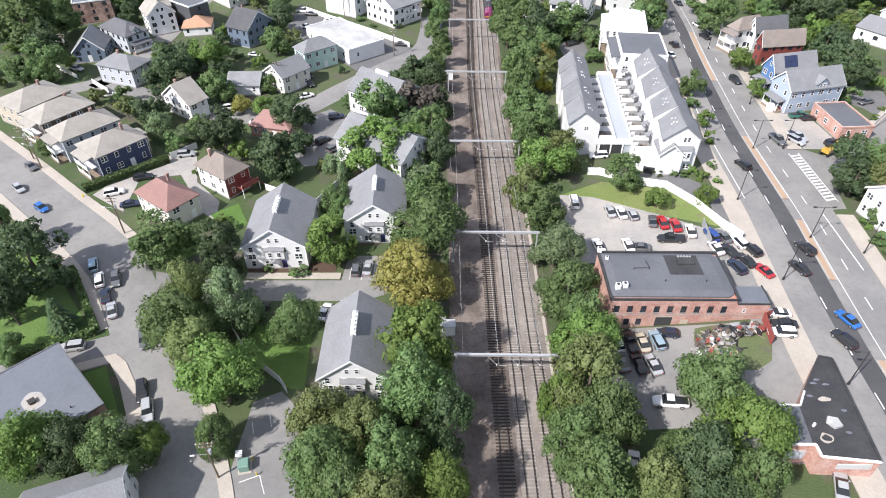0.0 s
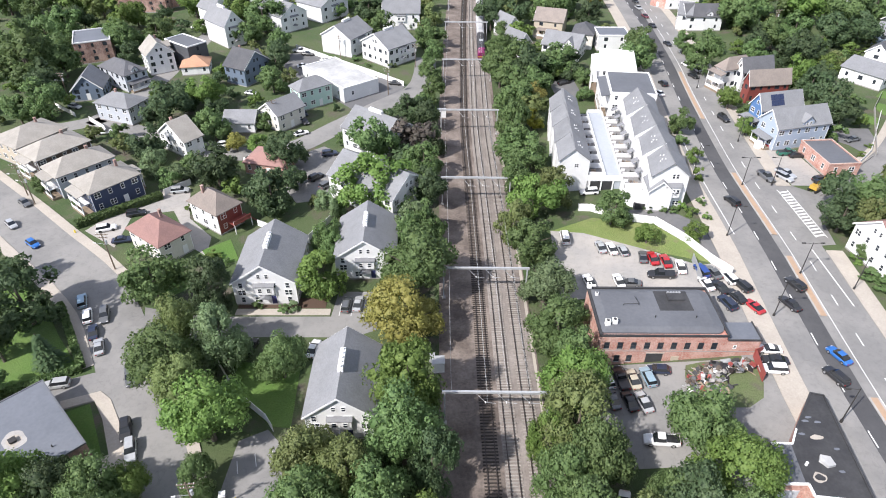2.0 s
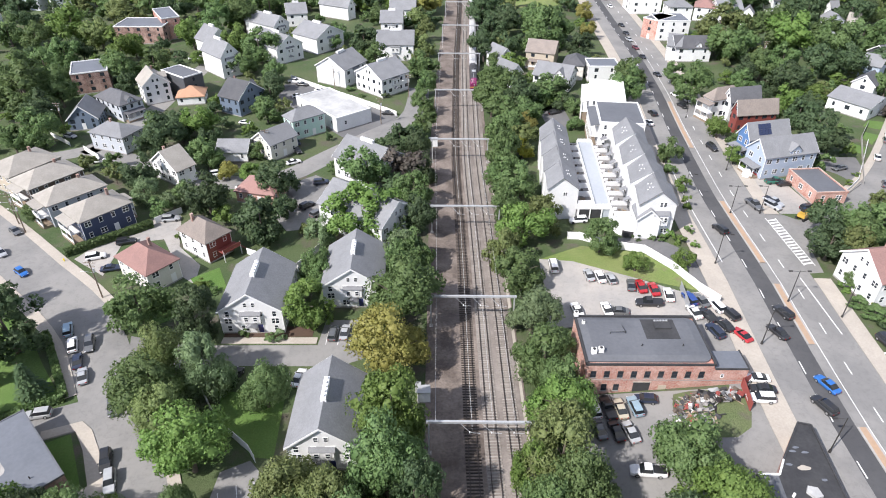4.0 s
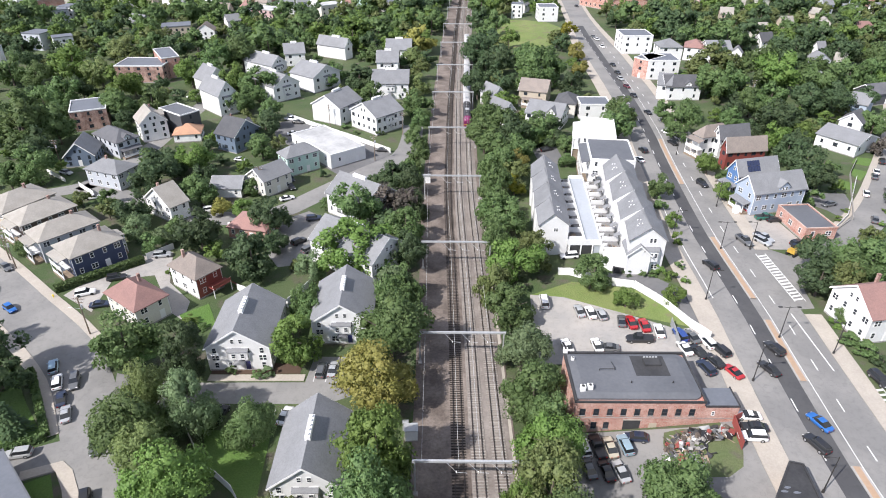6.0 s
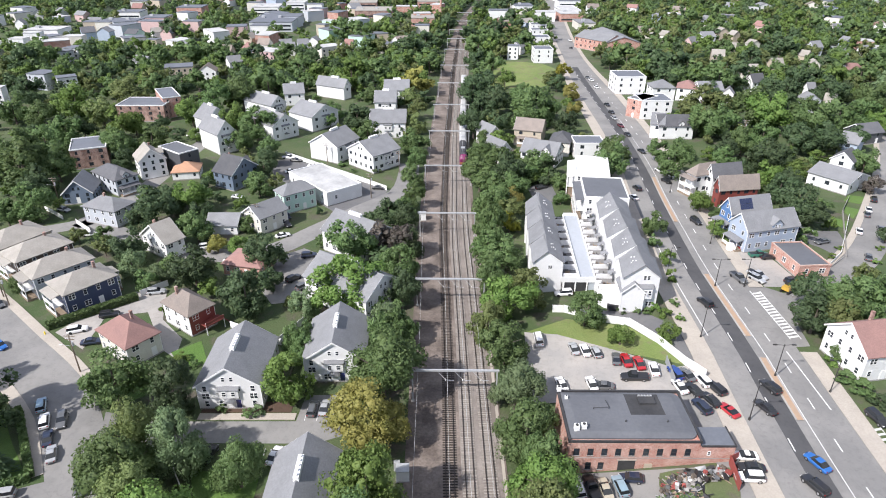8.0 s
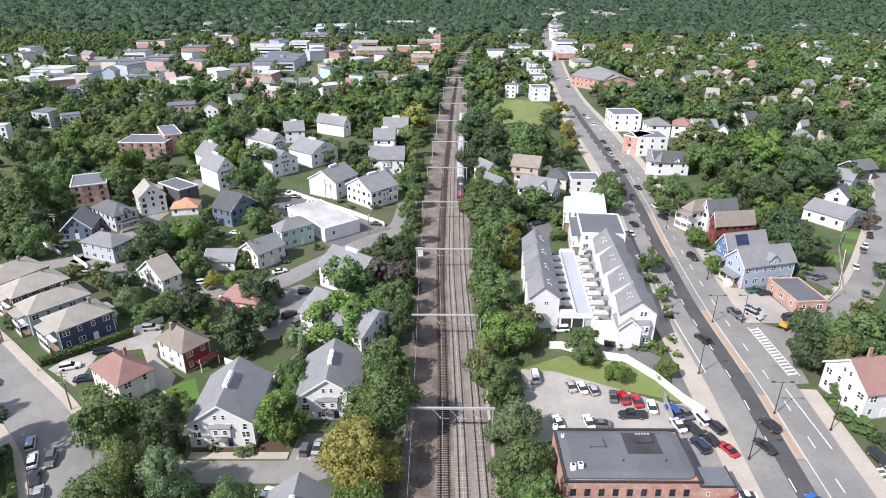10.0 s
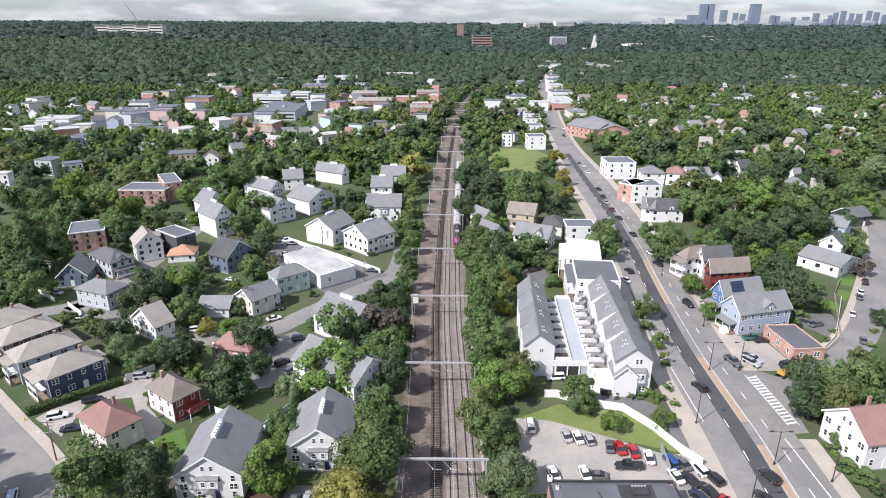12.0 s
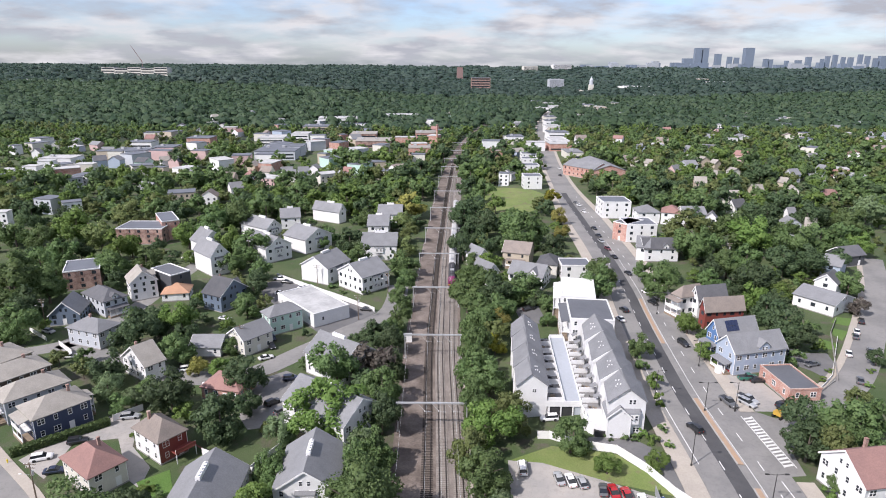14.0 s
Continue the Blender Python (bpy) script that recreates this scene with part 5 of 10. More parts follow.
MID = smooth_line([(-135, 166), (-121, 175.6), (-111, 182), (-107, 197), (-104, 212), (-103, 240), (-100, 290)], 8.0)
ribbon("back_street", MID, -3.6, 3.6, M["asphalt"], 0.05, 0.5, label="narrow grey asphalt back street", category="road")
CROSS = smooth_line([(-112, 183), (-85, 168), (-60, 160), (-46, 163), (-34, 178), (-22, 194), (-11, 208), (-8.5, 222), (-8.5, 240)], 6.0)
ribbon("cross_street", CROSS, -4.0, 4.0, M["asphalt"], 0.05, 0.5, label="grey asphalt street curving towards the railway", category="road")
area("apartment_lot", [(-38, 134), (-29, 136), (-29, 160), (-36, 165), (-44, 158), (-42, 140)], M["asphalt"], 0.045, label="grey asphalt parking lot behind apartment houses", category="parking lot")
area("shop_lot", [(-66, 240), (-58, 246), (-14.5, 211), (-20, 200), (-30, 190), (-60, 225)], M["asphalt_mid"], 0.045, label="asphalt lot round a white commercial building", category="parking lot")
EASTST = smooth_line([(86, 128), (94, 131), (102, 134), (112.5, 144), (122.3, 153), (134.5, 167), (158.3, 199), (178, 227), (203, 269)], 6.0)
ribbon("east_street", EASTST, -4.2, 4.2, M["asphalt"], 0.045, 0.5, label="grey asphalt side street off the avenue", category="road")
ribbon("pavement_east_street", [p for p in EASTST if p.y > 138], -6.2, -4.2, M["concrete"], 0.16, 0.5, label="pale concrete pavement on the side street", category="pavement")
area("repair_yard", [(88.9, 138), (88.9, 158), (97, 160), (99, 143), (95, 138)], M["asphalt_lot"], 0.05, label="worn repair yard beside the avenue", category="parking lot")
area("park_field", [(29, 380), (34, 420), (44, 440), (70, 425), (80, 400), (72, 372), (60, 358), (40, 362)], M["dry_grass"], 0.08, label="open mown playing field", category="field")
area("rail_trench_edge", [(17.6, 30), (18.2, 30), (16.4, 180), (15.8, 180)], M["concrete"], 0.12, 0.5, label="pale gravel edge beside the railway", category="path")

# road markings: dashes, edge lines, crossings
def dashes(name, line, off, gap, length, width, y0, y1):
    top = thing(name, "white painted dashes on the asphalt", "road marking", None, "", "structure")
    pts = [p for p in line if y0 - 12 <= p.y <= y1 + 12]
    run = offset_line(pts, off)
    s, acc = 0.0, 0.0
    me = Mesh().box(-width / 2, width / 2, 0, length, 0, 0.008).data("dash", M["paint_white"])
    for a, b in zip(run, run[1:]):
        seg = (b - a).length
        while s < acc + seg:
            p = a + (b - a) * ((s - acc) / seg)
            if y0 <= p.y <= y1:
                ang = math.degrees(math.atan2(-(b.x - a.x), b.y - a.y))
                part("dash", me, None, top, at=pose(p.x, p.y, land(p.x, p.y) + 0.062, 0, 0, ang))
            s += gap
        acc += seg
    return top


dashes("lane_dashes_west", AVENUE, -4.25, 11.0, 3.2, 0.22, 20, 400)
dashes("lane_dashes_east", AVENUE, 4.1, 11.0, 3.2, 0.22, 20, 400)
ribbon("edge_line_west", [p for p in AVENUE if 112 <= p.y <= 175], -9.2, -9.0, M["paint_white"], 0.06, 0.05, label="white edge line on the avenue", category="road marking")
ribbon("edge_line_median", [p for p in AVENUE if p.y < 300], 1.05, 1.2, M["paint_white"], 0.06, 0.05, label="white line beside the median", category="road marking")
ribbon("edge_line_east", smooth_line([(81.1, 92), (81.4, 110.5)]), -0.12, 0.12, M["paint_white"], 0.06, 0.05, label="white edge line of a turning lane", category="road marking")


def crossing(x, y, turn, n, pitch, bar, wide):
    top = thing("crossing", "white painted zebra crossing with side lines", "road marking", pose(x, y, land(x, y) + 0.062, 0, 0, turn), "crossings", "structure")
    for i in range(n):
        yy = i * pitch
        part("stripe", Mesh().hexa([(-bar / 2, yy, 0), (bar / 2, yy + 0.5, 0), (bar / 2, yy + 0.5 + wide, 0), (-bar / 2, yy + wide, 0)], [(-bar / 2, yy, 0.008), (bar / 2, yy + 0.5, 0.008), (bar / 2, yy + 0.5 + wide, 0.008), (-bar / 2, yy + wide, 0.008)]), M["paint_white"], top)
    for sx in (-1, 1):
        part("side_line", Mesh().box(sx * (bar / 2 + 0.15) - 0.1, sx * (bar / 2 + 0.15) + 0.1, -0.3, n * pitch + 0.4, 0, 0.007), M["paint_white"], top)
    return top


crossing(85.7, 115.4, 0.7, 16, 1.25, 2.2, 0.62)
crossing(85.6, 70, -2, 14, 1.25, 2.6, 0.5)

# ---- railway ----
def rail_line(name, off, zoff):
    t = thing(name, "pair of brown steel rails on sleepers", "railway track", None, "tracks", "structure")
    line = offset_line(TRACK, off)
    for s in (-0.75, 0.75):
        ribbon("rail", line, s - 0.07, s + 0.07, M["rail"], zoff + 0.16, 0.17, parent=t)
    return t, line


def sleepers(track, line, material, up, near0, near1, length=2.6):
    me = Mesh().hexa([(-length / 2, -0.12, 0), (length / 2, -0.12, 0), (length / 2, 0.12, 0), (-length / 2, 0.12, 0)], [(-length / 2, -0.1, 0.14), (length / 2, -0.1, 0.14), (length / 2, 0.1, 0.14), (-length / 2, 0.1, 0.14)]).data("sleeper", material)
    rest = Mesh()
    rng = random.Random(len(line))
    acc, s = 0.0, 0.0
    for a, b in zip(line, line[1:]):
        seg = (b - a).length
        ang = math.atan2(-(b.x - a.x), b.y - a.y)
        while s < acc + seg:
            p = a + (b - a) * ((s - acc) / seg)
            yaw = ang + rng.uniform(-0.02, 0.02)
            z = land(p.x, p.y) + up + rng.uniform(-0.02, 0.01)
            if near0 <= p.y < near1:
                part("sleeper", me, None, track, at=Matrix.Translation((p.x, p.y, z)) @ Matrix.Rotation(yaw, 4, "Z"))
            elif -20 < p.y < 560:
                q = Matrix.Translation((p.x, p.y, z)) @ Matrix.Rotation(yaw, 4, "Z")
                rest.hexa([q @ Vector((x, y, 0)) for x, y in ((-length / 2, -0.12), (length / 2, -0.12), (length / 2, 0.12), (-length / 2, 0.12))], [q @ Vector((x, y, 0.14)) for x, y in ((-length / 2, -0.1), (length / 2, -0.1), (length / 2, 0.1), (-length / 2, 0.1))])
            s += 0.62
        acc += seg
    tagged(part("sleepers", rest, material, track), "", "", "", "stuff")


for nm, off, mat, up in (("track_west", 0.0, "sleeper_dark", 0.09), ("track_middle", 3.45, "sleeper_pale", 0.13), ("track_east", 7.1, "sleeper_pale", 0.13)):
    t, line = rail_line(nm, off, up - 0.02 + 0.13)
    sleepers(t, line, M[mat], up, 44, 104)


def track_at(y):
    for a, b in zip(TRACK, TRACK[1:]):
        if a.y <= y <= b.y:
            return a.x + (b.x - a.x) * (y - a.y) / (b.y - a.y)
    return TRACK[-1].x


def portal(y, left, right):
    """A catenary portal: two columns, a lattice beam, drop arms over the tracks."""
    x0 = track_at(y)
    a, b = x0 + left, x0 + right
    z = land(x0, y) + 0.1
    top = thing("catenary_portal", "grey steel catenary portal spanning the railway", "catenary portal", pose(x0, y, z), "catenary portals")
    for x in (left, right):
        part("column", Mesh().box(x - 0.13, x + 0.13, -0.13, 0.13, -0.3, 8.1), M["steel"], top)
        part("footing", Mesh().box(x - 0.4, x + 0.4, -0.4, 0.4, -0.3, 0.25), M["stone"], top)
    part("beam", Mesh().box(left - 0.4, right + 0.4, -0.2, 0.2, 7.75, 8.15), M["steel"], top)
    for tx in (0.0, 3.45, 7.1):
        arm = part("drop_arm", Mesh().tube((tx - 2.4, 0, 7.8), (tx - 0.6, -0.4, 5.9), 0.05, 0.05, 5), M["steel"], top)
        part("registration_arm", Mesh().tube((tx - 0.8, -0.4, 5.9), (tx + 1.0, -0.4, 5.75), 0.04, 0.04, 5), M["steel"], top)
        part("insulator", Mesh().tube((tx - 0.7, -0.42, 5.8), (tx - 0.7, -0.42, 6.15), 0.09, 0.09, 6), M["trim"], top)
    return top


PORTALS = (66, 97.9, 133.8, 173.7, 216, 259, 303, 350, 399, 455, 501, 547, 600, 660)
for y in PORTALS:
    portal(y, -7.3, 9.6)


def wire_run(name, xoff, z, y0, y1, material, r=0.02, sag=0.0, word="thin overhead wire along the railway"):
    ys = [y for y in PORTALS if y0 <= y <= y1]
    pts = []
    for a, b in zip(ys, ys[1:]):
        for k in range(4):
            y = a + (b - a) * k / 4
            x = track_at(y) + xoff
            pts.append((x, y, land(x, y) + z - sag * 4 * (k / 4) * (1 - k / 4)))
    m = Mesh().path(pts, r)
    ob = part(name, m, material)
    return tagged(ob, word, "wire", "railway wires")


for tx in (0.0, 3.45, 7.1):
    wire_run("contact_wire", tx - 0.3, 5.7, 60, 560, M["wire"], 0.016)
    wire_run("messenger_wire", tx - 0.3, 7.0, 60, 560, M["wire"], 0.02, 0.8)
wire_run("feeder_wire", -6.2, 7.6, 60, 560, M["wire"], 0.022, 0.5)


def signal_box(x, y):
    z = land(x, y)
    top = thing("signal_cabinet", "pale grey trackside signal cabinet with a smaller box", "equipment cabinet", pose(x, y, z, 0, 0, 3), "trackside cabinets")
    part("cabinet", Mesh().box(-1.1, 1.1, -0.9, 0.9, 0.2, 2.5), M["trim"], top)
    part("cap", Mesh().box(-1.2, 1.2, -1.0, 1.0, 2.5, 2.62), M["steel"], top)
    part("plinth", Mesh().box(-1.2, 1.2, -1.0, 1.0, -0.3, 0.2), M["stone"], top)
    part("side_box", Mesh().box(-1.6, -0.5, 1.6, 2.4, -0.2, 2.0), M["steel"], top)


signal_box(-1.2, 186)
signal_box(-0.6, 78)


def train():
    """A locomotive at the near end and five coaches ahead of it on the east track."""
    prof = [(-1.5, 0.55), (1.5, 0.55), (1.56, 1.2), (1.56, 3.4), (1.25, 4.2), (0.6, 4.55), (-0.6, 4.55), (-1.25, 4.2), (-1.56, 3.4), (-1.56, 1.2)]

    def place(y):
        x = track_at(y) + 7.1
        a = math.degrees(math.atan2(-(track_at(y + 8) - track_at(y - 8)), 16))
        return pose(x, y, land(x, y) + 0.40, 0, 0, a)

    def bogies(t, d):
        for s in (-d, d):
            bg = part("bogie", Mesh().box(-1.2, 1.2, s - 1.4, s + 1.4, 0.25, 0.62), M["loco_dark"], t)
            for k in (-0.9, 0.9):
                part("wheelset", Mesh().tube((-0.85, s + k, 0.36), (0.85, s + k, 0.36), 0.42, 0.42, 12), M["rail"], bg)
    y = 236.0
    t = thing("locomotive", "dark locomotive with a purple and yellow end", "locomotive", place(y + 10))
    ring = lambda yy, k=1.0, h=1.0: [(x * k, yy, 0.55 + (z - 0.55) * h) for x, z in prof]
    part("body", Mesh().loft([ring(-8.0), ring(10.0)]), M["loco_dark"], t)
    part("nose", Mesh().loft([ring(-10.0, 0.90, 0.62), ring(-9.6, 0.98, 0.70), ring(-8.7, 1.0, 0.96), ring(-8.0, 1.01, 1.0)]), M["loco_purple"], t, "purple cab end")
    part("windscreen", Mesh().hexa([(-1.1, -9.52, 3.25), (1.1, -9.52, 3.25), (1.1, -9.2, 3.2), (-1.1, -9.2, 3.2)], [(-1.1, -8.92, 4.1), (1.1, -8.92, 4.1), (1.1, -8.6, 4.0), (-1.1, -8.6, 4.0)]), M["car_glass"], t)
    part("stripe", Mesh().box(-1.45, 1.45, -10.06, -9.9, 1.3, 1.65), M["car_yellow"], t, "yellow warning stripe")
    for k in (-4.0, 0.0, 3.6, 6.8):
        part("roof_vent", Mesh().box(-0.8, 0.8, k - 1.0, k + 1.0, 4.45, 4.75), M["steel"] if k == 0 else M["loco_dark"], t)
    part("pilot", Mesh().box(-1.4, 1.4, -10.0, -9.5, 0.15, 0.56), M["loco_dark"], t)
    bogies(t, 6.2)
    y += 20.6
    first = None
    for i in range(5):
        if first is None:
            c = thing("coach", "silver grey passenger coach with a dulled pale roof", "railway coach", place(y + 12.9), "train coaches")
            lower = [(-1.5, 0.55), (1.5, 0.55), (1.56, 1.2), (1.56, 3.5), (-1.56, 3.5), (-1.56, 1.2)]
            part("body", Mesh().loft([[(x, e, z) for x, z in lower] for e in (-12.6, 12.6)]), M["coach_side"], c)
            roof = [(-1.58, 3.5), (1.58, 3.5), (1.45, 4.1), (0.8, 4.55), (-0.8, 4.55), (-1.45, 4.1)]
            part("roof", Mesh().loft([[(x, e, z) for x, z in roof] for e in (-12.6, 12.6)]), M["coach_roof"], c)
            for e in (-12.8, 12.8):
                part("gangway", Mesh().box(-0.6, 0.6, e - 0.2, e + 0.2, 0.9, 3.6), M["loco_dark"], c)
            for s in (-1, 1):
                for k in range(9):
                    yy = -9.6 + 2.4 * k
                    part("window", Mesh().box(s * 1.56 - 0.02, s * 1.56 + 0.02, yy - 0.8, yy + 0.8, 2.1, 2.9), M["car_glass"], c)
                part("stripe", Mesh().box(s * 1.565 - 0.02, s * 1.565 + 0.02, -12.3, 12.3, 1.5, 1.75), M["loco_purple"], c, "purple side stripe")
            for k in (-8, 8):
                part("roof_unit", Mesh().box(-0.7, 0.7, k - 1.6, k + 1.6, 4.5, 4.68), M["steel"], c)
            bogies(c, 8.8)
            first = c
        else:
            copy_thing(first, place(y + 12.9))
        y += 25.9


train()

# ---- brick building with a black roof ----
def slab_roof(pts, z0, z1):
    return Mesh().prism(pts, z0, z1)


def dark_window(parent, m):
    """A deep brick opening: dark sash, glass, stone sill."""
    if "dark_window" not in SHARED:
        f = grid_frame((-0.5, -0.43, 0.43, 0.5), (-0.8, -0.73, -0.03, 0.03, 0.73, 0.8), {(1, 1), (1, 3)}, -0.03, 0.04)
        SHARED["dark_window"] = (f.data("sash", M["pole_dark"]), Mesh().box(-0.45, 0.45, -0.015, 0.03, -0.75, 0.75).data("pane", M["glass"]), Mesh().box(-0.6, 0.6, -0.12, 0.03, -0.93, -0.8).data("sill", M["stone"]))
    a, b, c = SHARED["dark_window"]
    w = part("window", a, None, parent, at=m)
    part("pane", b, None, w)
    part("sill", c, None, w)


def brick_building():
    # plan axes: front wall runs from (28, 78.4) to (54.6, 75.2)
    ang = 0.4
    z = -3.0
    top = thing("brick_building", "two-storey red brick commercial building with a black membrane roof", "building", pose(28.0, 78.7, z, 0, 0, ang))
    W, D, H = 22.6, 12.7, 7.4
    part("wall", Mesh().box(0, W, 0, D, -1.5, H), M["brick"], top)
    part("wall", Mesh().box(W, 28.8, 0.0, 4.7, -1.5, 6.3), M["brick"], top, "lower brick side wing")
    # dark low-pitched membrane with rounded east corners
    pts = [(0.4, 0.5)] + [(W - 1.8 + 1.6 * math.sin(k * math.pi / 10), 2.1 - 1.6 * math.cos(k * math.pi / 10)) for k in range(6)] + [(W - 1.8 + 1.6 * math.cos(k * math.pi / 10), D - 2.1 + 1.6 * math.sin(k * math.pi / 10)) for k in range(6)] + [(0.4, D - 0.5)]
    part("roof", Mesh().prism(pts, H - 0.02, H + 0.35), M["membrane"], top)
    m = Mesh()
    n = len(pts)
    cx, cy = W / 2 - 1, D / 2
    inner = [(cx + (x - cx) * 0.86, cy + (y - cy) * 0.8) for x, y in pts]
    m.loft([[(x, y, H + 0.352) for x, y in pts], [(x, y, H + 0.75) for x, y in inner]])
    part("roof_crown", m, M["membrane"], top)
    part("roof_patch", Mesh().box(12.0, 18.2, 5.8, 11.2, H + 0.72, H + 0.775), M["tar"], top, "newer black roof patch")
    sk = part("skylight", Mesh().box(14.2, 17.2, 8.4, 10.2, H + 0.77, H + 1.15), M["tar"], top)
    for k in range(5):
        part("skylight_vent", Mesh().box(14.4 + 0.55 * k, 14.75 + 0.55 * k, 10.25, 10.55, H + 0.9, H + 1.3), M["steel"], sk)
    part("parapet", Mesh().box(-0.1, W + 0.1, D - 0.35, D + 0.05, H, H + 0.55), M["tar"], top)
    part("parapet", Mesh().box(-0.1, 0.3, 0, D - 0.36, H, H + 0.5), M["tar"], top)
    part("parapet", Mesh().box(W - 0.1, W + 0.25, -0.02, D + 0.05, H - 0.3, H + 0.3), M["tar"], top)
    part("wing_roof", Mesh().box(W + 0.26, 28.7, 0.1, 4.6, 6.3, 6.42), M["membrane_grey"], top)
    part("coping", Mesh().box(W + 0.26, 28.9, -0.08, 0.1, 6.25, 6.6).box(28.7, 28.9, 0.1, 4.78, 6.25, 6.6), M["tar"], top)
    part("coping", Mesh().box(-0.1, W, -0.06, 0.2, H - 0.25, H + 0.18), M["tar"], top)
    for i in range(11):
        x = 1.5 + i * 2.4 if i < 9 else 24.4
        if i < 9:
            dark_window(top, pose(x, 0, 5.0))
        elif i == 9:
            add_window(top, pose(x, 0, 4.8), 0.6, 0.9)
    for x in (1.6, 3.8, 6.0):
        dark_window(top, pose(x, 0, 1.75))
    # flat black panel on the wall in place of the doorway's inner shade
    part("garage_opening", Mesh().box(9.0, 12.0, -0.03, 0.05, -0.3, 3.0), M["tar"], top, "black panel for the shade in a garage doorway")
    part("lintel", Mesh().box(8.8, 12.2, -0.06, 0.05, 3.0, 3.25), M["concrete"], top)
    part("door", Mesh().box(13.6, 15.0, -0.05, 0.04, -0.3, 2.3), M["tan"], top)
    part("band", Mesh().box(0, 28.8, -0.04, 0.02, 3.55, 3.7), M["stone"], top, "worn stone string course")
    for x, y, s in ((1.6, 2.2, 1.0), (2.9, 2.5, 1.0), (1.2, 10.2, 0.6), (0.2, 12.4, 0.9)):
        u = part("roof_unit", Mesh().box(x - 0.45 * s, x + 0.45 * s, y - 0.4 * s, y + 0.4 * s, H + 0.6, H + 0.6 + 1.1 * s), M["trim"], top, "white rooftop air unit")
        part("fan_grille", Mesh().tube((x, y, H + 0.6 + 1.1 * s), (x, y, H + 0.66 + 1.1 * s), 0.3 * s, 0.3 * s, 10), M["pole_dark"], u)
    fr = Mesh().tube((5.6, 7.2, H + 1.15), (8.4, 7.3, H + 1.15), 0.05, 0.05, 5).tube((8.4, 7.3, H + 0.7), (8.4, 7.3, H + 1.2), 0.06, 0.06, 5).tube((5.6, 7.2, H + 0.7), (5.6, 7.2, H + 1.2), 0.06, 0.06, 5).tube((8.4, 7.3, H + 1.15), (8.1, 9.2, H + 1.15), 0.05, 0.05, 5)
    part("pipe_frame", fr, M["pole_dark"], top)
    for x in (18.0, 10.6):
        part("vent_pipe", Mesh().tube((x, 4, H + 0.6), (x, 4, H + 1.2), 0.09, 0.09, 7), M["pole_dark"], top)


brick_building()


def black_roof_building():
    top = thing("corner_shop", "wedge-shaped brick shop with a patched black tar roof", "building", pose(0, 0, land(56, 56)))
    plan = [(47.8, 50.3), (51.8, 50.3), (51.8, 48.4), (59.7, 47.6), (61.4, 66.2), (59.5, 66.7), (54.1, 59.6), (52.4, 57.0), (49.2, 57.0)]
    part("wall", Mesh().prism(plan, -1.5, 4.0), M["brick"], top)
    c = (55.0, 55.5)
    part("roof", Mesh().prism([(c[0] + (x - c[0]) * 0.985, c[1] + (y - c[1]) * 0.985) for x, y in plan], 4.0, 4.12), M["tar"], top)
    for i, (p, q) in enumerate(zip(plan, plan[1:] + plan[:1])):
        d = Vector((q[0] - p[0], q[1] - p[1])).normalized()
        nn = Vector((d.y, -d.x))
        a, b, e, f = Vector(p) + nn * 0.12, Vector(q) + nn * 0.12, Vector(q) - nn * 0.15, Vector(p) - nn * 0.15
        part("parapet", Mesh().prism([tuple(a), tuple(b), tuple(e), tuple(f)], 4.02 if i in (0, 1, 2, 6, 7) else 3.7, 4.34 if i in (0, 1, 2, 6, 7) else 4.3), M["trim"] if i in (0, 1, 2, 6, 7) else M["tar"], top)
    blot = lambda cx, cy, rx, ry, seed: [(cx + rx * math.cos(k * 0.4488) * (1 + 0.16 * math.sin(k * 0.8976 + seed)), cy + ry * math.sin(k * 0.4488) * (1 + 0.16 * math.cos(k * 1.3464 + seed))) for k in range(14)]
    part("wing_roof", Mesh().prism([(48.1, 50.6), (51.5, 50.6), (52.2, 56.8), (49.4, 56.8)], 4.121, 4.14), M["membrane"], top, "greyer membrane on the side wing")
    part("roof_hatch", Mesh().prism([(54.9, 54.0), (55.7, 52.9), (56.9, 53.2), (56.7, 54.6), (55.4, 54.9)], 4.12, 4.6), M["membrane_white"], top, "pale boxed roof hatch")
    part("roof_patch", Mesh().prism(blot(53.9, 51.4, 0.95, 0.85, 0.4), 4.12, 4.145), M["concrete"], top, "pale dried rim of a puddle")
    part("roof_patch", Mesh().prism(blot(53.9, 51.4, 0.65, 0.55, 1.9), 4.146, 4.155), M["tar"], top, "dark puddle on the roof")
    part("roof_patch", Mesh().prism(blot(56.6, 58.2, 0.9, 0.45, 1.2), 4.12, 4.14), M["concrete"], top, "pale worn roof patch")
    for cx, cy, q in ((57.0, 61.9, 0.0), (58.0, 61.0, 1.1), (56.2, 61.2, 2.0), (54.6, 58.8, 3.0), (57.5, 52.4, 4.0), (58.6, 56.2, 5.0)):
        part("roof_patch", Mesh().prism(blot(cx, cy, 0.5, 0.22, q), 4.12, 4.132), M["membrane_grey"], top, "scuffed pale roof patch")
    part("vent_pipe", Mesh().tube((52.8, 53.4, 4.1), (52.8, 53.4, 4.8), 0.2, 0.2, 8), M["trim"], top)
    part("shop_sign", Mesh().box(54.0, 58.8, 47.55, 47.75, 2.4, 3.5), M["membrane_white"], top, "blank white sign board with plain bars")
    part("mural", Mesh().box(48.2, 51.0, 50.18, 50.32, 0.6, 2.6), M["lightgrey"], top, "grey painted roller shutter")


black_roof_building()

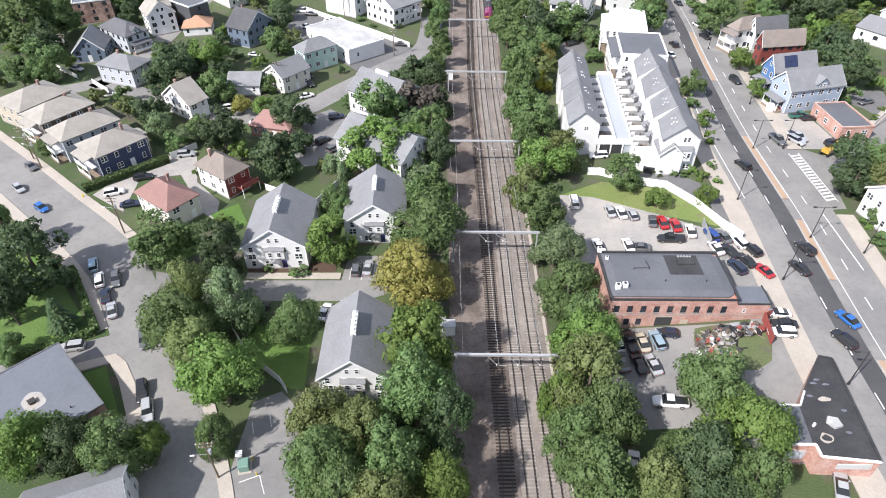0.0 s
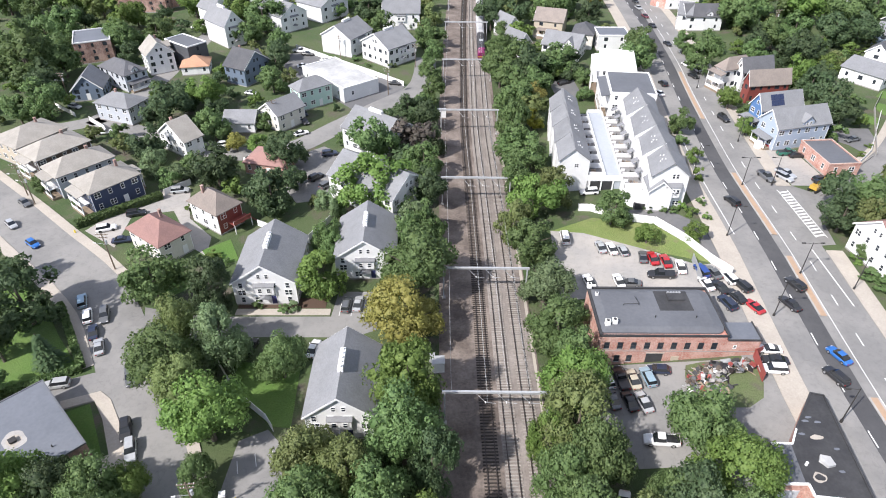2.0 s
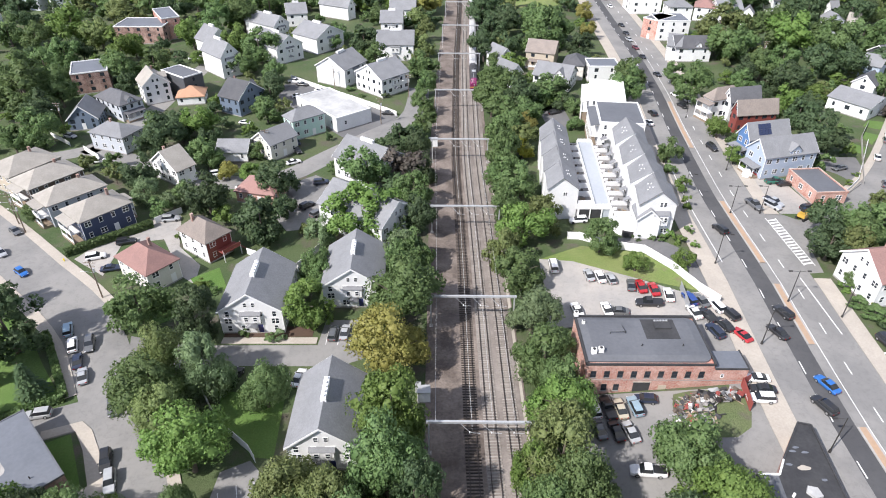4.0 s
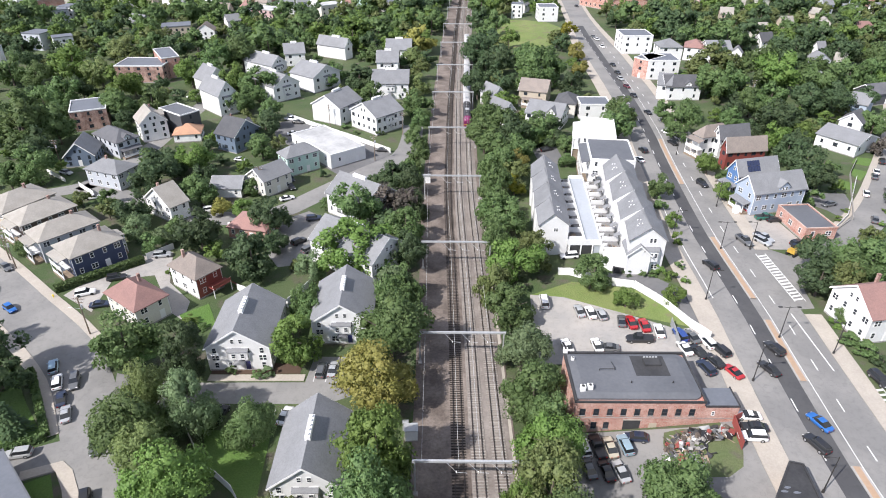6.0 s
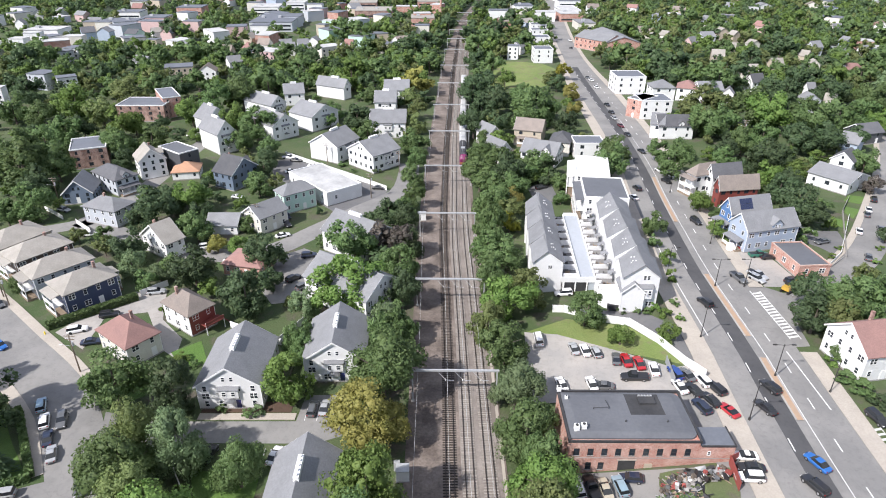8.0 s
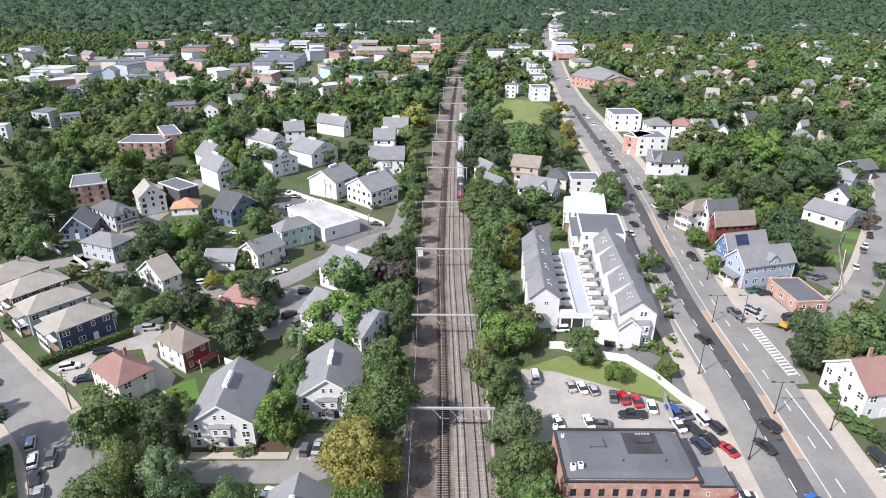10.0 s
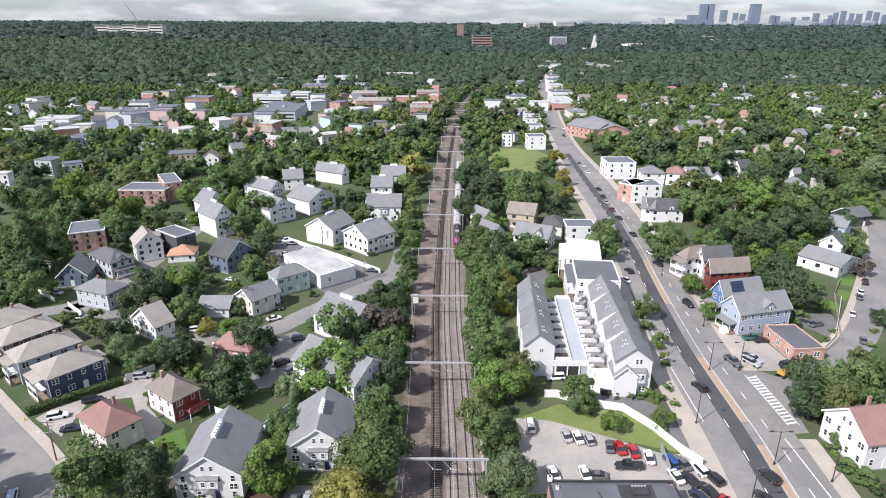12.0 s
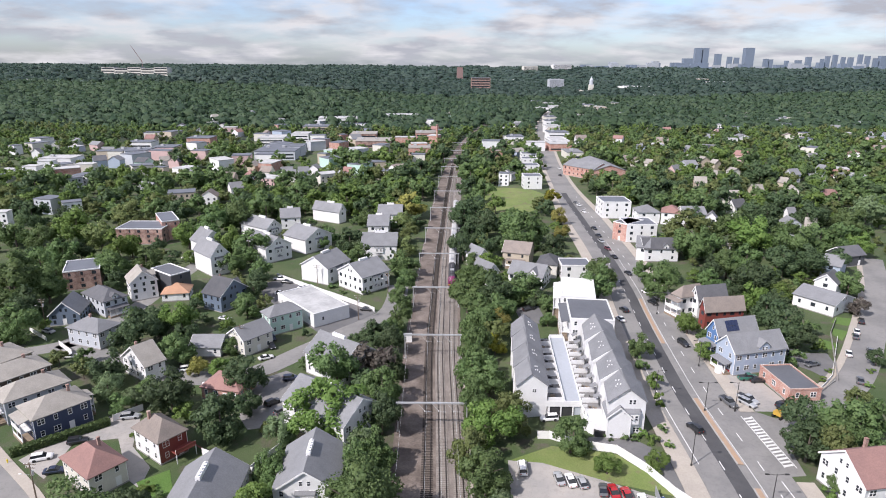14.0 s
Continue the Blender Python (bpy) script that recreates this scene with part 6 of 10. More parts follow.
# ---- white townhouses over a shared terrace ----
def townhouse_row(x, y, lean, units, eave, rise, label):
    """A row of joined units under one ridge. units: from y, to y, then the west and east eaves beside the ridge at the front and at the back; lean: how far the ridge drifts east per metre."""
    top = thing("townhouse_row", label, "townhouses", pose(x, y, land(x, y)), "townhouse rows")
    for i, (y0, y1, wf, ef, wr, er) in enumerate(units):
        r0, r1 = lean * y0, lean * y1
        u = part("unit", Mesh().hexa([(r0 - wf, y0, -4), (r0 + ef, y0, -4), (r1 + er, y1, -4), (r1 - wr, y1, -4)], [(r0 - wf, y0, eave), (r0 + ef, y0, eave), (r1 + er, y1, eave), (r1 - wr, y1, eave)]), M["white"], top)
        ring = lambda r, w_, e_, yy: [(r - w_ - 0.3, yy, eave - 0.2), (r, yy, eave + rise), (r + e_ + 0.3, yy, eave - 0.2), (r + e_ + 0.3, yy, eave + 0.05), (r, yy, eave + rise + 0.25), (r - w_ - 0.3, yy, eave + 0.05)]
        part("roof", Mesh().add([*ring(r0, wf, ef, y0 - (0.4 if i == 0 else 0.02)), *ring(r1, wr, er, y1)], [(0, 1, 4, 5), (1, 2, 3, 4), (7, 6, 11, 10), (8, 7, 10, 9)] + [(k + 6, (k + 1) % 6 + 6, (k + 1) % 6, k) for k in range(6)]), M["shingle_grey"], u)
        part("gable", Mesh().add([(r0 - wf, y0, eave), (r0 + ef, y0, eave), (r0, y0, eave + rise), (r0 - wf, y0 + 0.2, eave), (r0 + ef, y0 + 0.2, eave), (r0, y0 + 0.2, eave + rise)], [(0, 1, 2), (5, 4, 3), (1, 4, 5, 2), (3, 0, 2, 5)]), M["white"], u)
        part("party_wall", Mesh().add([(r0 - wf - 0.3, y0 - 0.1, eave - 0.6), (r0 + 0.2, y0 - 0.1, eave + rise - 0.4), (r0 + 0.2, y0 - 0.1, eave + rise + 0.3), (r0 - wf - 0.3, y0 - 0.1, eave + 0.35), (r0 - wf - 0.3, y0 + 0.12, eave - 0.6), (r0 + 0.2, y0 + 0.12, eave + rise - 0.4), (r0 + 0.2, y0 + 0.12, eave + rise + 0.3), (r0 - wf - 0.3, y0 + 0.12, eave + 0.35)], [(0, 1, 2, 3), (7, 6, 5, 4), (3, 2, 6, 7), (0, 3, 7, 4), (0, 4, 5, 1), (1, 5, 6, 2)]) if i and wf > wr + 0.5 else Mesh().box(r0 - 0.1, r0 + 0.1, y0 + 0.1, y1 - 0.1, eave + rise + 0.2, eave + rise + 0.3), M["white"] if i and wf > wr + 0.5 else M["shingle_grey"], u)
        side = -1 if wf > 4.2 else 1
        for k, q in ((0.35, 0.35), (0.35, 0.55), (0.5, 0.42), (0.5, 0.62), (0.62, 0.38)):
            px_ = lean * (y0 + (y1 - y0) * q) + side * 3.6 * k
            pz = eave + rise * (1 - k * 0.85)
            part("roof_vent", Mesh().tube((px_, y0 + (y1 - y0) * q, pz - 0.4), (px_, y0 + (y1 - y0) * q, pz + 0.5), 0.14, 0.14, 7), M["trim"], u)
        if i == 0 and wf > 4.2:
            for a_ in (0.6, 1.5):
                add_window(u, pose(a_, y0, eave - 0.1), 0.75, 1.3)
            bay = part("bay", Mesh().hexa([(-0.8, y0 - 0.9, 3.8), (2.6, y0 - 0.9, 3.8), (3.2, y0, 3.8), (-1.4, y0, 3.8)], [(-0.8, y0 - 0.9, 6.6), (2.6, y0 - 0.9, 6.6), (3.2, y0, 6.6), (-1.4, y0, 6.6)]), M["white"], u)
            part("bay_roof", Mesh().hexa([(-1.0, y0 - 1.1, 6.6), (2.8, y0 - 1.1, 6.6), (3.4, y0, 6.6), (-1.6, y0, 6.6)], [(-0.6, y0 - 0.5, 7.1), (2.4, y0 - 0.5, 7.1), (3.0, y0, 7.4), (-1.2, y0, 7.4)]), M["shingle_grey"], bay)
            for a_ in (-0.2, 0.9, 2.0):
                add_window(bay, pose(a_, y0 - 0.92, 5.4), 0.8, 1.4)
            add_window(u, pose(2.4, y0, 1.9), 1.5, 1.3, "pair")
        elif i == 0:
            add_window(u, pose(0.9, y0, eave - 1.4), 1.1, 1.1, "pair")
    return top


townhouse_row(32.5, 139.0, 0.062, [(0.0, 9.6, 3.5, 4.2, 3.5, 4.2), (9.6, 19.2, 3.9, 4.2, 3.5, 4.2), (19.2, 28.8, 3.9, 4.2, 3.5, 4.2), (28.8, 38.4, 3.9, 4.2, 3.5, 4.2)], 9.0, 3.2, "white clapboard townhouses under a long grey shingle roof")
townhouse_row(53.3, 127.3, 0.043, [(0.0, 9.4, 4.5, 4.2, 3.5, 5.0), (9.4, 19.8, 4.5, 4.1, 3.5, 5.1), (19.8, 32.2, 4.5, 4.1, 3.4, 5.2), (32.2, 44.4, 4.3, 4.3, 3.2, 5.4)], 9.2, 3.4, "white clapboard townhouses with stepped eaves and grey shingle roofs")


def terrace():
    """A raised deck between the two rows, with walled patios along both sides and a black panel for the carport's shade
    under its south end.
    """
    z = land(43, 140)
    top = thing("terrace", "white raised terrace with walled patios between townhouses", "terrace", pose(0, 0, z))
    west = lambda y: 41.1 + 0.050 * (y - 138)
    east = lambda y: 45.1 + 0.062 * (y - 138)
    wall_w = lambda y: 36.9 + 0.055 * (y - 138)
    wall_e = lambda y: 49.2 + 0.040 * (y - 131)
    y0, y1 = 138.2, 177.5
    quad = lambda xa, xb, ya, yb, z0, z1: Mesh().hexa([(xa(ya), ya, z0), (xb(ya), ya, z0), (xb(yb), yb, z0), (xa(yb), yb, z0)], [(xa(ya), ya, z1), (xb(ya), ya, z1), (xb(yb), yb, z1), (xa(yb), yb, z1)])
    part("wall", quad(wall_w, west, y0 + 1.0, y1, -1.5, 2.9), M["white"], top)
    part("deck", quad(west, east, y0, y1, -1.5, 3.4), M["deck_coat"], top, "pale blue-grey deck coating")
    part("wall", quad(east, wall_e, 131.0, y1 - 1.5, -1.5, 2.9), M["white"], top)
    part("parapet", quad(lambda y: west(y) - 0.12, lambda y: west(y) + 0.12, y0, y1, 2.9, 4.0), M["white"], top)
    part("parapet", quad(lambda y: east(y) - 0.12, lambda y: east(y) + 0.12, 136.0, y1, 2.9, 3.9), M["white"], top)
    part("parapet", quad(lambda y: wall_w(y) - 0.6, lambda y: east(y) - 0.13, y0 - 0.3, y0 - 0.02, 2.6, 4.1), M["white"], top)
    part("parapet", quad(lambda y: west(y) + 0.13, lambda y: east(y) - 0.13, y1 - 0.25, y1, 3.4, 4.4), M["white"], top)
    # solid front: the carport's shade is only a black panel
    part("carport_opening", Mesh().box(37.0, 43.5, y0 - 0.012, y0 + 0.05, -1.0, 2.6), M["tar"], top, "black panel for the shade of a carport under the deck")
    for k in range(3):
        part("column", Mesh().box(37.0 + 3.0 * k, 37.3 + 3.0 * k, y0 - 0.3, y0 - 0.02, -1.0, 2.6), M["trim"], top)
    # rounded south-east corner with the garage mouth, its inner shade a black block
    arc = [(49.3 - 4.2 * math.cos(k * math.pi / 16), 131.4 - 3.2 * math.sin(k * math.pi / 16)) for k in range(9)]
    part("corner_wall", Mesh().prism([(45.1, 136.2)] + arc + [(49.3, 136.2)], -1.5, 2.6), M["white"], top, "curved white corner wall")
    part("corner_parapet", Mesh().prism([(45.1, 136.0)] + arc + [(49.25, 128.5)] + [(49.3 - 3.95 * math.cos(k * math.pi / 16), 131.4 - 2.95 * math.sin(k * math.pi / 16)) for k in reversed(range(9))] + [(45.35, 136.0)], 2.6, 3.8), M["white"], top)
    part("garage_opening", Mesh().box(46.4, 48.9, 128.0, 129.2, -1.2, 2.0), M["tar"], top, "black block for the shade in a garage entrance")
    for i in range(8):
        ya = y0 + 1.2 + i * 4.75
        r = part("patio_wall", quad(wall_w, lambda y: west(y) - 0.14, ya, ya + 0.22, 2.9, 4.3), M["white"], top)
        part("patio_floor", quad(lambda y: wall_w(y) + 0.1, lambda y: west(y) - 0.2, ya + 0.3, ya + 4.6, 2.9, 2.93), M["patio"], r)
        part("patio_seat", Mesh().box(wall_w(ya) + 0.9, wall_w(ya) + 2.2, ya + 1.2, ya + 2.0, 2.93, 3.55).box(wall_w(ya) + 0.9, wall_w(ya) + 2.2, ya + 2.0, ya + 2.15, 2.93, 3.95), M["pole_dark"] if i % 3 else M["wood"], r)
        part("patio_table", Mesh().box(wall_w(ya) + 1.0, wall_w(ya) + 1.9, ya + 2.9, ya + 3.6, 3.5, 3.58).box(wall_w(ya) + 1.35, wall_w(ya) + 1.55, ya + 3.15, ya + 3.35, 2.93, 3.5), M["steel"] if i % 2 else M["pole_dark"], r)
    for i in range(8):
        ya = 133.2 + i * 5.2
        r = part("patio_wall", quad(lambda y: east(y) + 0.14, wall_e, ya, ya + 0.25, 2.9, 4.8), M["white"], top)
        part("patio_wall", quad(lambda y: east(y) + 0.14, lambda y: east(y) + 1.2, ya + 2.6, ya + 2.82, 2.9, 4.4), M["white"], top)
        part("patio_floor", quad(lambda y: east(y) + 0.2, wall_e, ya + 0.4, ya + 4.9, 2.9, 3.7), M["patio"], r)
        cx = wall_e(ya)
        part("canopy", Mesh().hexa([(cx - 1.5, ya + 3.0, 6.0), (cx + 0.1, ya + 3.0, 6.8), (cx + 0.1, ya + 4.6, 6.8), (cx - 1.5, ya + 4.6, 6.0)], [(cx - 1.5, ya + 3.0, 6.1), (cx + 0.1, ya + 3.0, 6.9), (cx + 0.1, ya + 4.6, 6.9), (cx - 1.5, ya + 4.6, 6.1)]), M["shingle_grey"], r, "grey sloped canopy over a patio door")
        part("door", Mesh().box(cx - 0.12, cx + 0.05, ya + 3.2, ya + 4.4, 3.72, 5.7), M["glass"], r)
        part("patio_seat", Mesh().box(cx - 1.9, cx - 1.0, ya + 0.9, ya + 1.8, 3.7, 4.25).box(cx - 2.05, cx - 1.9, ya + 0.9, ya + 1.8, 3.7, 4.7), M["pole_dark"] if i % 2 else M["wood"], r)
        if i % 3 != 1:
            part("planter", Mesh().tube((cx - 2.6, ya + 2.1, 3.7), (cx - 2.6, ya + 2.1, 4.25), 0.28, 0.36, 8), M["bark"], r)


terrace()
house(51.6, 129.4, -3.5, 5.2, 6.0, 6.0, 2.4, M["white"], M["shingle_grey"], "white low entrance wing with a small grey gable roof", axis="y", storeys=1, door=None, attic=False, sides=(), group="townhouse rows", name="townhouse_wing")

# ---- low building at the west corner ----
def flat_corner():
    top = thing("low_building", "low brick building with a flat blue-grey membrane roof", "building", pose(-65.7, 59.8, land(-65, 60), 0, 0, -43))
    w, d, h = 18.2, 12.5, 4.4
    part("wall", Mesh().box(-w / 2, w / 2, -d / 2, d / 2, -1.0, h), M["brick_dark"], top)
    part("roof", Mesh().box(-w / 2 + 0.1, w / 2 - 0.1, -d / 2 + 0.1, d / 2 - 0.1, h, h + 0.12), M["membrane_grey"], top)
    part("coping", parapet_ring(w, d, h - 0.05, h + 0.24, 0.06, 0.16), M["membrane"], top)
    c = part("chimney", Mesh().box(0.3, 1.2, -1.9, -1.0, h + 0.1, h + 0.5).box(0.2, 1.3, -2.0, -0.9, h + 0.5, h + 0.58), M["pole_dark"], top)
    for grow, lift in ((1.0, 0.126), (0.62, 0.131)):
        part("roof_stain", Mesh().prism([(0.7 + 2.0 * grow * math.cos(k * math.pi / 12) * (1 + 0.10 * math.sin(k * math.pi / 4 + grow * 5)), -1.3 + 1.7 * grow * math.sin(k * math.pi / 12) * (1 + 0.10 * math.cos(k * math.pi / 3 + grow * 3))) for k in range(24)], h + 0.121, h + lift), M["kerb"] if grow == 1.0 else M["concrete"], top, "pale dusty stain round the chimney")
    for x, y in ((4.2, -3.2), (0.8, -4.4), (6.2, 2.4)):
        part("vent_pipe", Mesh().tube((x, y, h + 0.1), (x, y, h + 0.6), 0.1, 0.1, 7), M["pole_dark"], top)


flat_corner()
house(-50.5, 40.8, 22, 12.5, 8.5, 6.2, 2.6, M["white"], M["shingle_grey"], "white house with a grey gabled roof and a bay window", axis="x", sides=("front", "right", "back"))


# ---- ridge vents on the apartment houses ----
def ridge_vents():
    for top in [o for o in scene.objects if o.name.split(".")[0] == "apartment_house" and o.parent is None]:
        roof = next(c for c in top.children if c.name.startswith("roof"))
        zs = max(v.co.z for v in roof.data.vertices)
        ys = [v.co for v in roof.data.vertices if v.co.z > zs - 0.05]
        along_y = max(abs(a.y - b.y) for a in ys for b in ys) > 1
        span = max(abs(a.y - b.y) if along_y else abs(a.x - b.x) for a in ys for b in ys)
        L = min(2.6, span * 0.15)
        for off in ((0.0,) if span < 17 else (-span * 0.08, )):
            b = Mesh().box(-0.45, 0.45, off - L, off + L, zs - 0.35, zs + 0.55) if along_y else Mesh().box(off - L, off + L, -0.45, 0.45, zs - 0.35, zs + 0.55)
            h = part("ridge_housing", b, M["trim"], top, "white louvred ridge housing")
            for k in range(5):
                q = off - L * 0.8 + L * 1.6 * k / 4
                part("vent_cap", (Mesh().tube((0, q, zs + 0.55), (0, q, zs + 0.85), 0.22, 0.22, 8) if along_y else Mesh().tube((q, 0, zs + 0.55), (q, 0, zs + 0.85), 0.22, 0.22, 8)), M["trim"], h)


def entry_bays():
    """A shallow two-window bay under a small shed roof on each apartment house front, with a gabled door hood."""
    for top in [o for o in scene.objects if o.name.split(".")[0] == "apartment_house" and o.parent is None]:
        w, d, eave = top["plan"]
        z0, z1 = eave * 0.52, eave * 0.86
        if math.hypot(top.location.x, top.location.y) > 330:
            continue
        bay = part("bay", Mesh().box(-1.9, 1.9, -d / 2 - 0.55, -d / 2 - 0.005, z0, z1), M["white"], top)
        part("bay_roof", Mesh().hexa([(-2.1, -d / 2 - 0.8, z1), (2.1, -d / 2 - 0.8, z1), (2.1, -d / 2 - 0.005, z1), (-2.1, -d / 2 - 0.005, z1)], [(-2.1, -d / 2 - 0.8, z1 + 0.1), (2.1, -d / 2 - 0.8, z1 + 0.1), (2.1, -d / 2 - 0.005, z1 + 0.6), (-2.1, -d / 2 - 0.005, z1 + 0.6)]), M["shingle_grey"], bay)
        for x in (-0.9, 0.9):
            add_window(bay, pose(x, -d / 2 - 0.56, (z0 + z1) / 2), 0.9, 1.2)
        part("door_hood", Mesh().add([(x, y, z) for y in (-d / 2 - 1.4, -d / 2 - 0.01) for x, z in ((-1.1, 2.55), (1.1, 2.55), (0, 3.2))], [(0, 1, 2), (5, 4, 3), (1, 4, 5, 2), (3, 0, 2, 5), (0, 3, 4, 1)]), M["shingle_grey"], top)


def scrap_heap():
    """Loose sheets, beams, pipes and car panels tipped in a heap."""
    g = random.Random(21)
    top = thing("scrap_heap", "heap of mixed scrap sheets, pipes and panels on grass", "scrap heap", pose(0, 0, 0))
    mats = ["steel", "trim", "stone", "stone", "car_black", "car_grey", "wood", "tar", "wood", "tar", "car_grey", "bark", "bark", "car_black", "fence_red", "stone"]
    for i in range(230):
        a, q = g.uniform(0, 6.28), g.random() ** 0.6
        x, y = 46.4 + math.cos(a) * 3.6 * q + g.uniform(-0.4, 0.4), 72.6 + math.sin(a) * 3.9 * q
        if g.random() < 0.35:
            x, y = g.uniform(47, 55.2), g.uniform(74.9, 77.4)
            q = 0.5
        z = land(x, y) + 0.1 + g.uniform(0, 1.0) * (1 - q * 0.8)
        m = pose(x, y, z, g.uniform(-35, 35), g.uniform(-35, 35), g.uniform(0, 360))
        mat = M[g.choice(mats)]
        kind = g.random()
        if kind < 0.45:
            w, d = g.uniform(0.3, 1.2), g.uniform(0.2, 0.7)
            part("sheet", Mesh().hexa([(-w, -d, 0), (w, -d * 0.8, 0.03), (w * 0.9, d, 0), (-w, d, 0.05)], [(-w, -d, 0.04), (w, -d * 0.8, 0.09), (w * 0.9, d, 0.05), (-w, d, 0.1)]), mat, top, at=m)
        elif kind < 0.75:
            part("beam", Mesh().box(-g.uniform(0.6, 1.6), g.uniform(0.5, 1.2), -0.06, 0.06, 0, 0.12), mat, top, at=m)
        else:
            part("bin", Mesh().box(-0.35, 0.35, -0.28, 0.28, 0, g.uniform(0.3, 0.7)), mat, top, at=m)


scrap_heap()


# ---- larger far buildings: shops along the avenue, works west of the railway ----
def long_block(x, y, turn, w, d, h, wall, roof, label, name="commercial_building"):
    """A plain far building: wall, roof slab, window bands and roof units."""
    top = thing(name, label, "building", pose(x, y, land(x, y), 0, 0, turn), "distant buildings")
    part("wall", Mesh().box(-w / 2, w / 2, -d / 2, d / 2, -4, h), M[wall], top)
    part("roof", Mesh().box(-w / 2 - 0.25, w / 2 + 0.25, -d / 2 - 0.25, d / 2 + 0.25, h, h + 0.5), M[roof], top)
    for i in range(max(1, int(h / 3.6))):
        part("window_band", Mesh().box(-w / 2 + 1.2, w / 2 - 1.2, -d / 2 - 0.06, -d / 2 + 0.1, 1.2 + i * 3.3, 2.7 + i * 3.3), M["glass"], top)
    for i in range(max(1, int(w / 16))):
        part("roof_unit", Mesh().box(-w / 2 + 5 + i * 15, -w / 2 + 8 + i * 15, -2, 1, h + 0.5, h + 2.2), M["steel"], top)
    PLOTS.append((x, y, max(w, d) * 0.55))
    return top


long_block(124, 642, 3, 22, 26, 7, "brick", "membrane_white", "brick shop row with a flat pale roof")
long_block(138, 733, 3, 24, 22, 9, "white", "membrane_grey", "white flat-roofed block beside the avenue")
long_block(144, 812, 4, 18, 20, 9, "white", "membrane_white", "white flat-roofed block beside the avenue")
long_block(154, 886, 5, 17, 20, 9, "white", "membrane_grey", "white flat-roofed block beside the avenue")
long_block(164, 957, 6, 17, 22, 9, "offwhite", "membrane_grey", "cream flat-roofed block beside the avenue")
long_block(84, 695, 3, 19, 26, 8, "white", "membrane_grey", "white commercial block with a grey flat roof")
long_block(106, 868, 5, 17, 24, 7, "brick", "membrane_white", "low red brick shop with a pale roof")
long_block(128, 587, 2, 15, 26, 6, "offwhite", "shingle_grey", "cream low block with a grey roof")
long_block(215, 985, 5, 19, 30, 9, "offwhite", "shingle_beige", "cream block among trees")
long_block(281, 1177, 3, 38, 30, 10, "tan", "shingle_beige", "tan block among trees")
long_block(279, 1234, 3, 26, 26, 10, "offwhite", "membrane_grey", "cream block among trees")
long_block(182, 1319, 15, 42, 30, 10, "brick_dark", "membrane_grey", "brown office block with a flat roof")
long_block(223, 1291, 10, 47, 24, 9, "offwhite", "membrane_white", "long cream block with a pale roof")
long_block(281, 1470, 2, 46, 24, 10, "lightgrey", "membrane_grey", "pale block among trees")
long_block(568, 1912, -41, 91, 50, 14, "white", "membrane_white", "long white institutional building")
long_block(-153, 613, 2, 38, 60, 8, "lightgrey", "membrane_grey", "wide pale works with a flat grey roof")
long_block(-186, 707, 3, 28, 34, 8, "white", "membrane_white", "white works building with a flat roof")
long_block(-162, 830, 5, 33, 34, 8, "tan", "membrane_grey", "tan low works building")
long_block(-151, 932, 8, 56, 44, 9, "white", "membrane_white", "long white warehouse with a pale roof")
long_block(-63, 1009, 11, 53, 36, 8, "white", "membrane_white", "long white warehouse with a pale roof")
long_block(-89, 752, 3, 30, 30, 8, "brick_dark", "shingle_beige", "brown brick block with a pale flat roof")
long_block(-71, 694, 3, 38, 34, 7, "brick_dark", "shingle_beige", "brown brick block with a pale flat roof")
long_block(-15, 767, 4, 27, 30, 8, "brick", "shingle_beige", "brick works with a pale roof")
long_block(-18, 638, 2, 22, 30, 7, "brick", "shingle_beige", "brick works with a pale roof")
long_block(-163, 745, 3, 20, 26, 8, "white", "membrane_white", "white flat-roofed block among trees")
long_block(-265, 611, 2, 21, 22, 9, "pink", "membrane_grey", "dusty pink apartment block with a flat roof")
long_block(-257, 680, 3, 25, 24, 10, "brick", "membrane_grey", "red brick apartment block with a flat roof")
long_block(-323, 534, 2, 27, 22, 9, "white", "membrane_white", "white triple-decker row with flat roofs")
long_block(-286, 587, 2, 32, 20, 9, "white", "membrane_grey", "white triple-decker row with flat roofs")
long_block(-307, 649, 3, 25, 20, 9, "white", "membrane_grey", "white apartment row with flat roofs")
long_block(226, 1170, 5, 36, 25, 7, "white", "membrane_grey", "white flat-roofed block far off among trees")
long_block(259, 1461, -8, 34, 24, 8, "lightgrey", "membrane_grey", "pale grey block far off among trees")
long_block(309, 1536, 12, 41, 29, 8, "brick_dark", "membrane_grey", "brown brick block far off among trees")
long_block(383, 1677, 5, 59, 40, 9, "offwhite", "membrane_white", "cream block far off among trees")
long_block(284, 1152, 5, 41, 29, 8, "tan", "shingle_beige", "tan block far off among trees")
long_block(279, 1245, 2, 20, 14, 8, "white", "shingle_grey", "white flat-roofed block far off among trees")
long_block(354, 1307, 2, 28, 19, 9, "offwhite", "shingle_grey", "cream block far off among trees")
long_block(184, 1328, 5, 38, 26, 9, "lightgrey", "membrane_grey", "pale grey block far off among trees")
long_block(185, 1178, 5, 23, 16, 7, "white", "membrane_white", "white flat-roofed block far off among trees")
long_block(210, 1230, 5, 28, 20, 7, "white", "membrane_white", "white flat-roofed block far off among trees")
long_block(370, 1458, 12, 34, 23, 8, "tan", "shingle_beige", "tan block far off among trees")
long_block(508, 1513, 2, 24, 17, 12, "white", "membrane_white", "white flat-roofed block far off among trees")
long_block(292, 1027, 12, 20, 14, 9, "white", "shingle_grey", "white flat-roofed block far off among trees")
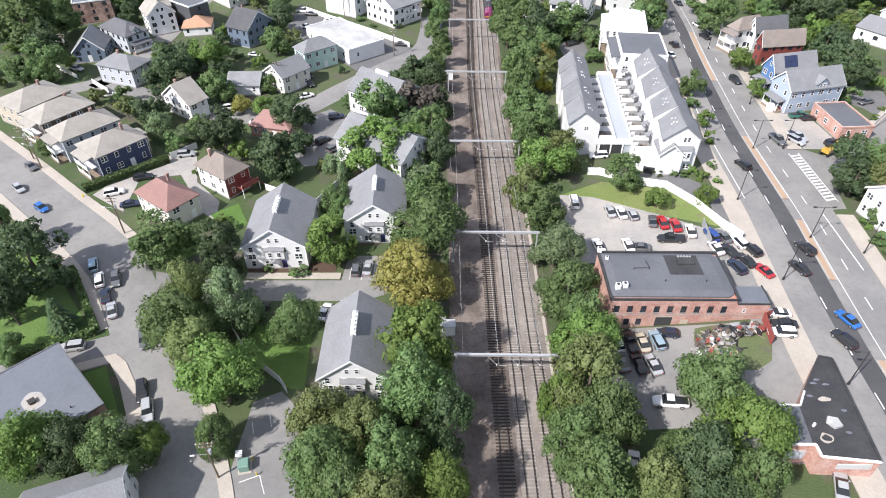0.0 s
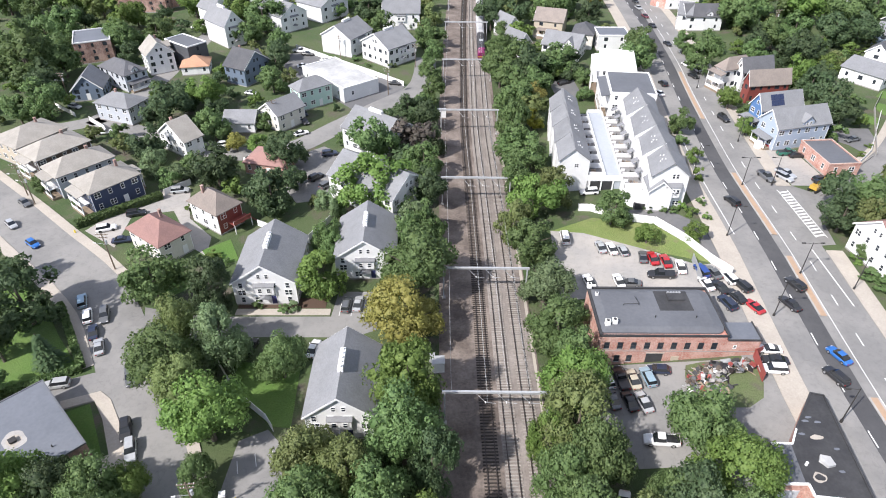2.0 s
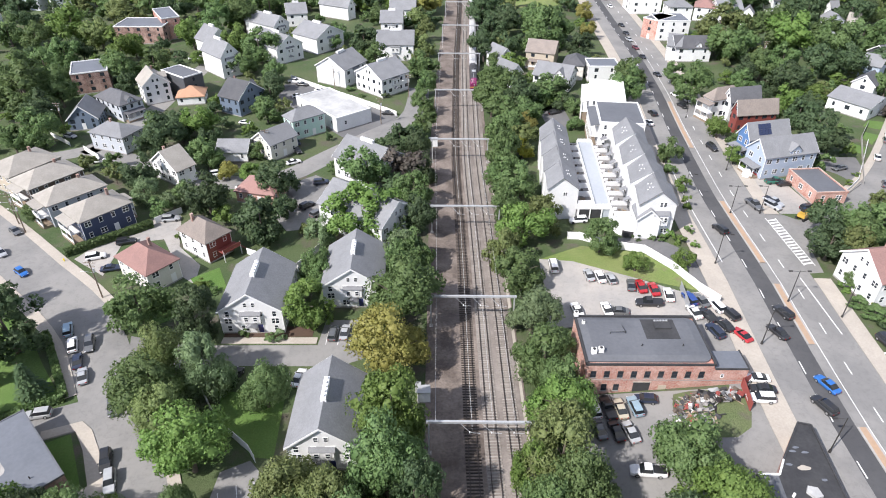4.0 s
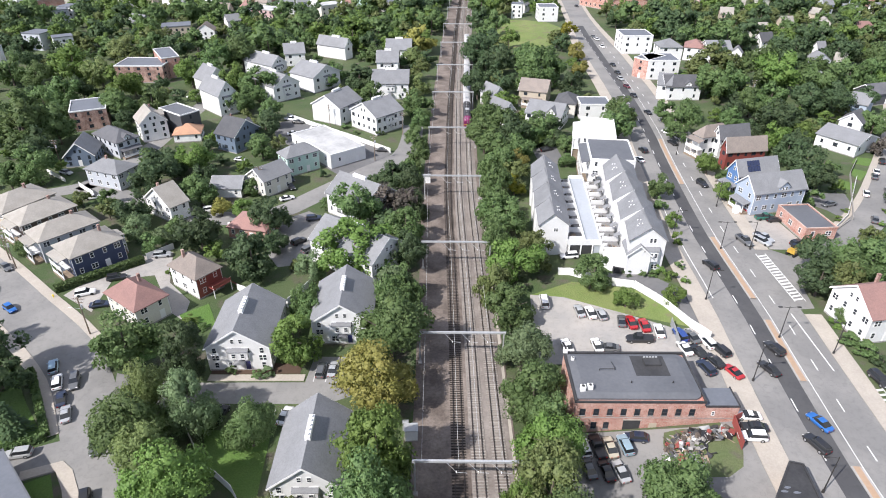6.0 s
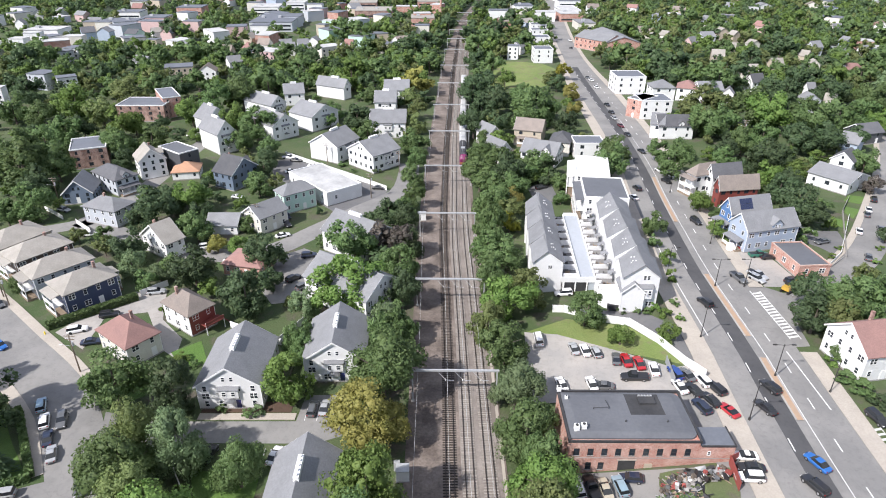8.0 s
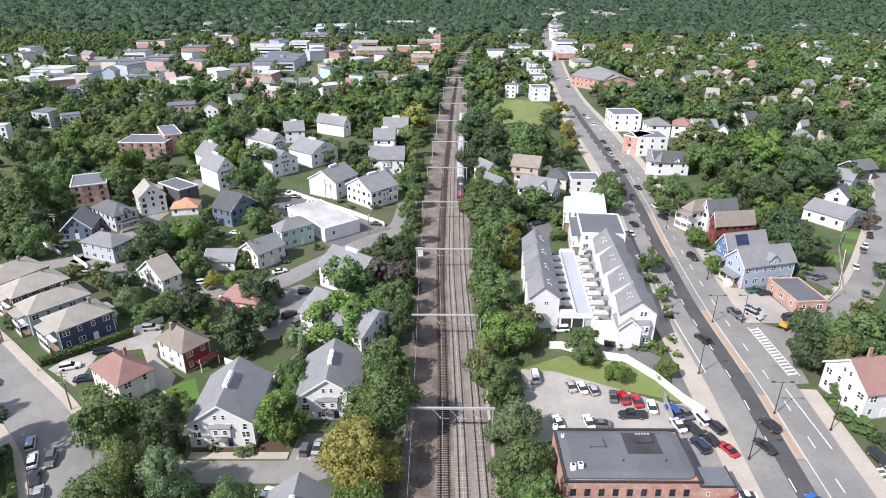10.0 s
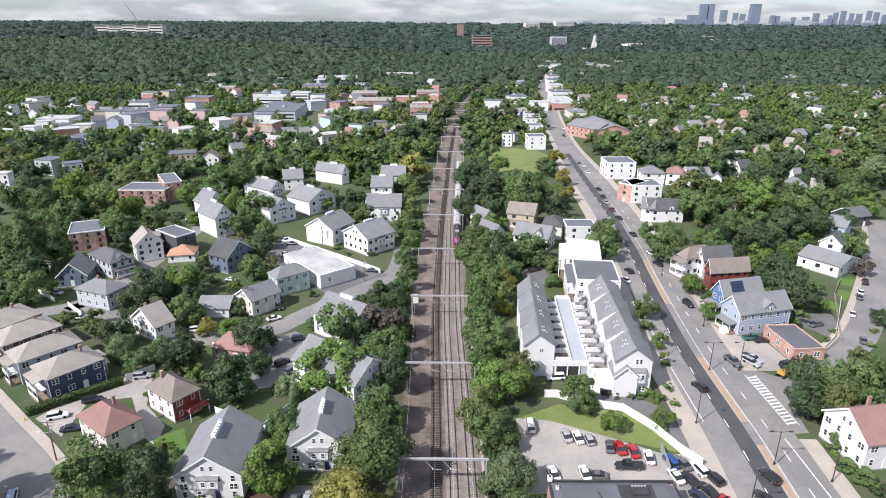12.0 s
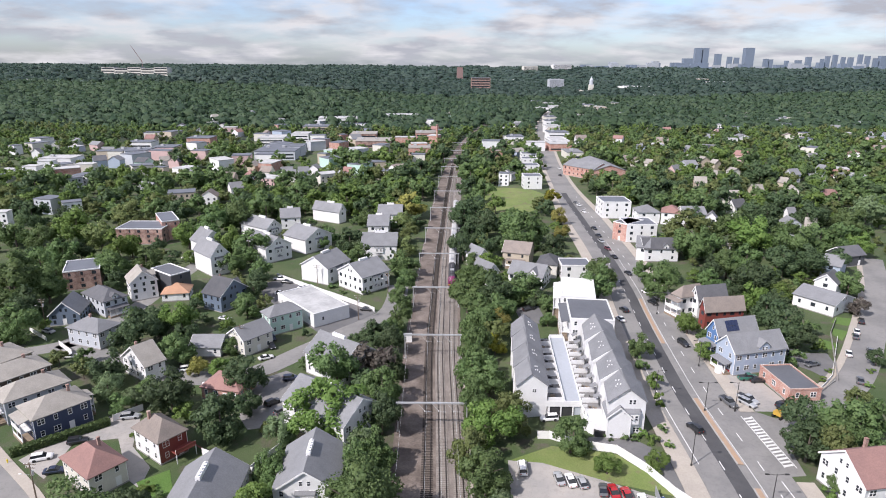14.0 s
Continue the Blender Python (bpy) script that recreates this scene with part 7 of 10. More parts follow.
long_block(304, 3035, 12, 48, 34, 10, "white", "membrane_white", "white flat-roofed block far off among trees")
long_block(58, 1004, 12, 13, 9, 8, "white", "membrane_white", "white flat-roofed block far off among trees")
long_block(38, 1034, 12, 15, 10, 7, "offwhite", "membrane_grey", "cream block far off among trees")
long_block(434, 1028, 12, 16, 12, 8, "white", "shingle_grey", "white flat-roofed block far off among trees")
long_block(439, 995, 5, 12, 9, 8, "tan", "shingle_beige", "tan block far off among trees")
long_block(455, 968, 12, 16, 11, 9, "white", "shingle_grey", "white flat-roofed block far off among trees")
long_block(522, 966, 2, 13, 9, 8, "lightgrey", "membrane_grey", "pale grey block far off among trees")
long_block(554, 889, 12, 8, 6, 9, "brick", "shingle_grey", "red brick block far off among trees")
long_block(576, 872, 5, 9, 7, 8, "white", "shingle_grey", "white flat-roofed block far off among trees")
long_block(871, 2061, 2, 65, 40, 14, "offwhite", "membrane_white", "cream block far off among trees")
long_block(745, 2080, -8, 29, 20, 10, "white", "membrane_white", "white flat-roofed block far off among trees")
long_block(951, 2396, 12, 38, 26, 14, "tan", "membrane_white", "tan block far off among trees")
long_block(688, 3900, 12, 114, 40, 40, "white", "membrane_white", "white flat-roofed block far off among trees")
long_block(499, 3900, 12, 87, 40, 34, "offwhite", "membrane_grey", "cream block far off among trees")
long_block(376, 2194, 2, 50, 35, 40, "lightgrey", "membrane_grey", "pale grey block far off among trees")
long_block(-973, 1497, -8, 19, 13, 12, "white", "membrane_white", "white flat-roofed block far off among trees")
CHURCH, STACK = (406, 1782), (-1, 681)


# ---- west side: apartment houses ----
house(-36.3, 103.0, 2, 12.6, 15.6, 6.1, 4.3, M["white"], M["shingle_grey"], "white clapboard apartment house with a grey shingle roof and ridge vents", axis="y", storeys=3, group="apartment houses", name="apartment_house", door="door_blue")
house(-16.9, 111.2, 2.3, 12.6, 14.8, 6.1, 4.3, M["white"], M["shingle_grey"], "white clapboard apartment house with a grey shingle roof and ridge vents", axis="y", storeys=3, group="apartment houses", name="apartment_house", door="door_blue")
house(-16.2, 70.2, 1.3, 11.0, 15.0, 6.1, 4.3, M["white"], M["shingle_grey"], "white clapboard apartment house with a grey shingle roof and ridge vents", axis="y", storeys=3, group="apartment houses", name="apartment_house", door="door_blue")
house(-17.2, 136.1, -35, 20.8, 13.0, 7.0, 4.2, M["white"], M["shingle_grey"], "white clapboard apartment house with a grey shingle roof and ridge vents", axis='x', storeys=2, group='apartment houses', name='apartment_house')
house(-19.9, 164.8, -36, 15.1, 13.0, 7.0, 4.2, M["white"], M["shingle_grey"], "white clapboard apartment house with a grey shingle roof and ridge vents", axis='x', storeys=2, group='apartment houses', name='apartment_house')
house(-40.0, 248.6, 61, 14.5, 14.1, 7.2, 4.2, M["white"], M["shingle_grey"], "white clapboard apartment house with a grey shingle roof and ridge vents", axis='x', storeys=2, group='apartment houses', name='apartment_house')
house(-22.6, 238.3, 47, 13.9, 15.3, 7.2, 4.2, M["white"], M["shingle_grey"], "white clapboard apartment house with a grey shingle roof and ridge vents", axis='x', storeys=2, group='apartment houses', name='apartment_house')
house(-20.3, 281.1, 1, 15.9, 15.0, 7.2, 4.2, M["white"], M["shingle_grey"], "white clapboard apartment house with a grey shingle roof and ridge vents", axis='x', storeys=2, group='apartment houses', name='apartment_house')
house(-24.8, 317.5, 1, 10.5, 15.0, 7.2, 4.0, M["white"], M["shingle_grey"], "white clapboard apartment house with a grey shingle roof and ridge vents", axis='x', storeys=2, group='apartment houses', name='apartment_house')
house(-21.0, 343.1, 1, 13.1, 15.0, 7.2, 4.0, M["white"], M["shingle_grey"], "white clapboard apartment house with a grey shingle roof and ridge vents", axis='x', storeys=2, group='apartment houses', name='apartment_house')
house(-57.0, 348.6, 61, 6.4, 19.1, 7.0, 4.0, M["white"], M["shingle_grey"], "white clapboard apartment house with a grey shingle roof and ridge vents", axis='y', storeys=2, group='apartment houses', name='apartment_house')
house(-57.3, 293.0, 53, 16.6, 15.9, 7.2, 4.2, M["white"], M["shingle_grey"], "white clapboard apartment house with a grey shingle roof and ridge vents", axis='y', storeys=2, group='apartment houses', name='apartment_house')
house(-76.4, 336.1, 15, 10.2, 14.0, 6.5, 3.8, M["white"], M["shingle_grey"], "white clapboard apartment house with a grey shingle roof and ridge vents", axis='x', storeys=2, group='apartment houses', name='apartment_house')
house(-85.9, 312.5, 54, 9.5, 21.1, 7.0, 4.0, M["white"], M["shingle_grey"], "white clapboard apartment house with a grey shingle roof and ridge vents", axis='y', storeys=2, group='apartment houses', name='apartment_house')
house(-73.7, 278.6, 48, 13.5, 21.0, 7.2, 4.2, M["white"], M["shingle_grey"], "white clapboard apartment house with a grey shingle roof and ridge vents", axis='y', storeys=2, group='apartment houses', name='apartment_house')
house(-91.2, 256.9, 46, 8.4, 15.9, 9.0, 5.0, M["white"], M["shingle_grey"], "white clapboard apartment house with a grey shingle roof and ridge vents", axis='y', storeys=3, group='apartment houses', name='apartment_house')
house(-101.4, 280.1, 46, 11.7, 11.7, 8.0, 5.0, M["white"], M["shingle_grey"], "white clapboard apartment house with a grey shingle roof and ridge vents", axis='y', storeys=3, group='apartment houses', name='apartment_house')

# ---- west side: family houses ----
house(-85.8, 135.3, 51, 12.8, 9.8, 6.6, 2.6, M["navy"], M["shingle_beige"], "navy clapboard two-storey house with a beige hip roof", kind='hip', chimney=(3.5, 0, 0.6), porch=[('left', 0, 6.5, 2.4, 0.6, 5.6, True), ('right', 0, 4, 1.8, 0.6, 5.6, True)])
house(-96.5, 143.3, 50, 14.9, 8.5, 6.6, 2.6, M["lightgrey"], M["shingle_beige"], "light grey clapboard two-storey house with a beige hip roof", kind='hip', porch=[('left', 0, 6, 2.4, 0.6, 5.6, True)], chimney=(3, 0, 0.6))
house(-107.7, 152.5, 55, 14.7, 9.8, 6.4, 2.6, M["dark_brown"], M["shingle_beige"], "dark brown two-storey house with a beige hip roof", kind='hip', porch=[('left', 0, 6, 2.2, 0.6, 5.4, True)], chimney=(3, 0, 0.6))
house(-118.8, 160.0, 61, 14.9, 12.2, 6.4, 2.6, M["tan"], M["shingle_beige"], "tan two-storey house with a beige hip roof", kind='hip', chimney=(3, 0, 0.6))
house(-64.6, 114.2, 54, 7.7, 12.0, 5.6, 3.2, M["offwhite"], M["shingle_red"], "cream house with a faded red hip roof", kind='hip', chimney=(2, 1, 0.4))
with_deck(house(-55.2, 125.3, 54, 6.8, 10.6, 6.0, 3.2, M["white"], M["shingle_brown"], "white and red house with a brown hip roof", kind='hip', chimney=(-1, 2, 0.8)), "front", 1.5, 5.0, 2.6, 2.6, M["redwood"])
house(-121.6, 202.0, 13, 9.5, 11.0, 4.2, 4.4, M["slate"], M["shingle_grey"], "slate blue gabled house with white trim", axis='y')
house(-102.8, 184.0, 70, 8.6, 13.2, 6.0, 2.6, M["lightgrey"], M["shingle_grey"], "pale grey two-storey house with a hip roof", kind='hip', chimney=(0, 1, 0.8))
with_gable(house(-114.1, 211.6, 54, 8.4, 16.0, 6.2, 2.8, M["lightgrey"], M["shingle_dark"], "pale grey house with a dark hip roof and porch", kind='hip', porch=[('front', 0, 7, 2.2, 0.6, 3.0, False)]), "front", 0, 2.2, 2.5, 0.9, M["lightgrey"], M["shingle_dark"])
house(-76.6, 162.3, 55, 5.8, 12.0, 5.4, 4.4, M["white"], M["shingle_beige"], "white gabled house with a beige roof", axis='x', chimney=(-1, 1, 0.5))
with_gable(house(-107.2, 225.8, 35, 9.4, 10.0, 7.5, 4.0, M["white"], M["shingle_beige"], "tall white clapboard house with a steep roof", axis='y', storeys=3, chimney=(1, 2, 0.5)), "right", 0, 2.6, 3.0, 1.4, M["white"], M["shingle_beige"])
house(-97.9, 231.1, 53, 8.1, 14.5, 9.0, 0.0, M["charcoal"], M["membrane"], "charcoal and white three-storey flat-roofed apartment block", kind='flat', storeys=3, name='apartment_block')
house(-93.1, 224.6, 12, 9.6, 9.0, 3.4, 2.6, M["white"], M["shingle_orange"], "low white house with an orange hip roof", kind='hip', storeys=1)
with_gable(house(-71.7, 216.8, 62, 12.7, 9.4, 6.4, 4.6, M["slate"], M["shingle_dark"], "slate blue gabled house with dark roof", axis='y', chimney=(1, 3, 0.4)), "right", 0, 3.0, 3.5, 1.6, M["slate"], M["shingle_dark"])
house(-137.4, 239.4, 25, 12.9, 16.0, 8.0, 0.0, M["brick_dark"], M["membrane_grey"], "brown brick apartment block with a flat grey roof", kind='flat', storeys=3, name='apartment_block', door=None)
house(-142.5, 304.9, 1, 22.9, 16.0, 8.0, 0.0, M["brick_dark"], M["membrane_grey"], "brown brick apartment block with a flat grey roof", kind='flat', storeys=3, name='apartment_block', door=None)
house(-135.6, 314.8, 32, 8.4, 22.0, 10.0, 0.0, M["brick"], M["membrane_grey"], "red brick apartment block with a flat grey roof", kind='flat', storeys=3, name='apartment_block', door=None)
house(-44.8, 195.3, 40, 11.6, 6.7, 7.0, 2.6, M["mint"], M["shingle_grey"], "mint green clapboard house with grey hip roof", kind='hip', low=0)
house(-51.1, 180.3, 51, 10.2, 8.7, 5.6, 3.0, M["offwhite"], M["shingle_grey"], "cream two-storey house with grey roof", axis='x')
house(-48.4, 152.0, -12, 11.1, 9.0, 3.8, 2.6, M["brick"], M["shingle_red"], "low brick house with a red shingle roof", kind='hip', storeys=1)
house(-63.2, 177.9, 1, 9.2, 9.0, 3.4, 2.2, M["white"], M["shingle_grey"], "low house with a grey shingle roof", axis='x', storeys=1)

# ---- west corner buildings ----

# ---- east side: houses beyond the avenue ----
with_gable(house(98.2, 162.4, 15, 16.7, 7.9, 7.0, 3.8, M["sky_blue"], M["shingle_grey"], "pale blue clapboard house with grey roof and dormer", axis='x', porch=[('left', 0, 6, 2.2, 0.7, 3.2, False), ('right', 0, 5, 1.8, 0.7, 5.6, True)]), "front", 1.0, 3.4, 3.0, 1.6, M["sky_blue"], M["shingle_grey"])
with_solar(house(97.4, 172.9, 14, 13.3, 5.4, 7.0, 3.8, M["blue"], M["shingle_grey"], "bright blue house with solar panels on a grey roof", axis='x', porch=[('left', 0, 6, 2.4, 0.7, 3.2, False)]), -3.2)
house(101.9, 190.9, 9, 13.5, 3.6, 7.0, 3.6, M["redwood"], M["shingle_brown"], "barn red house with a brown roof", axis='x')
house(101.6, 200.9, 14, 11.0, 4.1, 7.5, 3.6, M["white"], M["shingle_dark"], "white house with dark shingle roof", axis='x')
house(95.8, 202.7, 22, 11.6, 4.4, 7.5, 3.2, M["white"], M["shingle_brown"], "white house with balconies and a brown roof", kind='hip', porch=[('left', 0, 6, 2.2, 0.7, 6.0, True)])
house(146.1, 209.2, 35, 13.9, 14.0, 4.5, 2.4, M["white"], M["shingle_grey"], "long white house with grey roof", axis='y', storeys=1)
house(155.5, 222.3, 44, 7.9, 7.4, 6.0, 3.0, M["white"], M["shingle_dark"], "white house with a dark gabled roof", axis='x')
house(171.4, 245.6, -44, 6.8, 10.0, 5.5, 3.0, M["sky_blue"], M["shingle_grey"], "pale blue house with a grey roof", axis='x')
house(186.0, 261.5, 17, 11.3, 9.0, 5.0, 3.0, M["charcoal"], M["shingle_dark"], "dark grey house with white dormers", axis='x')
house(95.0, 106.7, 10, 10.0, 11.5, 6.6, 4.2, M["white"], M["shingle_red"], "white house with a faded red gabled roof", axis='x', chimney=(1, 2, 0.8))

# ---- along the avenue ----
house(42.8, 263.7, -18, 11.7, 11.0, 6.5, 3.6, M["tan"], M["shingle_brown"], "tan house with a brown gabled roof and porch", axis='x', porch=[('front', 0, 8, 2.2, 0.6, 3.0, False)])
with_gable(house(44.2, 234.7, -26, 13.9, 11.0, 5.8, 3.6, M["white"], M["shingle_grey"], "white clapboard house with twin gables", axis='x'), "front", 3.0, 3.4, 4.0, 2.0, M["white"], M["shingle_grey"])
house(24.9, 266.2, 31, 6.1, 10.0, 5.6, 3.4, M["white"], M["shingle_grey"], "small white gabled clapboard house", axis='y')
house(27.2, 244.2, 35, 5.9, 10.0, 5.6, 3.4, M["white"], M["shingle_grey"], "white gabled house with grey roof", axis='y')
house(53.4, 245.5, -17, 8.0, 11.0, 6.2, 2.6, M["offwhite"], M["shingle_dark"], "cream house with a dark hip roof", kind='hip')
house(63.3, 242.2, 0, 11.9, 10.0, 5.8, 0.0, M["white"], M["membrane_grey"], "low white building with a flat grey roof", kind='flat', name='low_building')
house(56.7, 203.4, -10, 11.3, 18.4, 9.0, 0.0, M["white"], M["fence_white"], "white three-storey building with balconies and a flat white roof", kind='flat', storeys=3, name='apartment_block', porch=[('left', 0, 16, 2.4, 0.6, 7.4, True)])
house(56.5, 183.5, -6, 13.2, 17.4, 9.0, 0.0, M["white"], M["membrane"], "white three-storey building with a flat black roof", kind='flat', storeys=3, name='apartment_block', porch=[('left', 0, 15, 2.4, 0.6, 7.4, True)])
house(70.3, 433.3, 2, 12.5, 13.0, 9.0, 0.0, M["white"], M["membrane_grey"], "white triple-decker with a flat roof", kind='flat', storeys=3, name='apartment_block', group='triple-deckers')
house(75.0, 481.8, 2, 12.9, 13.0, 9.0, 0.0, M["white"], M["membrane_grey"], "white triple-decker with a flat roof", kind='flat', storeys=3, name='apartment_block', group='triple-deckers')
house(78.8, 518.3, 2, 12.9, 13.0, 9.0, 0.0, M["white"], M["membrane_grey"], "white triple-decker with a flat roof", kind='flat', storeys=3, name='apartment_block', group='triple-deckers')
house(81.6, 547.8, 2, 12.6, 13.0, 9.0, 0.0, M["white"], M["membrane_grey"], "white triple-decker with a flat roof", kind='flat', storeys=3, name='apartment_block', group='triple-deckers')
house(56.7, 462.1, -29, 8.5, 9.0, 5.5, 3.0, M["white"], M["shingle_grey"], "small white gabled house among trees", axis='y')
house(106.4, 350.0, 1, 15.9, 16.0, 9.5, 0.0, M["white"], M["membrane_grey"], "white triple-decker with a flat roof", kind='flat', storeys=3, name='apartment_block', group='triple-deckers')
house(101.2, 300.1, -50, 7.8, 14.0, 9.0, 0.0, M["brick"], M["membrane"], "red brick block with a flat roof", kind='flat', storeys=3, name='apartment_block')
house(105.7, 299.7, 1, 14.9, 14.0, 9.0, 0.0, M["white"], M["membrane_grey"], "white three-storey block with a flat roof", kind='flat', storeys=3, name='apartment_block')
house(99.2, 268.4, -17, 5.3, 12.0, 6.5, 3.4, M["white"], M["shingle_grey"], "white house with grey roof", axis='x')
with_gable(house(105.4, 267.0, 1, 15.0, 10.0, 6.0, 3.6, M["white"], M["shingle_dark"], "white house with a dark roof and dormer", axis='x'), "front", 2.0, 2.4, 3.0, 1.2, M["white"], M["shingle_dark"])
house(121.3, 336.4, 1, 11.7, 11.0, 6.5, 3.2, M["white"], M["shingle_grey"], "white house with grey roof", kind='hip')
house(134.2, 333.7, -21, 9.8, 12.0, 7.0, 3.0, M["white"], M["shingle_red"], "white house with a red hip roof", kind='hip')
house(143.6, 329.7, 1, 12.1, 11.0, 7.0, 3.2, M["white"], M["shingle_grey"], "white house with grey roof", axis='x')
house(119.6, 483.1, 37, 20.6, 30.0, 8.0, 4.0, M["brick"], M["shingle_grey"], "red brick school with a grey roof", axis='y', name='school', door=None)
house(130.9, 491.6, -85, 51.2, 26.0, 7.0, 4.0, M["brick"], M["shingle_grey"], "red brick school wing with a grey roof", axis='x', name='school', door=None)
house(128.7, 678.4, 2, 19.4, 40.0, 7.0, 0.0, M["white"], M["membrane_white"], "white commercial building with a flat roof", kind='flat', name='commercial_building', door=None)
house(82.6, 699.6, 2, 16.3, 40.0, 6.0, 0.0, M["offwhite"], M["membrane_grey"], "low commercial building with a flat roof", kind='flat', name='commercial_building', door=None)
house(-37.7, 210.6, 41, 14.0, 27.0, 5.0, 0.0, M["white"], M["membrane_white"], "wide white commercial building with a flat roof", kind='flat', storeys=1, name='commercial_building', gaps=6)
ridge_vents()
entry_bays()
area("house_drive", [(-86.2, 120.8), (-81.9, 130.7), (-73.2, 142.1), (-67.6, 141.0), (-62.9, 126.6), (-55.1, 118.7), (-54.0, 111.4), (-57.9, 114.3), (-68.0, 129.8), (-77.5, 127.4), (-76.3, 114.3)], M["asphalt_lot"], 0.050, label="pale asphalt driveway between houses", category="drive")
area("house_lawn", [(-55.7, 113.5), (-50.3, 117.9), (-46.2, 110.1), (-50.8, 107.3)], M["lawn"], 0.060, label="small green back lawn", category="lawn")
house(103.0, 149.5, 5, 8.6, 13.5, 3.6, 0.0, M["brick"], M["membrane"], "single-storey red brick garage with a dark flat roof", kind='flat', storeys=1, name='garage', gaps=4, door=None)
excavator(93.6, 135.6)
tank(88.1, 158.4)

# ---- fences ----
fence([(-40.9, 78.2), (-37.5, 73.4), (-34.1, 69.9), (-29.3, 66.0), (-27.7, 63.9)], 2.0, M["fence_white"], "white vinyl fence along a lawn")
fence([(33.3, 129.5), (36.0, 129.0), (42.9, 124.1), (49.8, 121.2), (54.2, 113.9), (57.6, 105.3), (60.3, 101.2)], 2.2, M["fence_white"], "long white vinyl fence along a drive")
fence([(-61.0, 248.9), (-44.6, 235.3), (-29.0, 222.9), (-15.2, 211.1)], 1.9, M["fence_white"], "long white vinyl fence beside a lot")
fence([(-31.3, 116.6), (-39.0, 120.5), (-45.3, 123.7)], 1.9, M["fence_white"], "white vinyl fence behind apartment houses")
fence([(-32.5, 116.1), (-27.4, 126.7)], 1.9, M["fence_white"], "white vinyl fence behind apartment houses")
fence([(-72.9, 137.2), (-67.9, 142.8)], 1.9, M["fence_white"], "white vinyl fence beside a driveway")
fence([(-113.0, 180.8), (-105.1, 174.3)], 1.8, M["fence_white"], "white vinyl fence beside a driveway")
fence([(-129.5, 191.7), (-119.2, 184.1)], 1.6, M["fence_white"], "white picket fence on a house front")
fence([(56.1, 78.3), (55.4, 72.5)], 2.2, M["fence_red"], "rusty red corrugated fence round the scrap yard")
fence([(56.1, 78.3), (57.9, 79.1)], 2.2, M["fence_red"], "rusty red corrugated fence round the scrap yard")
fence([(53.9, 106.8), (53.4, 99.6)], 2.0, M["mesh"], "chain link fence across the lot")
fence([(-74.8, 229.5), (-71.6, 240.1)], 2.0, M["fence_white"], "white vinyl fence beside a house")
fence([(119.1, 154.3), (126.6, 168.6), (135.3, 185.3), (144.1, 197.2)], 1.2, M["kerb"], "low retaining wall along a side street")
fence([(117.9, 153.6), (109.1, 146.3), (96.7, 133.9), (93.3, 132.8)], 0.7, M["kerb"], "low stone wall round a corner")
hedge((-88.8, 122.0), (-73.1, 135.8), 1.9, 1.5)
hedge((-78.0, 70.0), (-65.7, 76.9), 1.4, 1.0)
hedge((-65.9, 77.2), (-78.2, 93.8), 1.4, 1.0)

# ---- poles ----
street_lamp(64.1, 89.1, 0)
street_lamp(64.4, 115.5, 0)
street_lamp(65.7, 144.1, 0)
street_lamp(74.9, 102.0, 1)
street_lamp(76.1, 137.9, 1)
street_lamp(84.5, 201.4, 1)
street_lamp(83.6, 97.1, 2)
street_lamp(83.7, 138.0, 2)
street_lamp(84.0, 162.3, 2)
street_lamp(64.6, 64.1, 2)
utility_pole(-34.8, 48.4, 9.5)
utility_pole(-72.5, 106.2, 10.0)
utility_pole(-104.3, 132.2, 9.5)
utility_pole(-108.4, 136.3, 9.5)
utility_pole(-128.0, 197.5, 9.5)
utility_pole(-20.1, 203.6, 9.5)
utility_pole(-52.9, 176.8, 9.5)
utility_pole(-41.7, 238.7, 9.0)
utility_pole(-12.0, 229.5, 9.0)
utility_pole(134.0, 260.2, 9.5)
hydrant(-88.0, 119.8)

# ---- parked cars: north lot and forecourt ----
car(35.7, 113.5, 95, "silver", "sedan")
car(38.0, 112.6, 95, "white", "sedan")
car(40.2, 111.6, 97, "silver", "hatch")
car(44.0, 108.8, 80, "grey", "coupe")
car(45.9, 108.0, 92, "red", "sedan")
car(48.3, 106.7, 92, "red", "sedan")
car(50.8, 104.4, 85, "white", "sedan")
car(46.2, 102.3, 172, "black", "pickup")
car(31.1, 101.9, 100, "white", "sedan")
car(37.2, 101.3, 95, "white", "sedan")
car(39.2, 100.3, 170, "grey", "sedan")
car(54.6, 102.6, 100, "blue", "suv")
car(54.2, 98.4, 100, "white", "sedan")
car(56.7, 101.8, 106, "grey", "sedan")
car(59.1, 99.9, 106, "white", "suv")
car(56.5, 97.1, 108, "black", "sedan")
car(60.9, 97.4, 112, "black", "suv")
car(58.6, 94.1, 112, "black", "sedan")
car(56.3, 92.3, 106, "dark_blue", "suv")
car(61.0, 91.1, 115, "red", "coupe")
car(28.4, 118.0, 90, "white", "van")
car(59.2, 79.6, 176, "white", "coupe")
car(59.1, 76.9, 174, "black", "sedan")
car(58.0, 74.8, 174, "white", "suv")

# ---- parked cars: south yard ----
car(29.7, 74.9, 95, "white", "suv")
car(32.0, 74.8, 98, "black", "pickup")
car(34.1, 74.5, 96, "beige", "sedan")
car(36.7, 74.8, 98, "light_blue", "suv")
car(29.7, 70.4, 98, "grey", "sedan")
car(32.4, 69.8, 100, "black", "sedan")
car(34.7, 69.4, 102, "silver", "sedan")
car(38.8, 76.3, 170, "dark_blue", "hatch")
car(35.6, 61.6, 172, "white", "pickup")
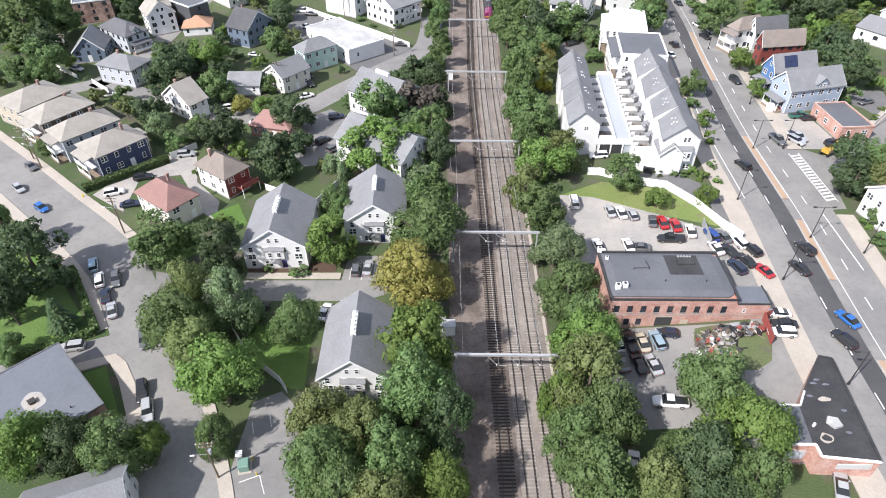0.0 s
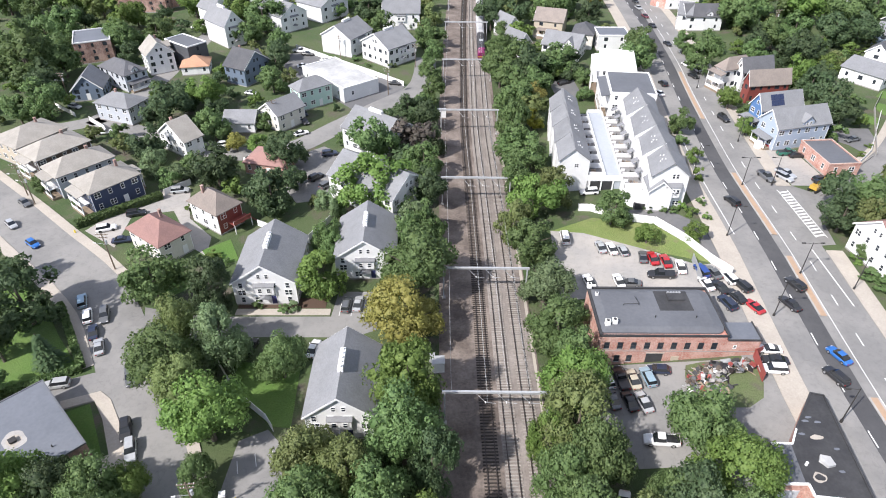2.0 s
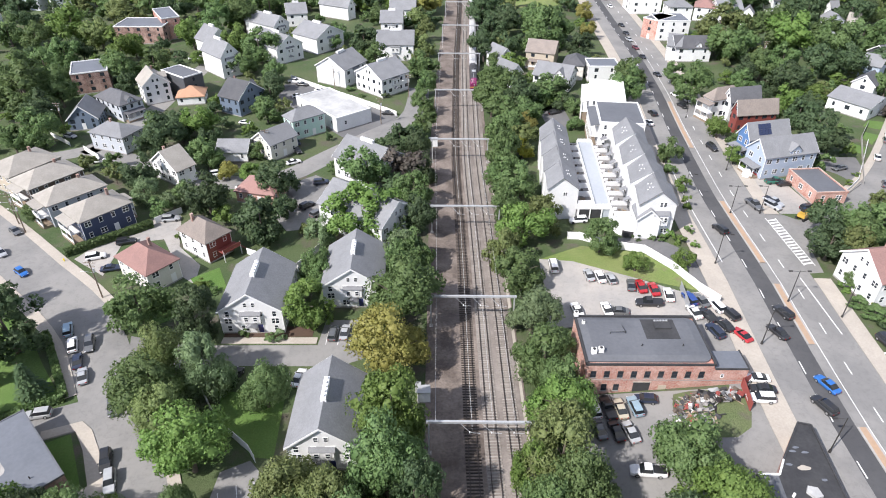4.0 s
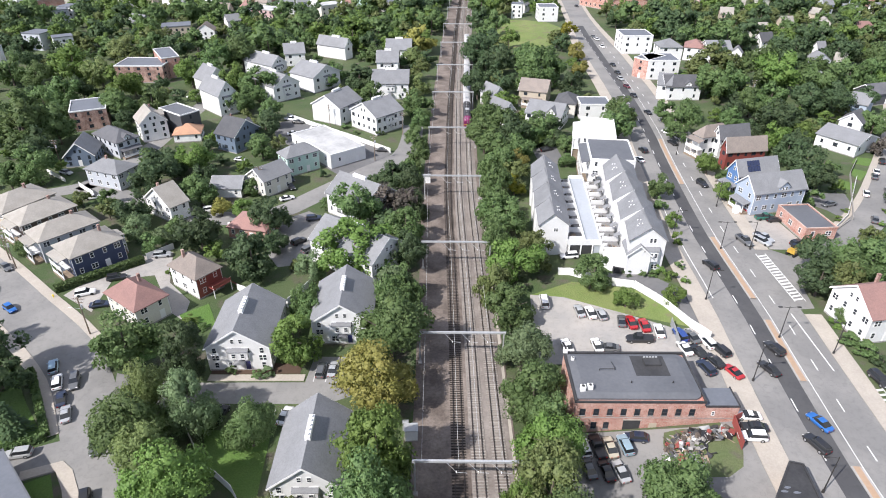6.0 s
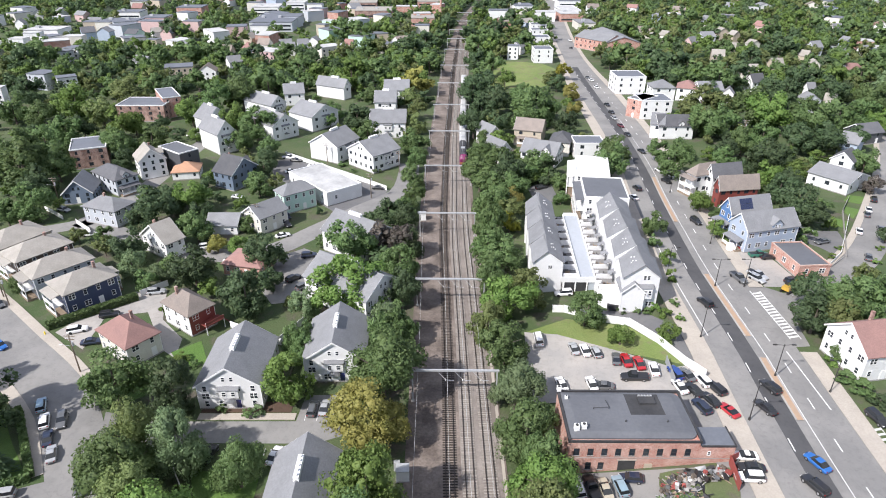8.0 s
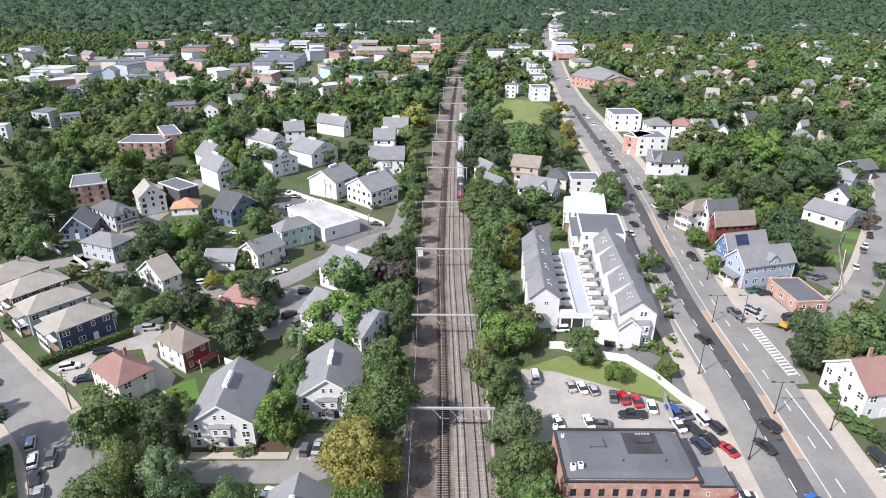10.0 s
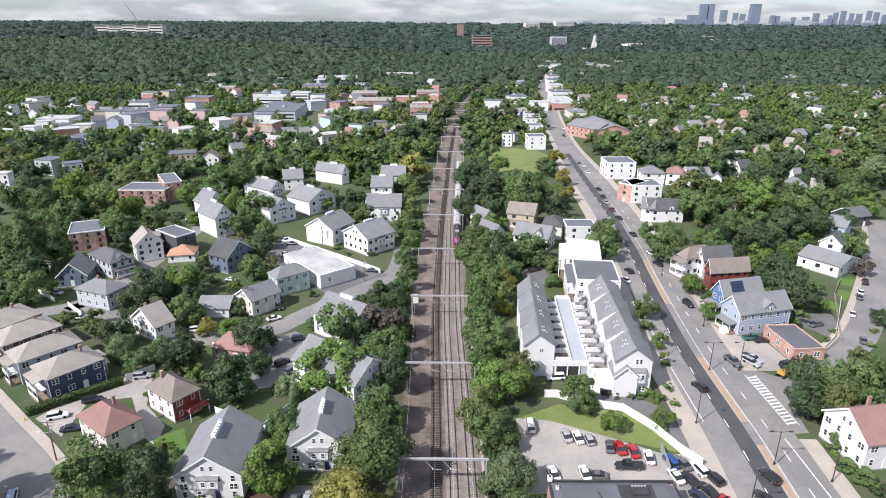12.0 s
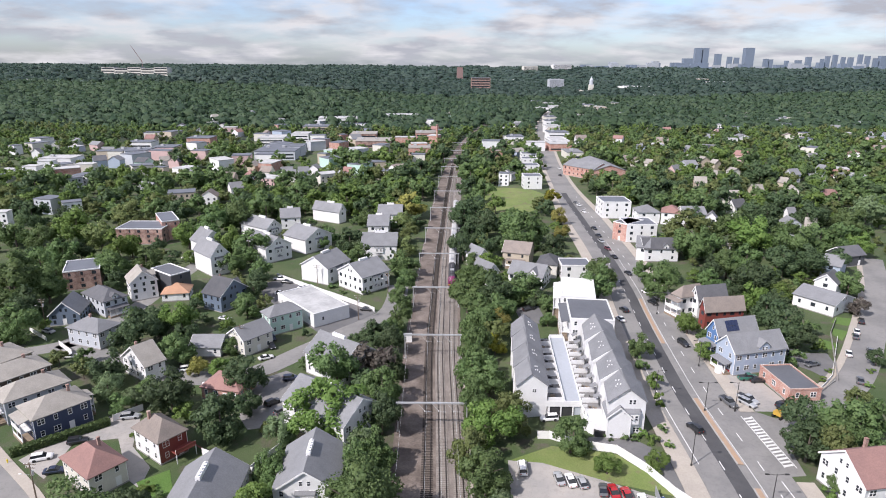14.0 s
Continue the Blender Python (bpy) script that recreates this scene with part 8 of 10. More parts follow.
car(27.4, 50.9, 75, "white", "sedan")
car(55.0, 46.1, 70, "silver", "sedan")

# ---- cars on the avenue ----
car(68.3, 92.0, 114, "black", "sedan", 'driving on the avenue')
car(71.1, 78.2, 112, "bright_blue", "sedan", 'driving on the avenue')
car(68.1, 73.3, 112, "black", "suv", 'driving on the avenue')
car(73.7, 203.9, 100, "black", "suv", 'driving on the avenue')
car(70.3, 195.7, 100, "white", "sedan", 'driving on the avenue')
car(87.1, 221.6, -70, "white", "sedan", 'driving on the avenue')
car(86.2, 211.1, -70, "black", "sedan", 'driving on the avenue')
car(84.7, 176.5, -75, "black", "suv", 'driving on the avenue')
car(70.4, 129.5, 108, "black", "suv", 'driving on the avenue')
car(72.0, 98.0, 110, "black", "suv", 'driving on the avenue')
car(83.6, 141.6, -75, "grey", "pickup", 'standing by the kerb')
car(88.2, 141.1, -60, "silver", "suv", 'driving on the avenue')
car(88.0, 89.2, -80, "black", "suv", 'driving on the avenue')
car(86.4, 267.2, -78, "black", "sedan", 'on the avenue')
car(86.7, 280.6, -78, "maroon", "sedan", 'on the avenue')
car(86.7, 293.2, -78, "silver", "sedan", 'on the avenue')
car(87.8, 303.6, -78, "black", "sedan", 'on the avenue')
car(91.4, 357.0, -78, "white", "sedan", 'on the avenue')
car(92.1, 375.1, -78, "white", "sedan", 'on the avenue')
car(91.3, 381.4, -78, "grey", "sedan", 'on the avenue')
car(99.1, 482.5, -78, "black", "sedan", 'on the avenue')
car(104.3, 517.5, -78, "white", "sedan", 'on the avenue')
car(88.8, 318.1, -78, "black", "sedan", 'on the avenue')
car(86.4, 244.4, -78, "black", "sedan", 'on the avenue')
car(89.7, 216.3, -78, "white", "sedan", 'on the avenue')

# ---- cars on the west streets ----
car(-74.4, 95.1, 117, "light_blue", "suv")
car(-71.2, 90.7, 117, "white", "suv")
car(-68.0, 86.2, 117, "dark_blue", "sedan")
car(-65.1, 82.3, 117, "silver", "sedan")
car(-67.9, 90.9, -68, "grey", "suv")
car(-56.0, 74.9, -65, "grey", "suv")
car(-68.4, 73.0, 192, "silver", "suv")
car(-52.0, 63.5, -67, "black", "suv")
car(-49.6, 59.6, -67, "silver", "suv")
car(-106.9, 132.3, -38, "grey", "sedan")
car(-104.7, 122.5, -40, "silver", "hatch")
car(-95.3, 114.8, -35, "bright_blue", "hatch")
car(-81.0, 121.2, 22, "white", "suv")
car(-75.2, 116.6, 15, "dark_blue", "sedan")
car(-76.5, 127.8, 18, "black", "suv")
car(-69.4, 138.7, 12, "silver", "suv")
car(-55.1, 156.1, 20, "white", "sedan")
car(-19.7, 94.8, 88, "grey", "suv")
car(-17.4, 95.2, 88, "silver", "sedan")
car(-36.3, 82.6, 80, "black", "suv")
car(-24.3, 82.4, 80, "white", "sedan")
car(-33.4, 159.6, 15, "dark_blue", "suv")
car(-35.0, 146.2, 50, "black", "suv")
car(-31.3, 142.1, 50, "grey", "suv")
car(-44.2, 172.5, 30, "white", "sedan")
car(-44.7, 180.7, -60, "black", "suv")
car(-46.1, 186.8, -60, "dark_blue", "hatch")
car(-58.8, 245.0, -10, "white", "pickup")
car(-55.1, 241.6, -10, "black", "sedan")
car(-46.7, 234.9, -12, "white", "sedan")
car(-18.4, 212.4, -8, "black", "sedan")
car(-54.4, 228.9, 20, "white", "sedan")
car(-104.2, 172.3, 15, "white", "sedan")
car(-122.4, 190.5, -20, "silver", "suv")
car(-67.3, 202.8, -10, "silver", "sedan")
car(-65.2, 164.6, 20, "white", "suv")
car(-109.8, 274.0, 0, "white", "sedan")

# ---- cars on the east side ----
car(89.2, 143.1, -60, "silver", "pickup")
car(93.3, 159.1, 8, "red", "pickup")
car(94.6, 154.6, 5, "green", "pickup")
car(96.7, 153.3, 5, "black", "sedan")
car(132.1, 170.5, 60, "white", "sedan")
car(141.9, 183.0, 62, "grey", "sedan")
car(144.6, 186.7, 62, "white", "sedan")
car(151.4, 195.2, 62, "black", "suv")
car(124.9, 153.7, 60, "grey", "sedan")
car(139.6, 172.2, 62, "grey", "sedan")
car(115.2, 169.8, -20, "grey", "suv")
car(152.3, 204.3, -15, "grey", "sedan")
car(148.7, 206.3, -15, "black", "sedan")
car(97.1, 140.3, 20, "black", "suv")
car(36.8, 140.7, 178, "white", "sedan")
car(37.2, 136.9, 178, "white", "suv")

# ---- trees by the south-west street ----
tree(-61.9, 49.6, 14.3, 5.2, "bright", 2)
tree(-54.5, 48.8, 13.0, 4.3, "dark", 2)
tree(-48.6, 49.3, 13.0, 4.7, "mid", 2)
tree(-45.1, 51.8, 9.1, 2.6, "bright", 2)
tree(-81.0, 88.8, 15.6, 7.5, "dark", 2)
tree(-81.2, 78.8, 14.3, 4.5, "dark", 2)
tree(-77.3, 70.8, 6.3, 2.8, "mid", 2)
tree(-93.1, 99.3, 13.0, 4.5, "mid", 2)
tree(-58.8, 95.5, 14.3, 6.8, "mid", 2)
tree(-46.0, 93.3, 14.3, 5.0, "dark", 2)
tree(-46.4, 73.7, 14.3, 6.3, "mid", 2)
tree(-49.1, 81.0, 14.3, 4.6, "olive", 2)
tree(-39.5, 79.7, 14.3, 5.2, "pale", 2)
tree(-37.0, 62.2, 14.5, 6.5, "bright", 2)
tree(-35.9, 52.9, 9.1, 2.8, "mid", 2)
tree(-42.3, 68.0, 13.0, 4.7, "olive", 2)
tree(-28.4, 75.8, 11.5, 4.4, "mid", 2)
tree(-25.1, 97.5, 11.7, 5.5, "bright", 2)
tree(-20.0, 55.8, 13.0, 5.5, "olive", 2)
tree(-18.4, 46.7, 14.3, 5.6, "mid", 2)
tree(-13.1, 51.7, 14.3, 4.6, "olive", 2)
tree(-8.6, 47.7, 15.6, 5.3, "mid", 2)
tree(-14.9, 41.3, 14.3, 5.0, "mid", 2)
tree(-8.1, 41.0, 15.6, 5.0, "olive", 2)
tree(-1.9, 42.7, 15.6, 4.4, "bright", 2)
tree(-5.1, 67.2, 18.2, 6.3, "bright", 2)
tree(-5.6, 58.2, 18.2, 5.7, "mid", 2)
tree(-1.2, 53.3, 15.6, 3.9, "dark", 2)
tree(-6.3, 84.5, 15.5, 7.0, "yellow", 2)
tree(-5.9, 99.0, 16.9, 8.1, "mid", 2)

# ---- trees between apartments and railway ----
tree(-17.9, 131.8, 15.8, 9.0, "bright", 2)
tree(-19.1, 154.3, 15.6, 6.3, "mid", 1)
tree(-9.5, 159.9, 11.7, 6.7, "bare", 1)
tree(-5.5, 146.0, 11.7, 5.0, "mid", 2)
tree(-4.4, 132.7, 11.7, 5.0, "dark", 2)
tree(-7.2, 117.1, 11.7, 4.9, "pale", 2)
tree(-4.3, 117.2, 11.7, 4.3, "mid", 2)
tree(-8.3, 112.7, 11.7, 3.9, "mid", 2)
tree(-3.5, 160.4, 10.4, 3.6, "dark", 1)
tree(-5.5, 177.1, 10.4, 4.6, "dark", 1)
tree(-5.0, 194.1, 10.4, 4.1, "mid", 1)
tree(-5.3, 211.0, 10.4, 3.9, "mid", 1)
tree(-5.7, 230.2, 10.4, 4.2, "mid", 1)
tree(-11.7, 181.9, 9.1, 4.3, "dark", 1)
tree(-27.5, 127.4, 9.1, 4.0, "pale", 2)
tree(-26.5, 112.4, 10.4, 3.4, "mid", 2)
tree(-23.7, 109.2, 9.1, 3.0, "mid", 2)

# ---- trees east of the railway ----
tree(20.9, 96.8, 11.7, 5.6, "pale", 2)
tree(22.0, 84.1, 11.7, 5.9, "mid", 2)
tree(23.9, 76.7, 11.7, 4.5, "mid", 2)
tree(23.1, 71.8, 11.7, 5.8, "bright", 2)
tree(21.4, 60.8, 15.6, 6.4, "olive", 2)
tree(23.8, 55.5, 15.6, 5.4, "mid", 2)
tree(16.2, 59.2, 11.7, 2.9, "bright", 2)
tree(21.1, 45.5, 15.6, 5.7, "mid", 2)
tree(27.6, 44.5, 13.0, 4.3, "olive", 2)
tree(17.9, 51.2, 14.3, 4.1, "mid", 2)
tree(41.1, 60.4, 13.0, 6.0, "mid", 2)
tree(41.2, 51.6, 14.3, 6.1, "bright", 2)
tree(35.7, 46.1, 14.3, 5.5, "dark", 2)
tree(32.5, 49.8, 11.7, 3.6, "mid", 2)
tree(41.2, 44.6, 13.0, 3.8, "mid", 2)
tree(19.8, 110.3, 11.7, 5.8, "mid", 2)
tree(21.7, 128.5, 13.0, 6.7, "bright", 2)
tree(27.3, 132.2, 11.7, 5.2, "olive", 2)
tree(22.4, 151.1, 11.9, 6.8, "mid", 1)
tree(16.6, 118.6, 11.7, 4.3, "olive", 2)
tree(26.4, 175.5, 7.5, 3.4, "gold", 1)
tree(22.6, 189.0, 14.3, 7.1, "mid", 1)
tree(19.5, 168.8, 14.3, 5.5, "mid", 1)
tree(18.7, 210.6, 14.3, 6.0, "mid", 1)
tree(27.5, 212.8, 14.3, 6.6, "dark", 1)
tree(39.7, 122.8, 9.6, 4.3, "mid", 2)
tree(46.0, 114.3, 5.5, 3.1, "bright", 2)
tree(56.5, 114.3, 4.9, 2.8, "bright", 2)
tree(90.0, 117.4, 9.4, 5.4, "dark", 2)
tree(97.4, 121.9, 11.7, 5.7, "mid", 1)
tree(90.9, 107.3, 4.7, 2.7, "mid", 2)
tree(18.0, 136.5, 14.3, 4.7, "mid", 2)
tree(18.4, 157.8, 13.0, 4.5, "mid", 1)
tree(40.7, 217.4, 11.7, 6.1, "mid", 1)

# ---- middle distance ----
tree(-98.9, 319.3, 19.5, 9.3, "mid", 1)
tree(-110.8, 310.4, 17.7, 8.4, "mid", 1)
tree(-156.2, 320.5, 18.3, 8.7, "olive", 1)
tree(-187.8, 312.3, 16.0, 7.6, "dark", 1)
tree(-212.1, 323.1, 16.5, 7.8, "dark", 1)
tree(-200.6, 291.3, 15.0, 7.1, "mid", 1)
tree(-182.7, 282.3, 14.6, 6.9, "mid", 1)
tree(-170.5, 292.7, 20.0, 10.0, "bright", 1)
tree(-155.9, 287.5, 14.8, 7.1, "olive", 1)
tree(-158.8, 261.4, 13.6, 6.5, "mid", 1)
tree(-156.3, 270.1, 11.2, 5.3, "dark", 1)
tree(-139.2, 270.0, 14.0, 6.7, "bright", 1)
tree(-135.3, 274.8, 11.4, 5.4, "bright", 1)
tree(-129.1, 246.8, 12.9, 6.2, "mid", 1)
tree(-117.7, 250.7, 13.1, 6.2, "mid", 1)
tree(-157.0, 242.4, 15.3, 7.3, "mid", 1)
tree(-161.6, 231.9, 17.1, 8.1, "mid", 1)
tree(-147.1, 236.3, 10.0, 4.8, "mid", 1)
tree(-114.1, 288.5, 14.8, 7.1, "bright", 1)
tree(-126.0, 280.0, 8.7, 4.1, "dark", 1)
tree(-104.8, 266.0, 6.7, 3.2, "bright", 1)
tree(-90.6, 278.8, 15.0, 7.1, "bright", 1)
tree(-78.3, 268.5, 15.6, 7.4, "mid", 1)
tree(-81.5, 253.9, 11.7, 5.6, "mid", 1)
tree(-66.9, 244.8, 10.3, 4.9, "mid", 1)
tree(-144.2, 205.6, 19.7, 9.4, "mid", 1)
tree(-138.3, 217.1, 16.1, 7.7, "mid", 1)
tree(-126.3, 182.6, 13.9, 6.6, "mid", 1)
tree(-133.2, 178.5, 9.8, 4.7, "mid", 1)
tree(-134.6, 198.7, 12.9, 6.1, "dark", 1)
tree(-120.8, 231.7, 8.8, 4.2, "dark", 1)
tree(-126.2, 243.3, 12.8, 6.1, "mid", 1)
tree(-86.5, 177.8, 14.8, 7.0, "dark", 1)
tree(-85.2, 188.7, 11.5, 5.5, "dark", 1)
tree(-77.3, 190.2, 12.4, 5.9, "bright", 1)
tree(-72.5, 181.7, 8.0, 3.8, "dark", 1)
tree(-68.6, 167.7, 11.1, 5.3, "mid", 1)
tree(-60.7, 161.5, 6.5, 3.1, "yellow", 1)
tree(-54.4, 159.9, 6.4, 3.1, "bright", 1)
tree(-57.8, 184.2, 6.0, 2.9, "dark", 1)
tree(-62.5, 220.9, 10.3, 4.9, "dark", 1)
tree(-59.8, 204.4, 9.7, 4.6, "mid", 1)
tree(-64.6, 236.1, 9.0, 4.3, "dark", 1)
tree(-56.1, 175.9, 5.8, 2.8, "mid", 1)
tree(-42.8, 151.8, 11.3, 5.4, "dark", 1)
tree(-39.2, 141.0, 6.5, 3.1, "dark", 1)
tree(-97.1, 167.5, 5.6, 2.7, "mid", 1)
tree(-83.0, 155.3, 10.5, 5.0, "dark", 1)
tree(-79.4, 147.6, 8.4, 4.0, "pale", 1)
tree(-68.1, 147.8, 6.7, 3.2, "mid", 1)
tree(-59.9, 142.0, 12.9, 6.1, "dark", 1)
tree(-42.4, 129.3, 13.4, 6.4, "dark", 1)
tree(-70.2, 143.9, 5.9, 2.8, "pale", 1)
tree(-72.7, 141.0, 5.8, 2.8, "mid", 1)
tree(-104.7, 137.8, 5.7, 2.7, "mid", 1)
tree(-32.0, 330.9, 12.1, 5.8, "mid", 1)
tree(-35.7, 282.0, 13.9, 6.6, "dark", 1)
tree(-48.4, 300.9, 9.3, 4.4, "mid", 1)
tree(-49.2, 289.4, 7.2, 3.4, "mid", 1)
tree(-27.1, 256.3, 13.3, 6.4, "mid", 1)
tree(-11.6, 325.4, 11.9, 5.7, "olive", 1)
tree(-8.9, 303.5, 11.2, 5.3, "olive", 1)
tree(-7.6, 279.6, 10.4, 4.9, "olive", 1)
tree(-8.5, 251.7, 11.6, 5.5, "mid", 1)
tree(-4.7, 247.7, 9.3, 4.4, "mid", 1)
tree(-19.4, 327.3, 8.0, 3.8, "mid", 1)
tree(-15.3, 276.4, 6.9, 3.3, "dark", 1)
tree(20.2, 328.7, 16.6, 7.9, "dark", 1)
tree(31.1, 308.4, 15.7, 7.5, "dark", 1)
tree(23.6, 299.1, 13.5, 6.4, "dark", 1)
tree(18.6, 273.4, 14.1, 6.7, "dark", 1)
tree(29.1, 275.9, 11.4, 5.4, "dark", 1)
tree(45.2, 282.7, 20.0, 9.6, "mid", 1)
tree(44.7, 314.8, 12.8, 6.1, "mid", 1)
tree(54.7, 292.3, 10.8, 5.1, "mid", 1)
tree(71.8, 328.1, 10.0, 4.7, "yellow", 1)
tree(67.4, 294.6, 9.0, 4.3, "yellow", 1)
tree(58.2, 264.4, 12.0, 5.7, "dark", 1)
tree(58.5, 250.7, 7.8, 3.7, "dark", 1)
tree(20.0, 241.6, 11.1, 5.3, "mid", 1)
tree(23.3, 261.6, 8.2, 3.9, "mid", 1)
tree(143.5, 325.7, 11.8, 5.6, "dark", 1)
tree(121.5, 279.3, 19.9, 9.5, "olive", 1)
tree(119.4, 262.6, 16.2, 7.7, "mid", 1)
tree(131.0, 272.1, 11.2, 5.3, "mid", 1)
tree(143.8, 279.8, 19.9, 9.5, "mid", 1)
tree(150.1, 271.1, 19.4, 9.2, "bright", 1)
tree(136.4, 247.9, 12.8, 6.1, "mid", 1)
tree(125.0, 240.5, 12.5, 5.9, "mid", 1)
tree(116.4, 235.7, 10.8, 5.1, "dark", 1)
tree(178.0, 317.3, 16.0, 7.6, "dark", 1)
tree(176.9, 327.1, 14.5, 6.9, "dark", 1)
tree(196.4, 314.0, 17.7, 8.4, "dark", 1)
tree(211.7, 324.7, 13.1, 6.2, "dark", 1)
tree(162.7, 259.1, 18.6, 8.9, "mid", 1)
tree(181.3, 274.2, 15.7, 7.5, "mid", 1)
tree(148.5, 242.2, 14.1, 6.7, "dark", 1)
tree(156.8, 240.8, 15.0, 7.1, "dark", 1)
tree(190.4, 274.4, 15.7, 7.5, "mid", 1)
tree(198.1, 271.7, 12.2, 5.8, "bright", 1)
tree(172.5, 247.4, 11.3, 5.4, "dark", 1)
tree(215.6, 307.2, 15.5, 7.4, "mid", 1)
tree(234.1, 323.7, 19.5, 9.3, "pale", 1)
tree(172.8, 289.3, 13.0, 6.2, "mid", 1)
tree(72.1, 229.4, 12.0, 5.7, "mid", 1)
tree(97.8, 233.5, 9.8, 4.6, "mid", 1)
tree(89.3, 234.7, 8.8, 4.2, "mid", 1)
tree(66.6, 215.1, 12.7, 6.0, "mid", 1)
tree(89.5, 216.0, 14.5, 6.9, "mid", 1)
tree(111.9, 224.1, 9.4, 4.5, "mid", 1)
tree(125.0, 220.9, 13.9, 6.6, "dark", 1)
tree(134.3, 226.3, 10.4, 5.0, "dark", 1)
tree(115.7, 212.7, 6.8, 3.2, "dark", 1)
tree(121.4, 209.8, 8.9, 4.2, "bright", 1)
tree(133.7, 214.0, 8.1, 3.9, "bright", 1)
tree(126.9, 204.5, 8.7, 4.1, "dark", 1)
tree(117.7, 194.1, 10.4, 4.9, "dark", 1)
tree(115.9, 178.3, 13.4, 6.4, "dark", 1)
tree(117.6, 172.5, 9.4, 4.5, "dark", 1)
tree(113.0, 176.5, 7.7, 3.6, "dark", 1)
tree(88.8, 184.6, 8.0, 3.8, "bright", 1)
tree(92.0, 178.3, 5.8, 2.8, "mid", 1)
tree(87.2, 166.0, 5.8, 2.8, "bright", 1)
tree(68.2, 167.1, 8.1, 3.8, "mid", 1)
tree(67.0, 149.6, 4.5, 2.1, "bright", 1)
tree(162.3, 220.8, 10.2, 4.9, "mid", 1)
tree(154.3, 202.1, 6.9, 3.3, "bare", 1)
tree(135.5, 163.5, 5.4, 2.6, "dark", 1)
tree(101.9, 129.0, 8.8, 4.2, "mid", 1)
tree(114.8, 139.6, 6.3, 3.0, "olive", 1)
tree(93.6, 124.2, 11.4, 5.4, "dark", 1)
tree(110.2, 127.9, 7.3, 3.5, "mid", 1)
tree(25.3, 224.0, 13.0, 6.6, "mid", 1)
tree(22.2, 206.2, 11.7, 6.3, "mid", 1)
tree(28.5, 199.2, 11.7, 5.6, "mid", 1)
tree(35.1, 216.0, 10.4, 5.6, "mid", 1)
tree(41.8, 220.2, 10.4, 5.6, "dark", 1)
tree(105.8, 124.9, 11.7, 5.9, "mid", 1)
tree(96.0, 116.3, 10.4, 4.2, "olive", 1)

# ---- shrubs ----
shrub(-37.8, 94.4, 1.3, 1.6, "mid")
shrub(-32.3, 93.3, 1.6, 1.6, "mid")
shrub(-30.3, 93.7, 1.6, 2.2, "pale")
shrub(-63.8, 129.5, 1.1, 2.2, "bright")
shrub(-52.0, 110.6, 2.0, 2.0, "bright")
shrub(-48.7, 108.3, 1.5, 1.6, "mid")
shrub(49.9, 127.2, 1.7, 1.6, "dark")
shrub(53.0, 126.2, 1.4, 1.6, "mid")
shrub(55.2, 125.6, 1.4, 1.6, "mid")
shrub(57.1, 126.7, 1.6, 2.4, "bright")
shrub(58.7, 124.1, 1.8, 2.4, "bright")
shrub(62.6, 128.7, 1.4, 2.0, "mid")
shrub(61.8, 122.2, 1.3, 1.8, "bright")
shrub(65.3, 140.3, 1.8, 4.0, "bright")
shrub(66.5, 159.8, 2.3, 4.0, "mid")
shrub(89.0, 162.9, 1.2, 2.0, "bright")
shrub(-36.0, 189.4, 1.3, 3.5, "dark")
shrub(-42.5, 134.0, 1.5, 4.0, "dark")
shrub(-25.6, 239.6, 2.3, 3.0, "mid")
shrub(-20.9, 229.1, 2.0, 2.5, "pale")
shrub(-35.5, 236.1, 2.1, 2.0, "mid")
shrub(-30.0, 230.1, 1.6, 1.6, "mid")
shrub(88.8, 100.8, 2.6, 2.0, "mid")
shrub(90.2, 97.4, 2.9, 2.4, "mid")
shrub(89.6, 106.5, 2.2, 1.8, "bright")
shrub(91.7, 100.2, 1.4, 1.6, "gold")
shrub(91.3, 93.7, 2.4, 2.4, "dark")
shrub(92.1, 109.6, 1.7, 2.0, "mid")

# ---- east street verge, west corner pavement ----
def transformer_box(x, y, turn):
    top = thing("transformer_box", "pale green transformer cabinet on a concrete pad", "equipment cabinet", pose(x, y, land(x, y) + 0.05, 0, 0, turn), "car park cabinets")
    part("pad", Mesh().box(-1.0, 1.0, -1.1, 1.1, -0.1, 0.12), M["concrete"], top)
    part("cabinet", Mesh().box(-0.75, 0.75, -0.8, 0.8, 0.12, 1.45), M["cabinet_green"], top)
    part("lid", Mesh().hexa([(-0.8, -0.85, 1.45), (0.8, -0.85, 1.45), (0.8, 0.85, 1.45), (-0.8, 0.85, 1.45)], [(-0.7, -0.75, 1.55), (0.7, -0.75, 1.55), (0.7, 0.75, 1.55), (-0.7, 0.75, 1.55)]), M["cabinet_green"], top)


def meter_box(x, y, turn):
    top = thing("meter_box", "small grey meter cabinet beside a car park", "equipment cabinet", pose(x, y, land(x, y) + 0.05, 0, 0, turn), "car park cabinets")
    part("cabinet", Mesh().box(-0.45, 0.45, -0.5, 0.5, 0.0, 1.1), M["steel"], top)
    part("cap", Mesh().box(-0.5, 0.5, -0.55, 0.55, 1.1, 1.17), M["trim"], top)


def bollard(x, y):
    top = thing("bollard", "yellow steel bollard by a cabinet", "bollard", pose(x, y, land(x, y)), "bollards")
    part("post", Mesh().tube((0, 0, -0.2), (0, 0, 0.95), 0.09, 0.09, 9), M["hydrant"], top)
    part("cap", Mesh().tube((0, 0, 0.95), (0, 0, 1.0), 0.09, 0.03, 9), M["hydrant"], top)


